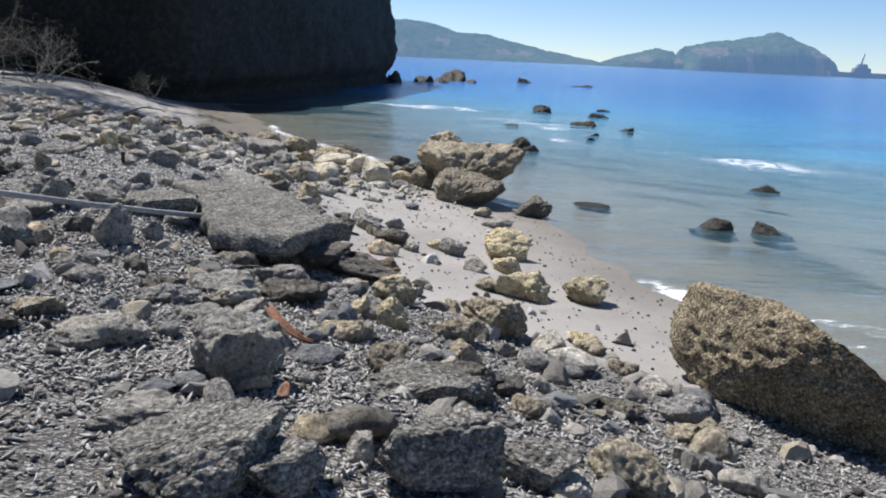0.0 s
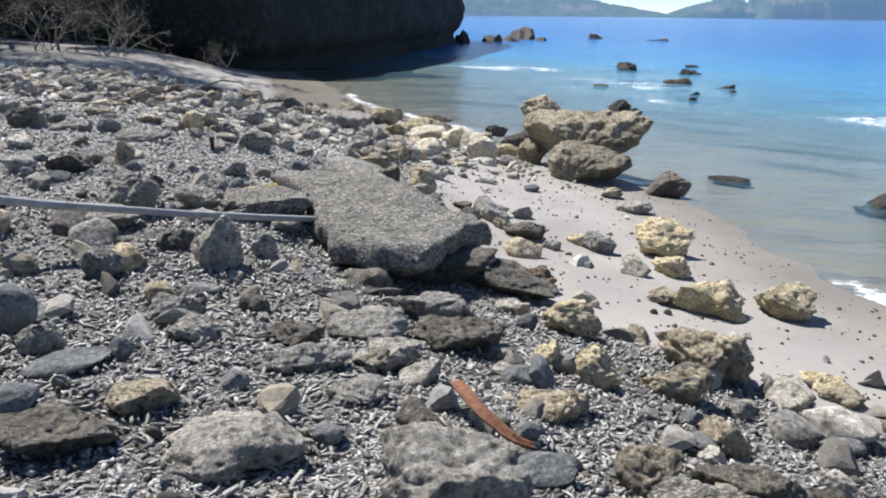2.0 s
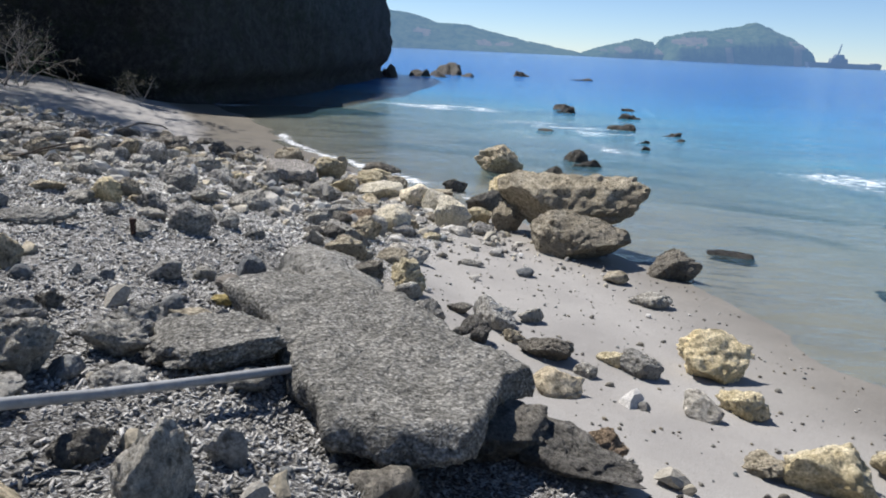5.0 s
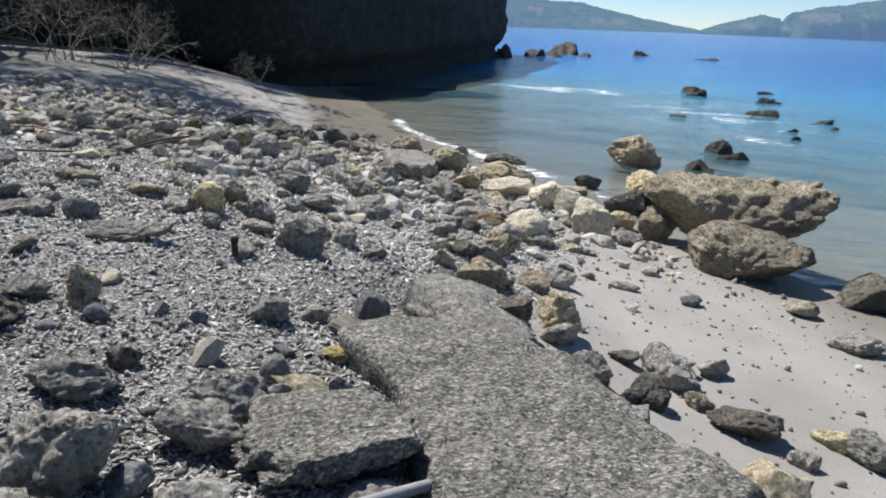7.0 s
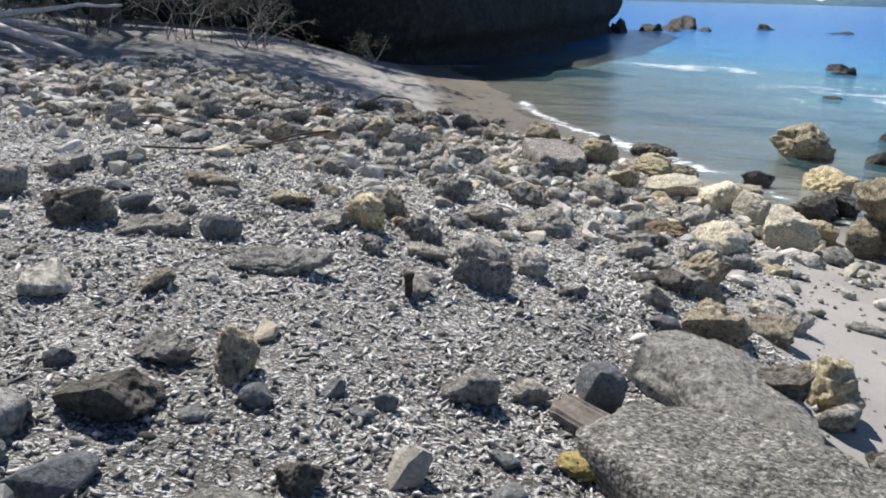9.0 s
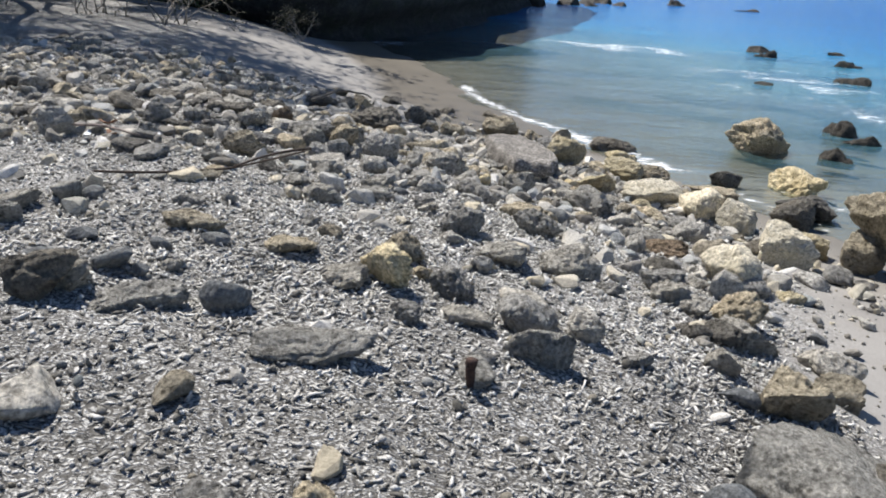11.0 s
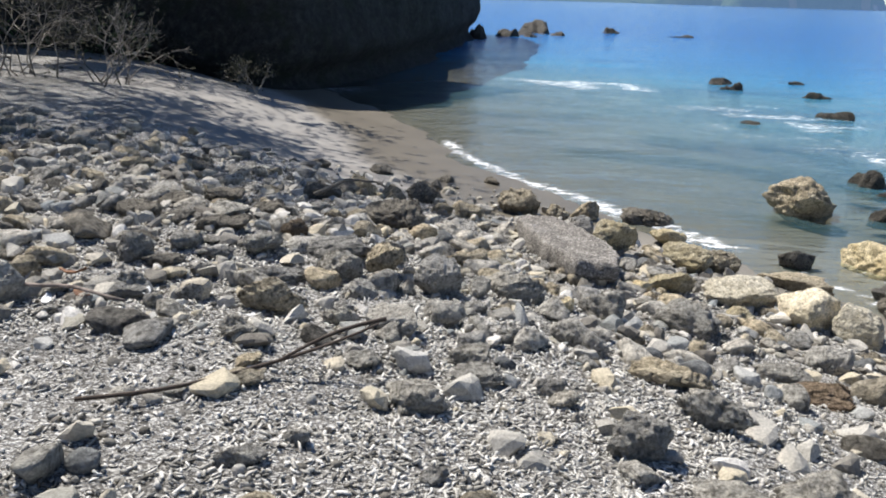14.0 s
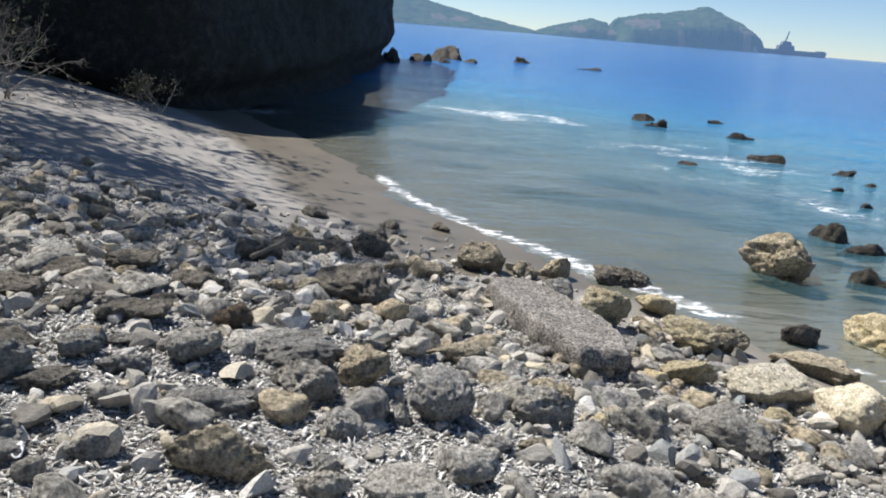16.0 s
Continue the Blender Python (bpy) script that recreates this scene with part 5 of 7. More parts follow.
rock(-2.27, 11.48, 0.40, 0.24, 0.09, -22, GREY, 590, "rough grey coral rock half sunk in rubble", "rock", group="grey rocks on the beach", category="rock", sink=0.3, level=5)
rock(-4.68, 11.50, 0.15, 0.12, 0.10, -14, PALE, 591, "pale bleached coral stone among the rubble", "coral_stone", group="pale coral stones", category="coral_stone", sink=0.3, level=4, facets=9, lump=0.26, pit=0.05, grain=1.3)
rock(-4.48, 11.56, 0.32, 0.26, 0.26, -8, PALE, 592, "off-white rounded coral block", "coral_stone", group="pale coral stones", category="coral_stone", sink=0.3, level=5, facets=9, lump=0.26, pit=0.05, grain=1.3)
rock(-5.10, 11.60, 0.29, 0.24, 0.17, 14, GREY, 593, "weathered grey rock with dark hollows", "rock", group="grey rocks on the beach", category="rock", sink=0.3, level=5)
rock(-5.94, 11.62, 0.24, 0.19, 0.08, 24, GREY, 594, "grey pitted limestone rock lying on the coral rubble", "rock", group="grey rocks on the beach", category="rock", sink=0.3, level=5)
rock(-6.15, 11.68, 0.20, 0.16, 0.11, 23, GREY, 595, "rough grey coral rock half sunk in rubble", "rock", group="grey rocks on the beach", category="rock", sink=0.3, level=4)
rock(-4.22, 11.69, 0.16, 0.13, 0.14, -3, PALE, 596, "pale bleached coral stone among the rubble", "coral_stone", group="pale coral stones", category="coral_stone", sink=0.3, level=4, facets=9, lump=0.26, pit=0.05, grain=1.3)
rock(-5.66, 11.78, 0.29, 0.23, 0.14, 25, GREY, 597, "weathered grey rock with dark hollows", "rock", group="grey rocks on the beach", category="rock", sink=0.3, level=5)
rock(-3.93, 11.79, 0.36, 0.29, 0.17, -6, GREY, 598, "grey pitted limestone rock lying on the coral rubble", "rock", group="grey rocks on the beach", category="rock", sink=0.3, level=5)
rock(-1.83, 11.82, 0.33, 0.26, 0.18, -35, PALE, 599, "off-white rounded coral block", "coral_stone", group="pale coral stones", category="coral_stone", sink=0.3, level=5, facets=9, lump=0.26, pit=0.05, grain=1.3)
rock(-3.63, 11.90, 0.16, 0.13, 0.08, -13, YELLOW, 600, "yellow ochre limestone rock near the waterline", "rock", group="yellow rocks along the water", category="rock", sink=0.3, level=4)
rock(-5.25, 11.99, 0.54, 0.43, 0.13, 13, GREY, 601, "rough grey coral rock half sunk in rubble", "rock", group="grey rocks on the beach", category="rock", sink=0.3, level=5)
rock(-3.36, 12.01, 0.36, 0.29, 0.22, -23, GREY, 602, "weathered grey rock with dark hollows", "rock", group="grey rocks on the beach", category="rock", sink=0.3, level=5)
rock(-4.83, 12.04, 0.22, 0.18, 0.19, 7, GREY, 603, "grey pitted limestone rock lying on the coral rubble", "rock", group="grey rocks on the beach", category="rock", sink=0.3, level=5)
rock(-6.07, 12.19, 0.39, 0.31, 0.10, 21, DARK, 604, "dark brown weathered rock among paler ones", "rock", group="dark rocks on the beach", category="rock", sink=0.3, level=5)
rock(-6.43, 12.24, 0.31, 0.25, 0.07, 30, DARK, 605, "dark pitted rock with wet-looking hollows", "rock", group="dark rocks on the beach", category="rock", sink=0.3, level=5)
rock(-5.57, 12.28, 0.23, 0.18, 0.16, 11, BROWN, 606, "brown stained rock on the rubble", "rock", group="brown rocks", category="rock", sink=0.3, level=4)
rock(-2.72, 12.29, 0.77, 0.38, 0.23, -56, GREY, 607, "rough grey coral rock half sunk in rubble", "rock", group="grey rocks on the beach", category="rock", sink=0.3, level=5)
rock(-6.74, 12.35, 0.35, 0.28, 0.11, 26, DARK, 608, "dark brown weathered rock among paler ones", "rock", group="dark rocks on the beach", category="rock", sink=0.3, level=5)
rock(-1.29, 12.52, 0.42, 0.33, 0.29, -27, CREAM, 609, "cream-coloured limestone block bleached by the sun", "rock", group="cream rocks along the water", category="rock", sink=0.3, level=5, facets=9, lump=0.26, pit=0.05, grain=1.3)
rock(-4.32, 12.57, 0.39, 0.31, 0.16, -1, TAN, 610, "buff pitted rock among smaller stones", "rock", group="tan rocks on the beach", category="rock", sink=0.3, level=5)
rock(-2.12, 12.67, 0.27, 0.22, 0.12, -25, YELLOW, 611, "pale yellow weathered block of limestone", "rock", group="yellow rocks along the water", category="rock", sink=0.3, level=4)
rock(-5.42, 12.72, 0.29, 0.23, 0.08, 6, GREY, 612, "weathered grey rock with dark hollows", "rock", group="grey rocks on the beach", category="rock", sink=0.3, level=5)
rock(-1.60, 12.79, 0.53, 0.42, 0.30, -37, CREAM, 613, "cream-coloured limestone block bleached by the sun", "rock", group="cream rocks along the water", category="rock", sink=0.3, level=5, facets=9, lump=0.26, pit=0.05, grain=1.3)
rock(-6.62, 12.81, 0.35, 0.28, 0.10, 28, DARK, 614, "dark pitted rock with wet-looking hollows", "rock", group="dark rocks on the beach", category="rock", sink=0.3, level=5)
rock(-4.03, 12.82, 0.16, 0.13, 0.09, -20, CREAM, 615, "cream-coloured limestone block bleached by the sun", "rock", group="cream rocks along the water", category="rock", sink=0.3, level=4, facets=9, lump=0.26, pit=0.05, grain=1.3)
rock(-5.96, 13.01, 0.37, 0.30, 0.10, 24, DARK, 616, "dark brown weathered rock among paler ones", "rock", group="dark rocks on the beach", category="rock", sink=0.3, level=5)
rock(-1.98, 13.17, 0.66, 0.53, 0.24, -17, CREAM, 617, "cream-coloured limestone block bleached by the sun", "rock", group="cream rocks along the water", category="rock", sink=0.3, level=5, facets=9, lump=0.26, pit=0.05, grain=1.3)
rock(-2.82, 13.17, 0.19, 0.15, 0.09, -7, YELLOW, 618, "yellow ochre limestone rock near the waterline", "rock", group="yellow rocks along the water", category="rock", sink=0.3, level=4)
rock(-6.39, 13.22, 0.38, 0.31, 0.09, 8, DARK, 619, "dark pitted rock with wet-looking hollows", "rock", group="dark rocks on the beach", category="rock", sink=0.3, level=5)
rock(-2.53, 13.30, 0.40, 0.32, 0.21, -33, YELLOW, 620, "pale yellow weathered block of limestone", "rock", group="yellow rocks along the water", category="rock", sink=0.3, level=5)
rock(-2.88, 13.34, 0.23, 0.19, 0.11, -8, PALE, 621, "pale bleached coral stone among the rubble", "coral_stone", group="pale coral stones", category="coral_stone", sink=0.3, level=4, facets=9, lump=0.26, pit=0.05, grain=1.3)
rock(-4.98, 13.56, 0.62, 0.50, 0.22, 0, DARK, 622, "dark brown weathered rock among paler ones", "rock", group="dark rocks on the beach", category="rock", sink=0.3, level=5)
rock(-2.83, 13.82, 0.18, 0.15, 0.11, -24, PALE, 623, "off-white rounded coral block", "coral_stone", group="pale coral stones", category="coral_stone", sink=0.3, level=4, facets=9, lump=0.26, pit=0.05, grain=1.3)
rock(-1.26, 13.82, 0.72, 0.50, 0.14, -34, TAN, 624, "tan limestone rock with grey weathered patches", "rock", group="tan rocks on the beach", category="rock", sink=0.3, level=5)
rock(-7.45, 14.00, 0.37, 0.29, 0.13, 29, TAN, 625, "buff pitted rock among smaller stones", "rock", group="tan rocks on the beach", category="rock", sink=0.3, level=5)
rock(-2.21, 14.07, 0.49, 0.39, 0.26, -32, YELLOW, 626, "yellow ochre limestone rock near the waterline", "rock", group="yellow rocks along the water", category="rock", sink=0.3, level=5)
rock(-5.73, 14.09, 0.40, 0.32, 0.17, 9, DARK, 627, "dark pitted rock with wet-looking hollows", "rock", group="dark rocks on the beach", category="rock", sink=0.3, level=5)
rock(-1.86, 14.13, 0.36, 0.29, 0.21, -20, TAN, 628, "tan limestone rock with grey weathered patches", "rock", group="tan rocks on the beach", category="rock", sink=0.3, level=5)
rock(-2.86, 14.36, 0.45, 0.36, 0.35, -10, YELLOW, 629, "pale yellow weathered block of limestone", "rock", group="yellow rocks along the water", category="rock", sink=0.3, level=5)
rock(-2.18, 14.98, 0.41, 0.33, 0.19, -33, YELLOW, 630, "yellow ochre limestone rock near the waterline", "rock", group="yellow rocks along the water", category="rock", sink=0.3, level=5)
rock(-7.15, 15.01, 0.15, 0.12, 0.11, 28, TAN, 631, "buff pitted rock among smaller stones", "rock", group="tan rocks on the beach", category="rock", sink=0.3, level=4)
rock(-3.10, 15.03, 0.30, 0.24, 0.22, -14, PALE, 632, "pale bleached coral stone among the rubble", "coral_stone", group="pale coral stones", category="coral_stone", sink=0.3, level=4, facets=9, lump=0.26, pit=0.05, grain=1.3)
rock(-6.47, 15.11, 0.21, 0.17, 0.10, 12, TAN, 633, "tan limestone rock with grey weathered patches", "rock", group="tan rocks on the beach", category="rock", sink=0.3, level=4)
rock(-5.50, 15.11, 0.37, 0.29, 0.25, 8, TAN, 634, "buff pitted rock among smaller stones", "rock", group="tan rocks on the beach", category="rock", sink=0.3, level=4)
rock(-4.62, 15.21, 0.25, 0.20, 0.13, -7, TAN, 635, "tan limestone rock with grey weathered patches", "rock", group="tan rocks on the beach", category="rock", sink=0.3, level=4)
rock(-4.32, 15.23, 0.36, 0.28, 0.17, 8, TAN, 636, "buff pitted rock among smaller stones", "rock", group="tan rocks on the beach", category="rock", sink=0.3, level=4)
rock(-5.19, 15.50, 0.36, 0.29, 0.18, -4, TAN, 637, "tan limestone rock with grey weathered patches", "rock", group="tan rocks on the beach", category="rock", sink=0.3, level=4)
rock(-3.29, 15.75, 0.30, 0.24, 0.17, -9, TAN, 638, "buff pitted rock among smaller stones", "rock", group="tan rocks on the beach", category="rock", sink=0.3, level=4)
rock(-4.85, 15.82, 0.47, 0.37, 0.23, -8, DARK, 639, "dark brown weathered rock among paler ones", "rock", group="dark rocks on the beach", category="rock", sink=0.3, level=5)
rock(-3.74, 15.86, 0.52, 0.42, 0.29, -4, TAN, 640, "tan limestone rock with grey weathered patches", "rock", group="tan rocks on the beach", category="rock", sink=0.3, level=5)
rock(-2.96, 15.92, 0.39, 0.31, 0.22, -1, TAN, 641, "buff pitted rock among smaller stones", "rock", group="tan rocks on the beach", category="rock", sink=0.3, level=4)
rock(-2.17, 15.99, 0.73, 0.58, 0.19, -7, DARK, 642, "dark pitted rock with wet-looking hollows", "rock", group="dark rocks on the beach", category="rock", sink=0.3, level=5)
rock(-6.34, 17.06, 0.30, 0.24, 0.10, 0, DARK, 643, "dark brown weathered rock among paler ones", "rock", group="dark rocks on the beach", category="rock", sink=0.3, level=4)
rock(-4.67, 17.31, 0.29, 0.23, 0.09, 3, DARK, 644, "dark pitted rock with wet-looking hollows", "rock", group="dark rocks on the beach", category="rock", sink=0.3, level=4)
rock(-5.55, 17.32, 0.34, 0.27, 0.11, 16, DARK, 645, "dark brown weathered rock among paler ones", "rock", group="dark rocks on the beach", category="rock", sink=0.3, level=4)
rock(-4.04, 17.52, 0.28, 0.23, 0.10, -12, DARK, 646, "dark pitted rock with wet-looking hollows", "rock", group="dark rocks on the beach", category="rock", sink=0.3, level=4)
rock(1.11, 3.59, 0.18, 0.13, 0.07, -19, TAN, 410, "tan limestone rock with grey weathered patches", "rock", group="tan rocks on the beach", sink=0.38, level=4)
rock(-0.73, 2.64, 0.12, 0.09, 0.04, 11, DARK, 449, "dark pitted rock with wet-looking hollows", "rock", group="dark rocks on the beach", sink=0.38, level=4)
rock(-0.01, 4.08, 0.11, 0.08, 0.05, -6, SLATE, 460, "smooth blue-grey pebble on the coral rubble", "stone", group="blue-grey stones", sink=0.38, level=4, facets=5, lump=0.14, pit=0.01)
rock(-1.22, 2.72, 0.07, 0.05, 0.02, 24, SLATE, 461, "rounded slate-grey stone with a smooth face", "stone", group="blue-grey stones", sink=0.38, level=4, facets=5, lump=0.14, pit=0.01)
rock(0.70, 4.57, 0.13, 0.10, 0.05, -16, TAN, 465, "buff pitted rock among smaller stones", "rock", group="tan rocks on the beach", sink=0.38, level=4)
rock(-1.96, 2.73, 0.14, 0.11, 0.07, 39, SLATE, 467, "rounded slate-grey stone with a smooth face", "stone", group="blue-grey stones", sink=0.38, level=4, facets=5, lump=0.14, pit=0.01)
rock(-1.95, 2.59, 0.09, 0.07, 0.06, 42, SLATE, 468, "smooth blue-grey pebble on the coral rubble", "stone", group="blue-grey stones", sink=0.38, level=4, facets=5, lump=0.14, pit=0.01)
rock(0.29, 4.44, 0.15, 0.11, 0.08, -10, GREY, 471, "weathered grey rock among coral fragments", "rock", group="grey rocks on the beach", sink=0.38, level=4)
rock(-0.59, 3.02, 0.11, 0.09, 0.04, 5, PALE, 473, "off-white rounded coral block", "coral_stone", group="pale coral stones", sink=0.38, level=4)
rock(-4.86, 11.82, 0.27, 0.21, 0.20, 11, TAN, 478, "tan limestone rock with grey weathered patches", "rock", group="tan rocks on the beach", sink=0.3, level=4)
rock(-5.69, 8.59, 0.16, 0.12, 0.11, 37, GREY, 521, "rough grey coral rock half sunk in rubble", "rock", group="grey rocks on the beach", sink=0.3, level=4)
rock(-3.38, 8.41, 0.26, 0.17, 0.08, -10, GREY, 526, "grey pitted limestone rock lying on the coral rubble", "rock", group="grey rocks on the beach", sink=0.3, level=4)
rock(-3.88, 10.18, 0.15, 0.11, 0.09, 1, GREY, 531, "weathered grey rock among coral fragments", "rock", group="grey rocks on the beach", sink=0.3, level=4)
rock(-2.70, 9.29, 0.17, 0.13, 0.06, -19, GREY, 533, "rough grey coral rock half sunk in rubble", "rock", group="grey rocks on the beach", sink=0.3, level=4)
rock(-4.39, 9.26, 0.16, 0.08, 0.05, 11, GREY, 534, "weathered grey rock among coral fragments", "rock", group="grey rocks on the beach", sink=0.3, level=4)
rock(-5.05, 9.21, 0.19, 0.10, 0.06, 22, GREY, 535, "grey pitted limestone rock lying on the coral rubble", "rock", group="grey rocks on the beach", sink=0.3, level=4)
rock(-6.55, 14.88, 0.20, 0.15, 0.11, 14, GREY, 566, "rough grey coral rock half sunk in rubble", "rock", group="grey rocks on the beach", sink=0.3, level=4)
rock(-6.40, 16.66, 0.33, 0.15, 0.08, 10, GREY, 567, "weathered grey rock among coral fragments", "rock", group="grey rocks on the beach", sink=0.3, level=5)
rock(-7.21, 14.83, 0.16, 0.12, 0.10, 19, BROWN, 570, "brown stained rock on the rubble", "rock", group="brown rocks", sink=0.3, level=4)
rock(-4.86, 11.66, 0.17, 0.13, 0.06, -1, PALE, 572, "pale bleached coral stone among the rubble", "coral_stone", group="pale coral stones", sink=0.3, level=4)
rock(-6.01, 11.87, 0.23, 0.11, 0.05, 17, GREY, 573, "weathered grey rock among coral fragments", "rock", group="grey rocks on the beach", sink=0.3, level=4)
rock(-4.70, 12.75, 0.22, 0.17, 0.07, -2, PALE, 581, "off-white rounded coral block", "coral_stone", group="pale coral stones", sink=0.3, level=4)
rock(-2.97, 13.03, 0.21, 0.16, 0.11, -22, PALE, 585, "off-white rounded coral block", "coral_stone", group="pale coral stones", sink=0.3, level=4)
rock(-6.49, 11.85, 0.26, 0.12, 0.07, 24, PALE, 588, "pale bleached coral stone among the rubble", "coral_stone", group="pale coral stones", sink=0.3, level=4)
rock(-4.24, 11.36, 0.17, 0.12, 0.07, -12, PALE, 589, "off-white rounded coral block", "coral_stone", group="pale coral stones", sink=0.3, level=4)
rock(-4.97, 10.90, 0.12, 0.09, 0.07, 2, PALE, 593, "off-white rounded coral block", "coral_stone", group="pale coral stones", sink=0.3, level=4)
rock(-3.06, 8.21, 0.32, 0.16, 0.16, 11, GREY, 603, "weathered grey rock among coral fragments", "rock", group="grey rocks on the beach", sink=0.38, level=5)
rock(-2.21, 8.34, 0.18, 0.09, 0.06, -3, SLATE, 610, "smooth blue-grey pebble on the coral rubble", "stone", group="blue-grey stones", sink=0.38, level=4, facets=5, lump=0.14, pit=0.01)
rock(-3.29, 6.91, 0.09, 0.07, 0.06, 22, SLATE, 612, "smooth blue-grey pebble on the coral rubble", "stone", group="blue-grey stones", sink=0.38, level=4, facets=5, lump=0.14, pit=0.01)
rock(-3.48, 6.75, 0.12, 0.09, 0.06, 29, SLATE, 614, "smooth blue-grey pebble on the coral rubble", "stone", group="blue-grey stones", sink=0.38, level=4, facets=5, lump=0.14, pit=0.01)
rock(-3.11, 6.92, 0.08, 0.06, 0.06, 18, SLATE, 615, "rounded slate-grey stone with a smooth face", "stone", group="blue-grey stones", sink=0.38, level=4, facets=5, lump=0.14, pit=0.01)
rock(-3.16, 6.82, 0.09, 0.07, 0.03, 20, SLATE, 616, "smooth blue-grey pebble on the coral rubble", "stone", group="blue-grey stones", sink=0.38, level=4, facets=5, lump=0.14, pit=0.01)
rock(-5.68, 8.14, 0.25, 0.19, 0.17, 44, GREY, 619, "grey pitted limestone rock lying on the coral rubble", "rock", group="grey rocks on the beach", sink=0.38, level=4)
rock(-5.84, 8.81, 0.32, 0.24, 0.09, 40, GREY, 620, "rough grey coral rock half sunk in rubble", "rock", group="grey rocks on the beach", sink=0.38, level=5)
rock(-2.24, 8.59, 0.18, 0.14, 0.11, -3, GREY, 621, "weathered grey rock among coral fragments", "rock", group="grey rocks on the beach", sink=0.38, level=4)
rock(-1.66, 8.75, 0.26, 0.20, 0.10, -11, TAN, 623, "buff pitted rock among smaller stones", "rock", group="tan rocks on the beach", sink=0.38, level=4)
rock(-3.62, 6.61, 0.09, 0.07, 0.03, 33, SLATE, 629, "rounded slate-grey stone with a smooth face", "stone", group="blue-grey stones", sink=0.38, level=4, facets=5, lump=0.14, pit=0.01)
rock(-4.19, 6.74, 0.11, 0.08, 0.06, 42, SLATE, 630, "smooth blue-grey pebble on the coral rubble", "stone", group="blue-grey stones", sink=0.38, level=4, facets=5, lump=0.14, pit=0.01)
rock(-3.29, 8.03, 0.14, 0.10, 0.05, 15, GREY, 631, "grey pitted limestone rock lying on the coral rubble", "rock", group="grey rocks on the beach", sink=0.38, level=4)
rock(-2.64, 8.41, 0.15, 0.11, 0.05, 3, GREY, 633, "weathered grey rock among coral fragments", "rock", group="grey rocks on the beach", sink=0.38, level=4)
rock(-1.34, 10.54, 0.26, 0.16, 0.07, -3, YELLOW, 659, "pale yellow weathered block of limestone", "rock", group="yellow rocks along the water", sink=0.38, level=4)
rock(-2.23, 6.40, 0.13, 0.10, 0.09, 12, DARK, 660, "dark brown weathered rock at the edge of the sand", "rock", group="dark rocks on the beach", sink=0.38, level=4)
rock(-1.00, 9.56, 0.32, 0.14, 0.05, -7, GREY, 661, "grey pitted limestone rock lying on the coral rubble", "rock", group="grey rocks on the beach", sink=0.38, level=5)


# ---- loose stones scattered between the rocks ----
def stony(x, y, s):
    """How thickly small rocks lie: most between the pale sand and the rubble slope."""
    far = np.exp(-((y - 13.2) / 2.4) ** 2) * np.clip((s - 0.3) / 0.6, 0, 1) * np.clip((8.5 - s) / 3, 0, 1)
    near = np.exp(-((y - 4.2) / 1.9) ** 2) * np.clip((s - 1.2) / 0.6, 0, 1) * np.clip((6.5 - s) / 2, 0, 1) * 0.26
    left = np.clip((s - 5.6) / 1.2, 0, 1) * (y > 10.3) * (y < 17) * 0.7
    return np.clip(far + near + left + 0.03 * (s > 2.6) * (y < 12), 0, 1)


KINDS = [("cobble", GREY, 0.34, "small grey pitted rock among the coral rubble", "small grey rocks"), ("cobble", DARK, 0.16, "small dark rock among the coral rubble", "small dark rocks"),
         ("cobble", TAN, 0.22, "small tan rock among the coral rubble", "small tan rocks"), ("coral_lump", PALE, 0.17, "small bleached coral lump among the rubble", "small coral lumps"),
         ("pebble", SLATE, 0.11, "small smooth blue-grey stone on the rubble", "small blue-grey stones")]
MODELS = []
for k, (nm, mat, share, label, group) in enumerate(KINDS):
    shapes = []
    for q in range(4):
        v = fit_box(stone_shape(700 + k * 10 + q, 3, facets=5 if mat is SLATE else 10, lump=0.12 if mat is SLATE else 0.34, pit=0.0 if mat is SLATE else 0.07), 0.16, 0.13, 0.10)
        shapes.append(mesh_of(nm, v, NETS[3][1], mat))
    MODELS.append(shapes)
rng = np.random.default_rng(77)
TAKEN = [(o.matrix_world.translation.x, o.matrix_world.translation.y, max(o.dimensions.x, o.dimensions.y) * 0.42) for o in scene.objects if o.type == "MESH" and o.get("category") in ("rock", "stone", "coral_stone")]
TAKEN = np.array(TAKEN)


def free_spot(x, y, r):
    return np.all(np.hypot(TAKEN[:, 0] - x, TAKEN[:, 1] - y) > TAKEN[:, 2] * 0.72 + r * 0.5)


made, tries = 0, 0
while made < 490 and tries < 60000:
    tries += 1
    x, y = rng.uniform(-10.5, 3.5), rng.uniform(1.4, 17.5)
    s = float(inland(np.array([x]), np.array([y]))[0])
    if rng.random() > float(stony(np.array([x]), np.array([y]), s)[0]):
        continue
    size = rng.uniform(0.12, 0.30)
    if not free_spot(x, y, size / 2):
        continue
    k = rng.choice(5, p=[0.36, 0.26, 0.18, 0.15, 0.05]) if (x < -5.4 and y > 9.5) else rng.choice(5, p=[0.24, 0.06, 0.27, 0.38, 0.05] if y > 10 else [q[2] for q in KINDS])
    nm, mat, share, label, group = KINDS[k]
    ob = new(nm, MODELS[k][rng.integers(4)])
    ob.matrix_world = pose(x, y, gz(x, y) + size * 0.13, rng.uniform(-20, 20), rng.uniform(-20, 20), rng.uniform(0, 360)) @ Matrix.Diagonal((size / 0.16, size / 0.16 * rng.uniform(0.8, 1.1), size / 0.16 * rng.uniform(0.7, 1.1), 1))
    tagged(ob, label, "stone", group)
    TAKEN = np.vstack([TAKEN, (x, y, size / 2)])
    made += 1


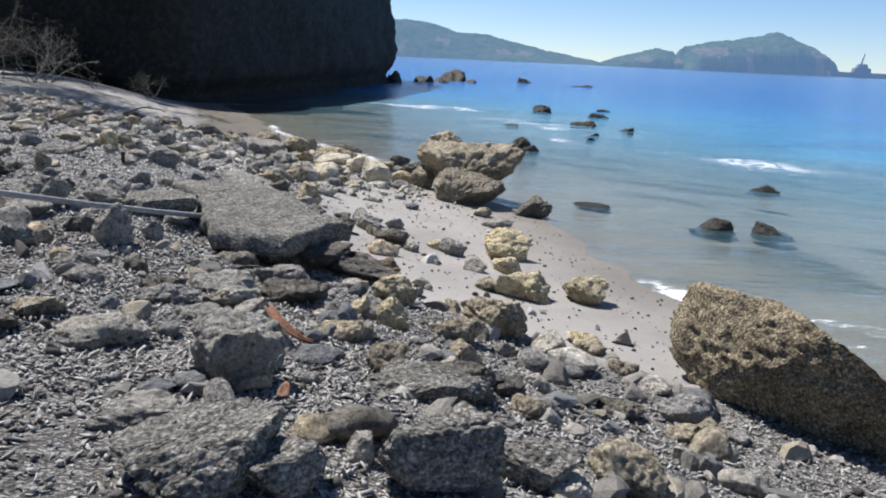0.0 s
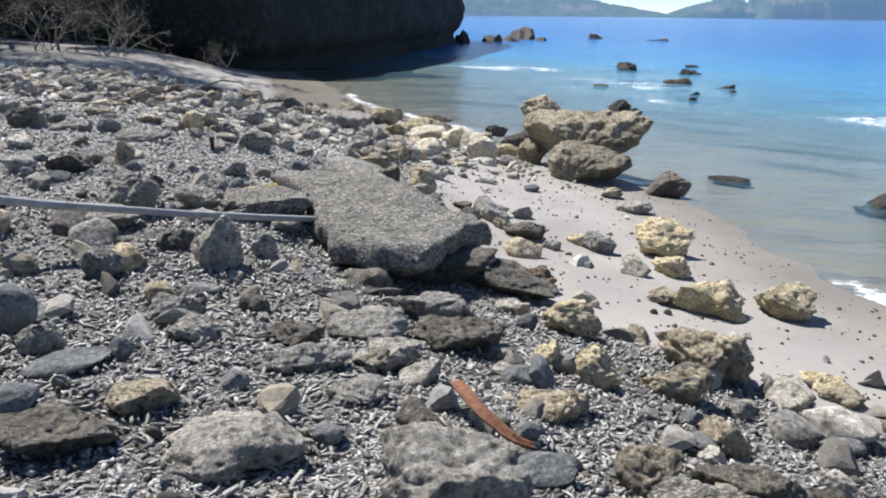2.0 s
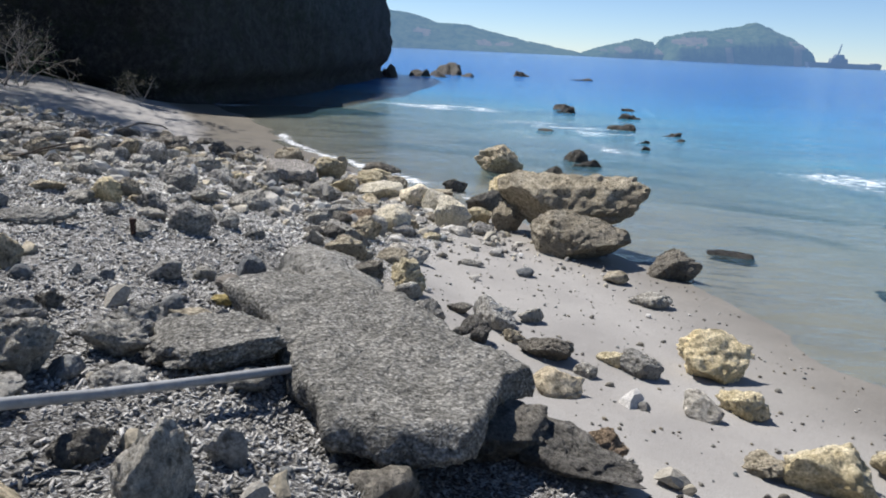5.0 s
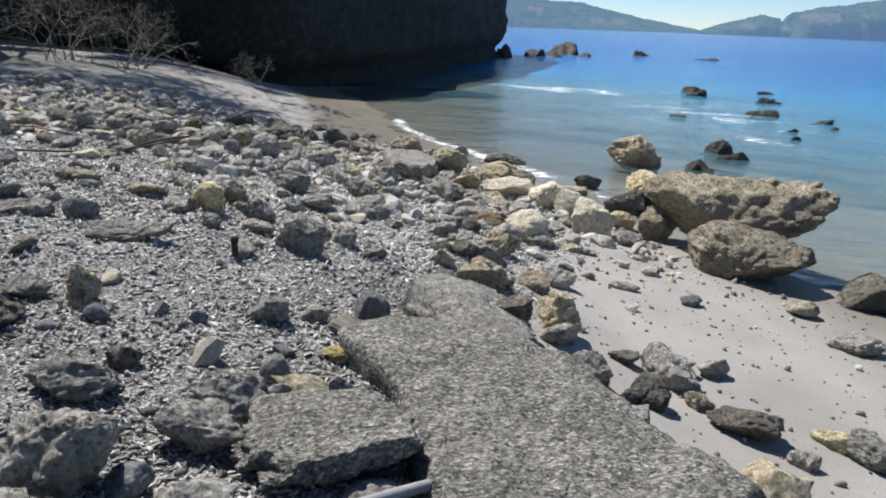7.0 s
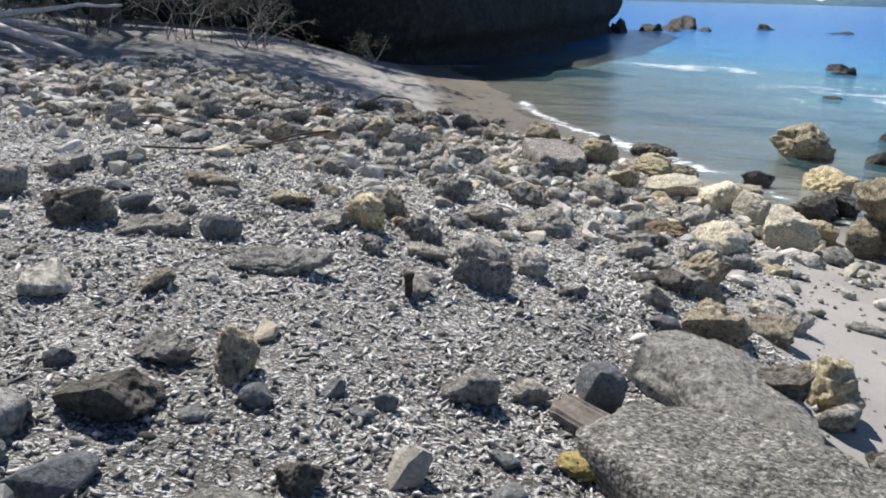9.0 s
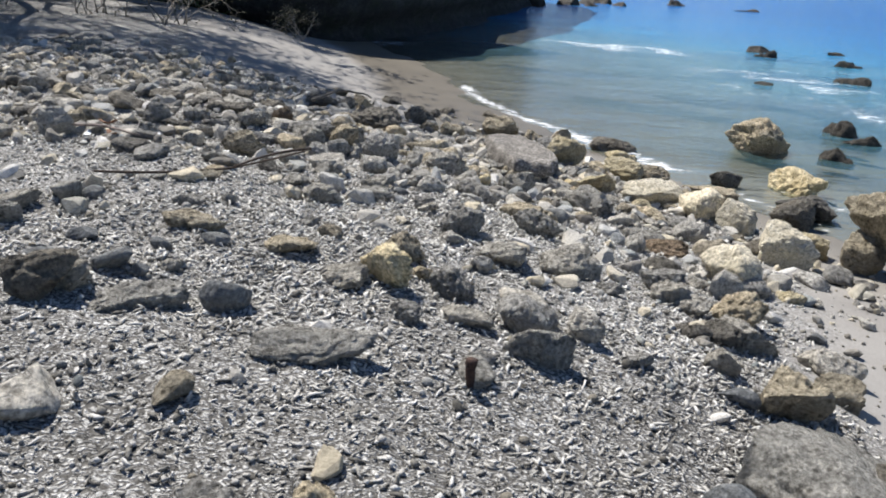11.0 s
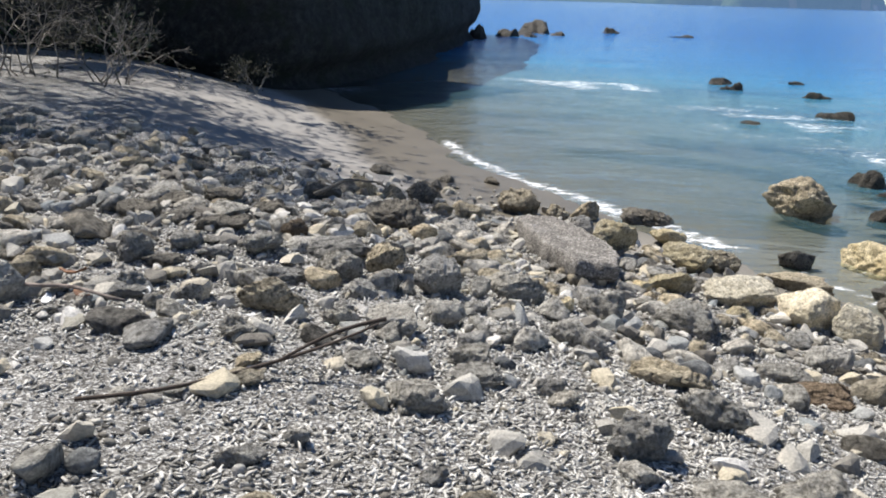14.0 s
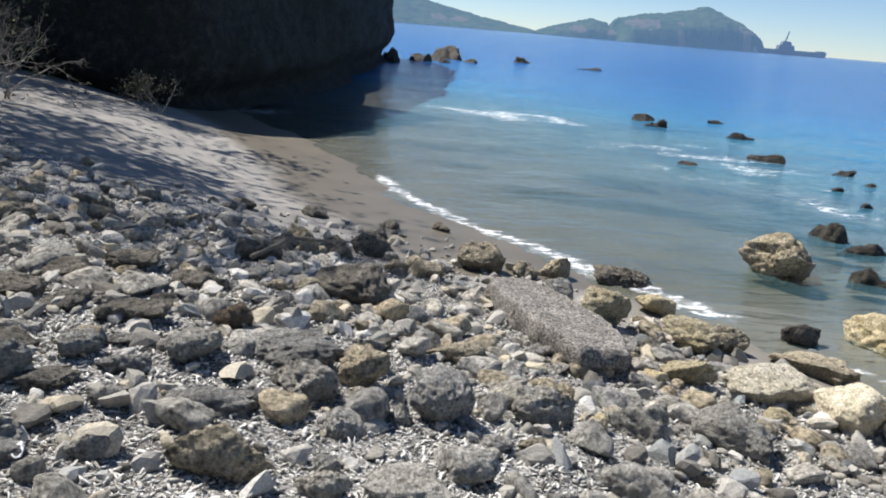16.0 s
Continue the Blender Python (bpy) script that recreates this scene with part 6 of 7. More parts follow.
def small_stuff(name, label, count, net, sizes, mat, chance, seed, lift, squash=(1, 0.8, 0.6), xr=(-9.5, 3.2), yr=(1.0, 17.0), smooth=True, tries=6):
    """Many little pieces in one mesh, each with its own turn and size."""
    r = np.random.default_rng(seed)
    x, y = r.uniform(*xr, count * tries), r.uniform(*yr, count * tries)
    keep = r.random(count * tries) < chance(x, y, inland(x, y))
    x, y = x[keep][:count], y[keep][:count]
    n = len(x)
    base, faces = net
    m = len(base)
    size = sizes[0] + (sizes[1] - sizes[0]) * r.random(n) ** 1.8
    a, b = r.uniform(0, 2 * math.pi, n), r.normal(0, 0.5, n)
    jitter = 1 + 0.25 * r.normal(size=(n, m, 1)).clip(-1, 1) if m < 20 else 1.0
    p = base[None] * (np.array(squash) * r.uniform(0.75, 1.25, (n, 3)))[:, None, :] * size[:, None, None] * jitter
    ca, sa, cb, sb = np.cos(a)[:, None], np.sin(a)[:, None], np.cos(b)[:, None], np.sin(b)[:, None]
    px, pz = p[..., 0] * cb - p[..., 2] * sb, p[..., 0] * sb + p[..., 2] * cb
    qx, qy = px * ca - p[..., 1] * sa, px * sa + p[..., 1] * ca
    z = ground_z(x, y)[:, None] + lift * size[:, None] + pz
    pts = np.stack([qx + x[:, None], qy + y[:, None], z], -1).reshape(-1, 3)
    fs = (np.asarray(faces)[None] + (np.arange(n) * m)[:, None, None]).reshape(-1, len(faces[0]))
    me = bpy.data.meshes.new(name)
    me.vertices.add(len(pts))
    me.vertices.foreach_set("co", pts.astype(np.float32).ravel())
    k = fs.shape[1]
    me.loops.add(fs.size)
    me.loops.foreach_set("vertex_index", fs.astype(np.int32).ravel())
    me.polygons.add(len(fs))
    me.polygons.foreach_set("loop_start", np.arange(0, fs.size, k, dtype=np.int32))
    me.polygons.foreach_set("use_smooth", np.full(len(fs), smooth))
    me.update(calc_edges=True)
    me.attributes.new("bleach", "FLOAT", "POINT").data.foreach_set("value", np.repeat(np.clip((y - 5) / 4.5, 0, 1), m).astype(np.float32))
    me.materials.append(mat)
    return tagged(new(name, me), label, name.replace("_", " "), kind="stuff")


def island_material(name, *stops, roughness=0.9):
    m, n, l, b = material(name)
    geo = n.new("ShaderNodeNewGeometry")
    co = n.new("ShaderNodeTexCoord").outputs["Object"]
    col = ramp(n, l, geo.outputs["Random Per Island"], *stops)
    f = tex(n, l, "ShaderNodeTexNoise", 75.0, co, 5, 0.75).outputs[0]
    col = mixed(n, l, 0.7, col, ramp(n, l, f, (0.35, (0.5, 0.49, 0.47)), (0.65, (1.2, 1.19, 1.17))), "MULTIPLY")
    pale = n.new("ShaderNodeAttribute")
    pale.attribute_name = "bleach"
    tone = ramp(n, l, pale.outputs["Fac"], (0.0, (0.66, 0.655, 0.65)), (1.0, (1.10, 1.09, 1.07)))
    col = mixed(n, l, 1.0, col, tone, "MULTIPLY")
    l.new(col, b.inputs["Base Color"])
    b.inputs["Roughness"].default_value = roughness
    b.inputs["Specular IOR Level"].default_value = 0.12
    bumped(n, l, b, f, 0.6, 0.012)
    return m


def finger_net():
    """A short bent stub of branching coral: three-sided, three rings, closed ends."""
    v, f = [], []
    for i, (u, r, bend) in enumerate(((-0.5, 0.14, 0.06), (0.05, 0.18, -0.06), (0.5, 0.12, 0.08))):
        for q in range(3):
            a = q * math.pi / 1.5 + 0.4
            v.append((u, bend + r * math.cos(a), r * math.sin(a)))
    for i in range(2):
        for q in range(3):
            a, b, c, d = i * 3 + q, i * 3 + (q + 1) % 3, i * 3 + 3 + (q + 1) % 3, i * 3 + 3 + q
            f += [(a, b, c), (a, c, d)]
    f += [(2, 1, 0), (6, 7, 8)]
    return np.array(v), f


CORAL_BITS = island_material("coral_fragments", (0.0, (0.15, 0.143, 0.128)), (0.22, (0.36, 0.35, 0.32)), (0.5, (0.58, 0.565, 0.53)), (0.8, (0.74, 0.725, 0.69)), (1.0, (0.82, 0.81, 0.78)))
PEBBLES = island_material("mixed_pebbles", (0.0, (0.09, 0.085, 0.075)), (0.35, (0.22, 0.21, 0.185)), (0.6, (0.30, 0.265, 0.20)), (0.8, (0.19, 0.21, 0.215)), (1.0, (0.48, 0.46, 0.42)))
small_stuff("coral_rubble", "loose rubble of broken white and grey finger coral", 78000, finger_net(), (0.020, 0.052), CORAL_BITS,
            lambda x, y, s: rubble_share(x, y, s) * (0.35 + 0.65 * (fbm(np.stack([x, y, 0 * x], 1) * 1.4, 41, 3) > -0.06)) * np.exp(-(np.clip(s - 7, 0, None) / 2.5) ** 2) * np.exp(-((x + 0.3 + 0.55 * (y - 3)) / 3.2) ** 2), 5, 0.10, (1, 1, 1), (-9, 2.6), (1.0, 15.5), True, 16)
def crag_net(seed, level):
    return fit_box(stone_shape(seed, level, facets=16, lump=0.55), 2, 1.7, 1.3), NETS[level][1]


SMALL_ROCKS = island_material("mixed_small_rocks", (0.0, (0.16, 0.148, 0.13)), (0.25, (0.36, 0.345, 0.31)), (0.5, (0.52, 0.50, 0.455)), (0.68, (0.55, 0.49, 0.37)), (0.8, (0.26, 0.28, 0.285)), (0.9, (0.60, 0.58, 0.54)), (1.0, (0.70, 0.68, 0.64)))
for q in range(4):
    small_stuff("small_rocks", "small grey and tan rocks packed between the larger ones", 620, crag_net(780 + q, 2), (0.022, 0.10), SMALL_ROCKS, stony, 60 + q, 0.25, (1, 0.9, 0.8), (-10.5, 3.0), (1.4, 17.4), False)
small_stuff("pebble_fill", "small rounded stones filling the gaps between rocks", 2600, crag_net(786, 2), (0.016, 0.045), SMALL_ROCKS, lambda x, y, s: stony(x, y, s) * (y > 8), 66, 0.35, (1, 0.9, 0.8), (-9.5, 1.0), (8.0, 17.0), True, 9)
small_stuff("coral_chips", "short broken chips of grey and white coral", 25000, (np.array([(1, 0, 0), (-1, 0.1, 0), (0, 1, 0.1), (0.1, -1, 0), (0, 0.1, 1), (0, 0, -1.0)]), [(0, 2, 4), (2, 1, 4), (1, 3, 4), (3, 0, 4), (2, 0, 5), (1, 2, 5), (3, 1, 5), (0, 3, 5)]), (0.006, 0.017), CORAL_BITS,
            lambda x, y, s: rubble_share(x, y, s) * np.exp(-(np.clip(s - 6.5, 0, None) / 2.0) ** 2), 12, 0.6, (1, 0.9, 0.8), (-8.5, 2.6), (1.0, 13.5))
small_stuff("pebbles", "small mixed pebbles among the coral rubble", 2600, NETS[2], (0.008, 0.03), PEBBLES,
            lambda x, y, s: np.clip(rubble_share(x, y, s) * 0.5 + 0.5 * stony(x, y, s) + 0.1 * (s > 0.2), 0, 1) * (y < 16.5), 6, 0.25)
small_stuff("sand_pebbles", "scattered dark specks of shell and pebble on the sand", 1500, NETS[2], (0.005, 0.016), PEBBLES,
            lambda x, y, s: (1 - rubble_share(x, y, s)) * (s > 0.1) * (s < 5) * (y < 13), 8, 0.3)


# ---- helpers for made and grown things ----
def part(name, data, parent, label=""):
    ob = new(name, data)
    ob.parent = parent
    if label:
        ob["label"] = label
    return ob


def tube_data(name, paths, mat, sides=7, knots=0.0, seed=1):
    """Tapered round lengths along paths of (x, y, z, radius)."""
    r = np.random.default_rng(seed)
    verts, faces = [], []
    for path in paths:
        path = np.asarray(path, float)
        pts, rad = path[:, :3], path[:, 3]
        tang = np.gradient(pts, axis=0)
        tang /= np.linalg.norm(tang, axis=1)[:, None] + 1e-9
        ref = np.array([0.12, 0.2, 1.0]) if abs(tang[0][2]) < 0.9 else np.array([1.0, 0.1, 0])
        first = len(verts)
        for c, t, q in zip(pts, tang, rad):
            a = np.cross(t, ref)
            a /= np.linalg.norm(a) + 1e-9
            b = np.cross(t, a)
            for k in range(sides):
                w = 2 * math.pi * k / sides
                q2 = q * (1 + knots * r.normal())
                verts.append(c + q2 * (math.cos(w) * a + math.sin(w) * b))
        n = len(pts)
        for i in range(n - 1):
            for k in range(sides):
                faces.append((first + i * sides + k, first + i * sides + (k + 1) % sides, first + (i + 1) * sides + (k + 1) % sides, first + (i + 1) * sides + k))
        faces.append(tuple(first + k for k in reversed(range(sides))))
        faces.append(tuple(first + (n - 1) * sides + k for k in range(sides)))
    return mesh_of(name, np.array(verts), faces, mat)


def curved(a, b, r0, r1, sag=(0, 0, 0), steps=9, wob=0.0, seed=0):
    u = np.linspace(0, 1, steps)[:, None]
    p = np.array(a) * (1 - u) + np.array(b) * u + np.array(sag) * np.sin(u * math.pi)
    if wob:
        rr = np.random.default_rng(seed)
        p[1:-1] += rr.normal(0, wob, (steps - 2, 3))
    return np.hstack([p, r0 + (r1 - r0) * u])


def branching(base, way, length, radius, depth, r, out, spread_by=0.55):
    """A twig that forks and forks again; its lengths are gathered in out."""
    tip = base + way * length
    mid = (base + tip) / 2 + r.normal(0, 0.06 * length, 3)
    out.append(np.array([[*base, radius], [*mid, radius * 0.8], [*tip, radius * 0.62]]))
    if depth:
        for k in range(r.integers(2, 4)):
            d = way + r.normal(0, spread_by, 3)
            branching(tip, d / np.linalg.norm(d), length * r.uniform(0.6, 0.85), radius * 0.6, depth - 1, r, out, spread_by)


def leaf_data(name, centres, count, reach, size, mat, seed):
    """Leaves as small bent blades round the given places."""
    r = np.random.default_rng(seed)
    c = centres[r.integers(0, len(centres), count)] + r.normal(0, reach, (count, 3)) * np.array([1, 1, 0.7])
    d = r.normal(size=(count, 3))
    d /= np.linalg.norm(d, axis=1)[:, None]
    e = np.cross(d, r.normal(size=(count, 3)))
    e /= np.linalg.norm(e, axis=1)[:, None]
    s = size * r.uniform(0.6, 1.3, count)[:, None]
    nrm = np.cross(d, e) * s * 0.12
    v = np.stack([c - d * s * 0.5, c + e * s * 0.25 + nrm, c + d * s * 0.5, c - e * s * 0.25 + nrm], 1).reshape(-1, 3)
    i = np.arange(count)[:, None] * 4
    return mesh_of(name, v, np.hstack([i, i + 1, i + 2, i + 3]), mat, False)


BARK = plain("grey_bark", (0.16, 0.14, 0.115), 0.9, 30, 0.4, 0.6)
BLEACHED = plain("bleached_driftwood", (0.55, 0.50, 0.44), 0.85, 24, 0.3, 0.5)
LEAF = plain("dark_green_leaf", (0.045, 0.07, 0.022), 0.55, 8, 0.4, 0.1)
DRY_LEAF = plain("dull_dry_leaf", (0.10, 0.09, 0.05), 0.8, 8, 0.4, 0.1)
DRY_TWIG = plain("pale_dry_twig", (0.34, 0.30, 0.25), 0.9, 20, 0.3, 0.3)
RUST = plain("rusty_iron", (0.055, 0.028, 0.018), 0.85, 60, 0.5, 0.7)
STALK = plain("dark_dry_stalk", (0.07, 0.05, 0.035), 0.85, 30, 0.4, 0.5)
PVC = plain("grey_plastic_pipe", (0.30, 0.34, 0.40), 0.38, 14, 0.12, 0.05)
RUBBER = plain("black_rubber", (0.02, 0.02, 0.02), 0.7, 50, 0.2, 0.1)
POLE = plain("weathered_grey_pole", (0.27, 0.27, 0.265), 0.7, 18, 0.25, 0.2)
MOSS = plain("yellow_moss", (0.28, 0.22, 0.08), 0.95, 70, 0.5, 0.9)
WHITE = plain("white_shell", (0.80, 0.79, 0.76), 0.6, 40, 0.1, 0.2)
BLUE = plain("faded_blue_plastic", (0.10, 0.19, 0.23), 0.6, 30, 0.25, 0.1)
RUSSET = plain("russet_dead_leaf", (0.17, 0.085, 0.045), 0.85, 40, 0.4, 0.3)
# ship paint glows blue too, standing in for the haze before it
STEEL = hill_material("ship_paint_haze_glow", (0.10, 0.11, 0.12), (0.14, 0.15, 0.16), (0.24, 0.40, 0.66), 0.34)
REDWOOD = plain("reddish_worn_timber", (0.15, 0.105, 0.08), 0.9, 26, 0.75, 1.0)
LOGWOOD = plain("pinkish_worn_timber", (0.25, 0.20, 0.165), 0.9, 11, 0.6, 0.9)


# ---- things the sea has left ----
def thing(name, label, category, x=0.0, y=0.0, z=0.0, group=""):
    ob = new(name)
    ob.matrix_world = pose(x, y, z)
    return tagged(ob, label, category, group)


def ring_data(name, profile, mat, sides=36):
    """A turned shape about the x axis from (x, radius) pairs."""
    verts, faces = [], []
    for px, pr in profile:
        for k in range(sides):
            a = 2 * math.pi * k / sides
            verts.append((px, pr * math.cos(a), pr * math.sin(a)))
    for i in range(len(profile) - 1):
        for k in range(sides):
            faces.append((i * sides + k, (i + 1) * sides + k, (i + 1) * sides + (k + 1) % sides, i * sides + (k + 1) % sides))
    return mesh_of(name, np.array(verts), faces, mat)


px, py = -2.35, 3.14
flanged = thing("drain_pipe", "grey plastic pipe with a bolted flange lying on the rubble", "pipe", px, py, 0.92)
flanged.rotation_euler = (0, radians(-2), radians(12))
part("pipe_body", ring_data("pipe_body", [(-1.6, 0.077), (-1.6, 0.084), (-0.09, 0.084), (-0.085, 0.092), (0, 0.092)], PVC), flanged)
part("flange", ring_data("flange", [(-0.012, 0.084), (-0.012, 0.122), (-0.006, 0.127), (0.030, 0.127), (0.034, 0.122), (0.034, 0.084)], PVC), flanged)
part("gasket", ring_data("gasket", [(0.035, 0.08), (0.035, 0.120), (0.047, 0.120), (0.047, 0.08)], RUBBER), flanged, "black rubber ring between two flanges")
part("flange", ring_data("flange", [(0.048, 0.080), (0.048, 0.124), (0.076, 0.127), (0.082, 0.120), (0.084, 0.094)], PVC), flanged)
part("pipe_end", ring_data("pipe_end", [(0.082, 0.090), (0.175, 0.088), (0.178, 0.085), (0.178, 0.076), (0.02, 0.074)], PVC), flanged)
for k in range(8):
    a = 2 * math.pi * (k + 0.5) / 8
    rib = bmesh.new()
    bmesh.ops.create_cube(rib, size=1.0)
    for v in rib.verts:
        v.co = Vector((0.082 + (v.co.x + 0.5) * 0.055, v.co.y * 0.008, 0.086 + (v.co.z + 0.5) * (0.032 if v.co.x < 0 else 0.004)))
    rib.transform(Matrix.Rotation(a, 4, "X"))
    me = bpy.data.meshes.new("rib")
    rib.to_mesh(me), rib.free()
    me.materials.append(PVC)
    part("rib", me, flanged)

tagged(new("long_pole", tube_data("long_pole", [curved((-1.74, 6.30, 0.615), (-3.62, 3.66, 1.415), 0.019, 0.022, (0, 0, -0.03), 14, 0.003, 3)], POLE, 10, 0.02)),
       "long weathered grey pole with one end tucked under the slab", "pole")

def flat_timber():
    v = NETS[5][0].copy()
    p = np.sign(v) * np.abs(v) ** 0.45 * np.array([0.24, 0.15, 0.045])
    p += v * (0.09 * fbm(p * np.array([7, 9, 9]), 811, 3))[:, None]
    ob = new("driftwood_slab", mesh_of("driftwood_slab", p, NETS[5][1], REDWOOD))
    ob.matrix_world = pose(-1.60, 2.12, gz(-1.60, 2.12) + 0.03, 4, -3, 12)
    return tagged(ob, "flat pinkish-brown slab of worn driftwood on the rubble", "driftwood")


flat_timber()

def curled_strip(name, path, width, mat, label, category):
    """A thin strip bent along a path, with its edges turned up."""
    p = np.asarray(path, float)
    u = np.linspace(0, len(p) - 1, 30)
    c = np.stack([np.interp(u, np.arange(len(p)), p[:, q]) for q in range(3)], 1)
    k = np.ones(5) / 5
    c = np.stack([np.convolve(np.pad(c[:, q], 2, "edge"), k, "valid") for q in range(3)], 1)
    t = np.gradient(c, axis=0)
    side = np.stack([-t[:, 1], t[:, 0], 0 * u], 1)
    side /= np.linalg.norm(side, axis=1)[:, None]
    across = np.linspace(-1, 1, 7)
    rows = []
    for lift in (0.004, -0.004):
        for a in across:
            w = width * (0.55 + 0.45 * np.sin(np.linspace(0.3, 2.9, 30))) * a
            rows.append(c + side * w[:, None] + np.array([0, 0, 1]) * (lift + 0.5 * width * a * a + 0.012 * fbm(c * 30 + a, 91, 2))[:, None])
    v = np.concatenate(rows)
    f = []
    for q in range(6):
        for i in range(29):
            f += [(q * 30 + i, q * 30 + i + 1, q * 30 + i + 31, q * 30 + i + 30), (210 + q * 30 + i, 210 + q * 30 + i + 30, 210 + q * 30 + i + 31, 210 + q * 30 + i + 1)]
    for i in range(29):
        f += [(i, 210 + i, 211 + i, i + 1), (180 + i, 181 + i, 391 + i, 390 + i)]
    return tagged(new(name, mesh_of(name, v, f, mat)), label, category)


RUST_SCALE = plain("flaking_rust", (0.16, 0.07, 0.035), 0.9, 45, 0.6, 0.8)
curled_strip("rusty_strip", [(-0.90, 3.70, 0.76), (-0.86, 3.56, 0.80), (-0.80, 3.45, 0.79), (-0.70, 3.38, 0.74), (-0.62, 3.40, 0.70)], 0.024, RUST_SCALE, "curled strip of rusty orange iron between two rocks", "scrap iron")


def worn_board(x, y, length, width, turn, tilt, seed, label):
    v = NETS[5][0].copy()
    p = np.sign(v) * np.abs(v) ** 0.4 * np.array([length / 2, width / 2, 0.022])
    p[:, 2] += 0.006 * np.sin(p[:, 1] * 260 + 3 * fbm(p * np.array([4, 1, 1]), seed, 2))
    p += v * (0.03 * fbm(p * np.array([6, 14, 14]), seed + 1, 3))[:, None]
    ob = new("driftwood_board", mesh_of("driftwood_board", p, NETS[5][1], BARK))
    ob.matrix_world = pose(x, y, gz(x, y) + 0.035, tilt, 6, turn)
    return tagged(ob, label, "driftwood")


worn_board(-2.46, 7.17, 0.30, 0.14, -32, 8, 815, "short worn board with deep brown grain beside the slab")

stick = thing("dry_stalk", "long thin dark stalk lying across the rubble", "stick")
part("stalk", tube_data("stalk", [np.vstack([curved((-5.76, 9.47, 1.0), (-5.15, 9.92, 0.955), 0.009, 0.009, (0.02, -0.05, 0), 8), curved((-5.12, 9.94, 0.957), (-4.69, 10.19, 1.05), 0.009, 0.006, (0, -0.03, 0), 6)])], STALK, 6), stick)
part("stalk", tube_data("stalk", [curved((-5.10, 9.93, 0.965), (-4.66, 10.23, 1.06), 0.007, 0.011, (0, 0.03, 0.02), 8)], STALK, 6), stick)

stake = thing("iron_stake", "short rusty iron stake driven into the rubble", "stake", -3.33, 7.85, gz(-3.33, 7.85) - 0.03)
part("shaft", tube_data("shaft", [curved((0, 0, -0.05), (0.012, 0.0, 0.13), 0.017, 0.019, (0.004, 0, 0), 7, 0.001, 5)], RUST, 8, 0.06), stake)
part("cap", tube_data("cap", [curved((0.012, 0, 0.12), (0.014, 0, 0.145), 0.024, 0.022, (0, 0, 0), 4)], RUST, 8, 0.05), stake)


def clump(x, y, r, h, mat, seed, name, label, category):
    v = fit_box(stone_shape(seed, 4, 4, 0.4, 0.15), r * 2, r * 1.6, h)
    ob = new(name, mesh_of(name, v, NETS[4][1], mat))
    ob.matrix_world = pose(x, y, gz(x, y) + h * 0.25)
    return tagged(ob, label, category)


clump(-2.46, 6.92, 0.095, 0.07, MOSS, 821, "moss_tuft", "tuft of yellow moss at the edge of the slab", "moss")


def scrap(name, x, y, size, mat, seed, label, category, lift=0.02):
    """A curled thin piece: a leaf, a shell shard or a bit of plastic."""
    r = np.random.default_rng(seed)
    g = np.linspace(-1, 1, 7)
    gx, gy = (q.ravel() for q in np.meshgrid(g, g))
    w = np.sqrt(np.clip(1 - gx ** 2 * 0.9, 0.05, 1))
    top = np.stack([gx * size, gy * w * size * 0.42, size * (0.35 * gx ** 2 + 0.5 * (gy * w * 0.42) ** 2 + 0.05 * r.normal(size=49))], 1)
    low = top - np.array([0, 0, 0.004])
    f = []
    for i in range(6):
        for j in range(6):
            k = i * 7 + j
            f += [(k, k + 1, k + 8, k + 7), (49 + k, 49 + k + 7, 49 + k + 8, 49 + k + 1)]
    rim = [j for j in range(7)] + [i * 7 + 6 for i in range(1, 7)] + [42 + j for j in range(5, -1, -1)] + [i * 7 for i in range(5, 0, -1)]
    f += [(a, a + 49, b + 49, b) for a, b in zip(rim, rim[1:] + rim[:1])]
    ob = new(name, mesh_of(name, np.vstack([top, low]), f, mat))
    ob.matrix_world = pose(x, y, gz(x, y) + lift, r.uniform(-15, 15), r.uniform(-15, 15), r.uniform(0, 360))
    return tagged(ob, label, category)


SPRINKLE = [("dead_leaf", -0.62, 2.75, 0.05, RUSSET, "small orange dead leaf on the stones", "leaf"),
            ("dead_leaf", -6.3, 10.6, 0.06, RUSSET, "brown dead leaf among the rubble", "leaf"), ("shell_shard", -6.44, 10.51, 0.055, WHITE, "white shard of shell standing in the rubble", "shell"),
            ("shell_shard", -6.02, 10.75, 0.04, WHITE, "small white shell fragment on the rubble", "shell"), ("plastic_scrap", -3.35, 9.35, 0.035, BLUE, "small pale blue scrap of plastic beside a rock", "litter"),
            ("shell_shard", -5.4, 10.55, 0.028, WHITE, "white shell fragment on the rubble", "shell"), ("dead_leaf", -6.5, 10.9, 0.08, RUSSET, "strip of dry orange husk on the rubble", "leaf")]
for k, (nm, sx, sy, size, mat, label, cat) in enumerate(SPRINKLE):
    scrap(nm, sx, sy, size, mat, 830 + k, label, cat, 0.05)
twig = tagged(new("driftwood_stick", tube_data("driftwood_stick", [curved((-6.7, 10.6, 1.0), (-6.0, 10.45, 1.0), 0.012, 0.008, (0, 0.03, 0.02), 8, 0.006, 7)], LOGWOOD, 7, 0.05)), "short reddish stick of driftwood on the rubble", "stick")
twig2 = tagged(new("driftwood_stick", tube_data("driftwood_stick", [curved((-5.7, 13.6, 0.78), (-5.1, 13.9, 0.80), 0.018, 0.008, (0, 0.06, 0.08), 8, 0.01, 8)], BARK, 7, 0.06)), "crooked grey stick propped on a stone", "stick")

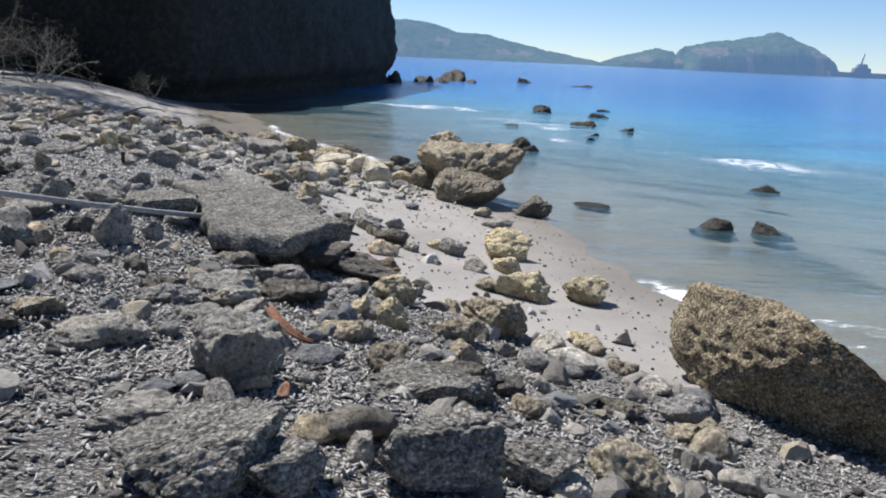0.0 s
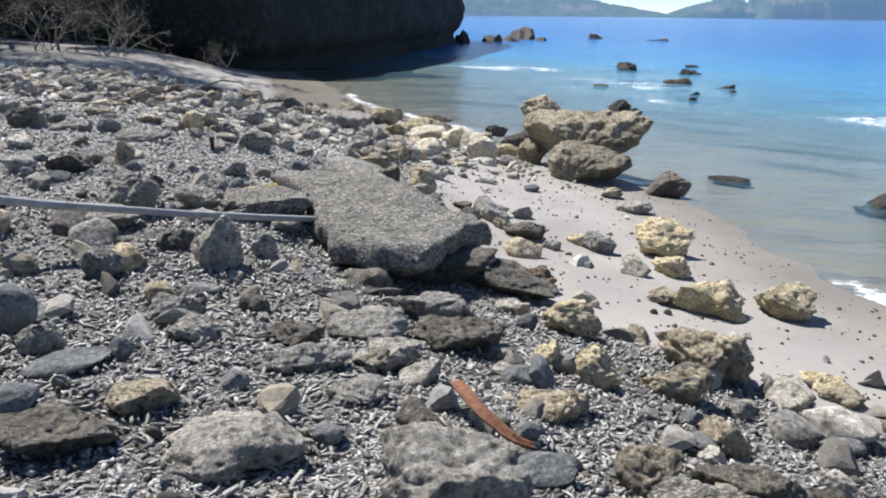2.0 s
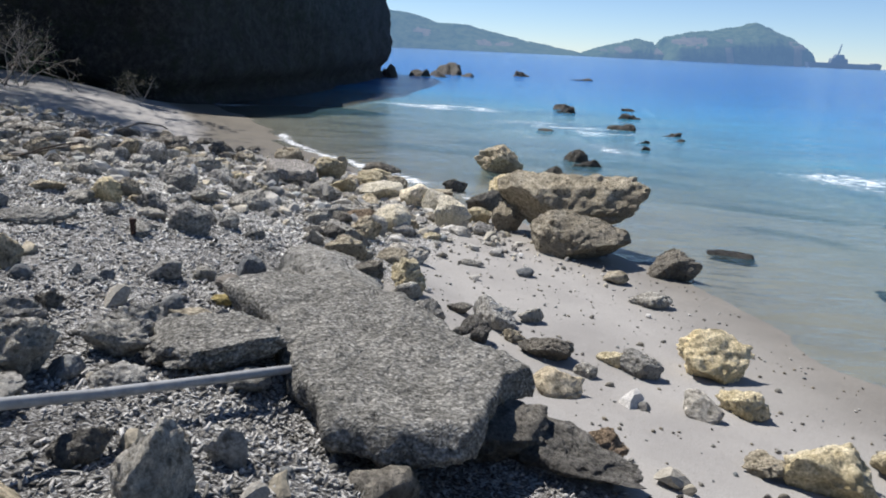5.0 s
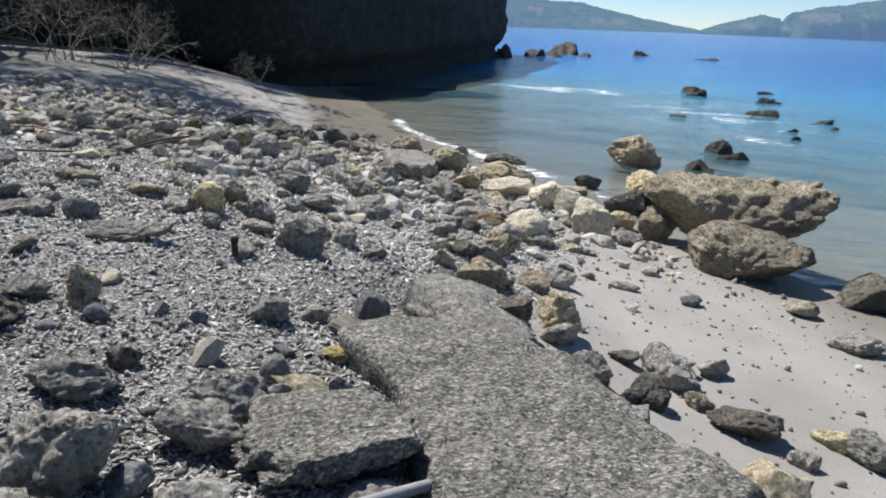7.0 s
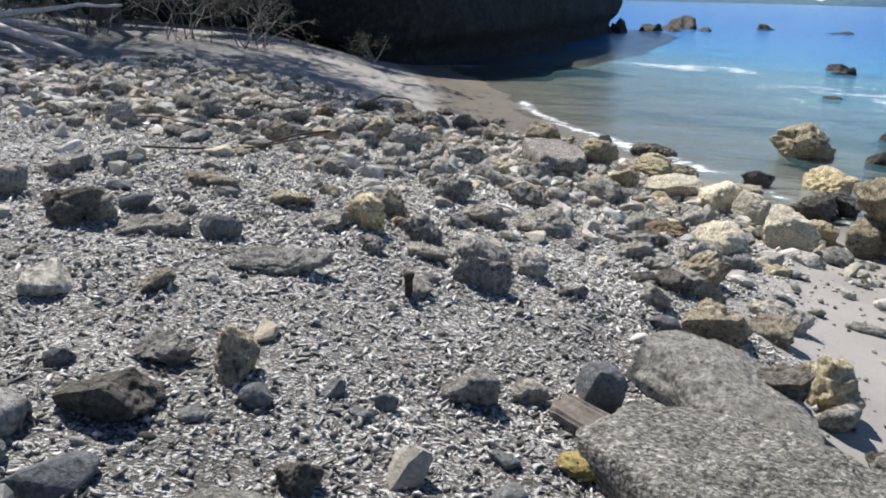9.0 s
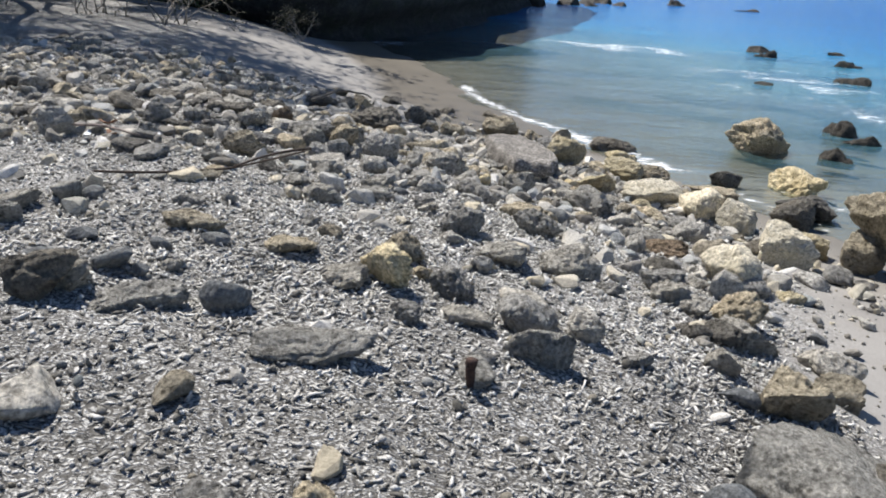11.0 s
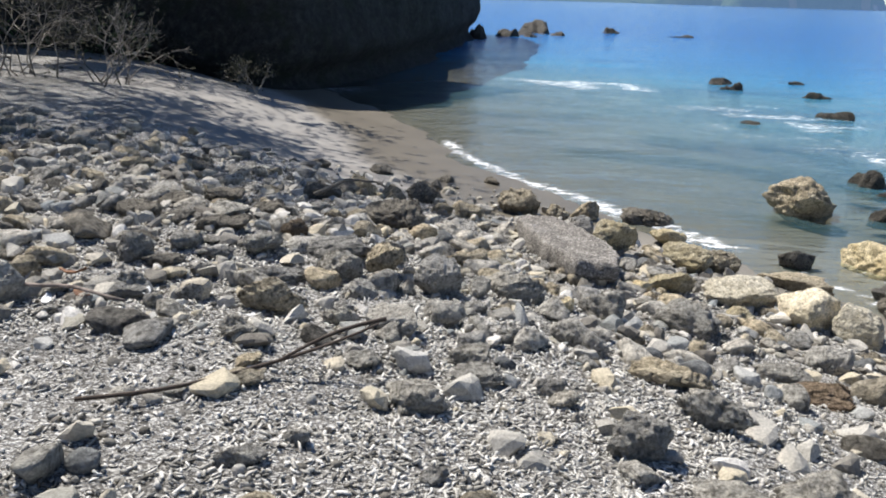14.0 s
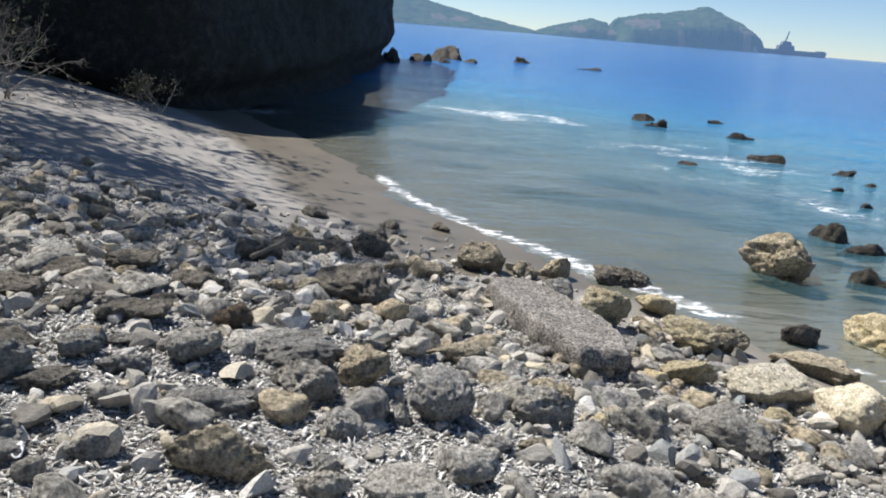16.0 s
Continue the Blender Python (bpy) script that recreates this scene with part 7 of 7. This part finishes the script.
# ---- bleached driftwood at the head of the beach ----
pile = thing("driftwood_tree", "bleached fallen tree with bare limbs stranded on the rocks", "driftwood", -10.9, 14.6, gz(-10.9, 14.6))
BOUGHS = [((-2.2, 0.6, 0.5), (0.1, 1.2, 1.45), 0.11, 0.06), ((-2.2, 0.6, 0.5), (0.9, -0.4, 0.12), 0.10, 0.035), ((-1.9, 0.5, 0.5), (0.3, 0.5, 0.30), 0.07, 0.03), ((-2.0, 0.3, 0.35), (0.6, -0.9, 0.10), 0.06, 0.03),
         ((-2.6, 0.2, 0.1), (-1.6, 1.3, 2.0), 0.09, 0.05), ((-1.2, 0.4, 0.55), (0.2, 1.6, 0.75), 0.05, 0.02), ((-2.2, 0.0, 0.25), (0.0, -1.3, 0.06), 0.05, 0.025)]
for k, (a, b, r0, r1) in enumerate(BOUGHS):
    part("limb", tube_data("limb", [curved(a, b, r0, r1, (0, 0, 0.06), 10, 0.02, 40 + k)], BLEACHED, 9, 0.04, k), pile)


def bush(x, y, h, seed, label, leaves, stems=11):
    r = np.random.default_rng(seed)
    ob = thing("dry_bush", label, "bush", x, y, gz(x, y) - 0.05, "dry bushes at the foot of the cliff")
    tips = []
    for k in range(stems):
        out = []
        w = np.array([r.normal(0, 0.55), r.normal(0, 0.55), 1.0])
        branching(np.array([r.normal(0, 0.25), r.normal(0, 0.25), 0.0]), w / np.linalg.norm(w), h * 0.31, 0.016, 4, r, out, 0.55)
        part("stem", tube_data("stem", out, DRY_TWIG if k % 3 else BARK, 4), ob)
        tips += [q[-1, :3] for q in out[-60:]]
    part("foliage", leaf_data("foliage", np.array(tips), leaves, 0.10, 0.07, DRY_LEAF, seed), ob)
    return ob


bush(-10.8, 20.6, 1.7, 851, "leafless tangled bush with pale dry twigs under the cliff", 500)
bush(-12.4, 20.4, 2.2, 852, "leafless tangled bush with pale dry twigs under the cliff", 900)
bush(-14.4, 20.0, 2.4, 853, "thin dry bush with dull leaves at the head of the beach", 1500)
bush(-16.8, 19.6, 2.6, 854, "thin dry bush with dull leaves at the head of the beach", 1800)
bush(-9.6, 24.4, 0.9, 855, "low dry bush at the foot of the dark cliff", 500, 6)
bush(-14.5, 17.0, 2.6, 856, "thin dry bush with dull leaves at the head of the beach", 1500)


# crowns stay out of view; their leaves break up the shade on the sand
def cliff_tree(x, y, z, h, seed):
    r = np.random.default_rng(seed)
    ob = thing("cliff_tree", "leafy tree leaning out from the cliff top over the beach", "tree", x, y, z, "trees on the cliff")
    out = []
    way = np.array([0.25, -0.35, 1.0])
    branching(np.zeros(3), way / np.linalg.norm(way), h * 0.34, 0.10, 4, r, out, 0.5)
    part("trunk", tube_data("trunk", out, BARK, 6), ob)
    tips = np.array([q[-1, :3] for q in out[len(out) // 3:]])
    part("crown", leaf_data("crown", tips, 2600, 0.32, 0.17, LEAF, seed), ob)
    return ob


for k, (tx, ty, tz, th) in enumerate([(-12.4, 27.8, 5.6, 3.0), (-15.0, 28.6, 6.4, 3.4), (-17.6, 28.4, 7.0, 4.0), (-21.0, 28.0, 8.0, 4.0)]):
    cliff_tree(tx, ty, tz, th, 870 + k)

# added trees with unseen crowns, set where their shadows cover the upper sand
def shade_tree(x, y, h, seed):
    r = np.random.default_rng(seed)
    ob = thing("shade_tree", "tall dark-leaved tree added, crown unseen, to shade the head of the beach", "tree", x, y, gz(x, y) - 0.1, "trees at the head of the beach")
    out = []
    way = np.array([0.15, -0.12, 1.0])
    branching(np.array([0, 0, 0.0]), way / np.linalg.norm(way), h * 0.55, 0.16, 4, r, out, 0.55)
    part("trunk", tube_data("trunk", out, BARK, 7), ob)
    tips = np.array([q[-1, :3] for q in out[1:]])
    part("crown", leaf_data("crown", tips, 5200, 0.42, 0.2, LEAF, seed), ob)
    return ob


for k, (tx, ty, th) in enumerate([(-15.4, 21.8, 6.5), (-17.0, 20.0, 7.0), (-18.8, 18.6, 7.5), (-17.5, 22.5, 8.0), (-20.5, 16.5, 7.0), (-16.4, 23.8, 7.0), (-17.8, 24.6, 7.0)]):
    shade_tree(tx, ty, th, 890 + k)


# ---- ship at anchor off the island ----
def box_data(name, x0, x1, y0, y1, z0, z1, mat, rake=0.0, bevel=0.3):
    bm = bmesh.new()
    bmesh.ops.create_cube(bm, size=1.0)
    for v in bm.verts:
        v.co = Vector((x0 if v.co.x < 0 else x1, y0 if v.co.y < 0 else y1, z0 if v.co.z < 0 else z1))
        if rake and v.co.z == z1:
            v.co.x += rake * (1 if v.co.x == x1 else -1)
    bmesh.ops.bevel(bm, geom=bm.edges[:], offset=bevel, segments=2, affect="EDGES")
    me = bpy.data.meshes.new(name)
    bm.to_mesh(me), bm.free()
    me.materials.append(mat)
    return me


ship = thing("cargo_ship", "long low grey ship at anchor beyond the island", "ship", 735, 1440, 0)
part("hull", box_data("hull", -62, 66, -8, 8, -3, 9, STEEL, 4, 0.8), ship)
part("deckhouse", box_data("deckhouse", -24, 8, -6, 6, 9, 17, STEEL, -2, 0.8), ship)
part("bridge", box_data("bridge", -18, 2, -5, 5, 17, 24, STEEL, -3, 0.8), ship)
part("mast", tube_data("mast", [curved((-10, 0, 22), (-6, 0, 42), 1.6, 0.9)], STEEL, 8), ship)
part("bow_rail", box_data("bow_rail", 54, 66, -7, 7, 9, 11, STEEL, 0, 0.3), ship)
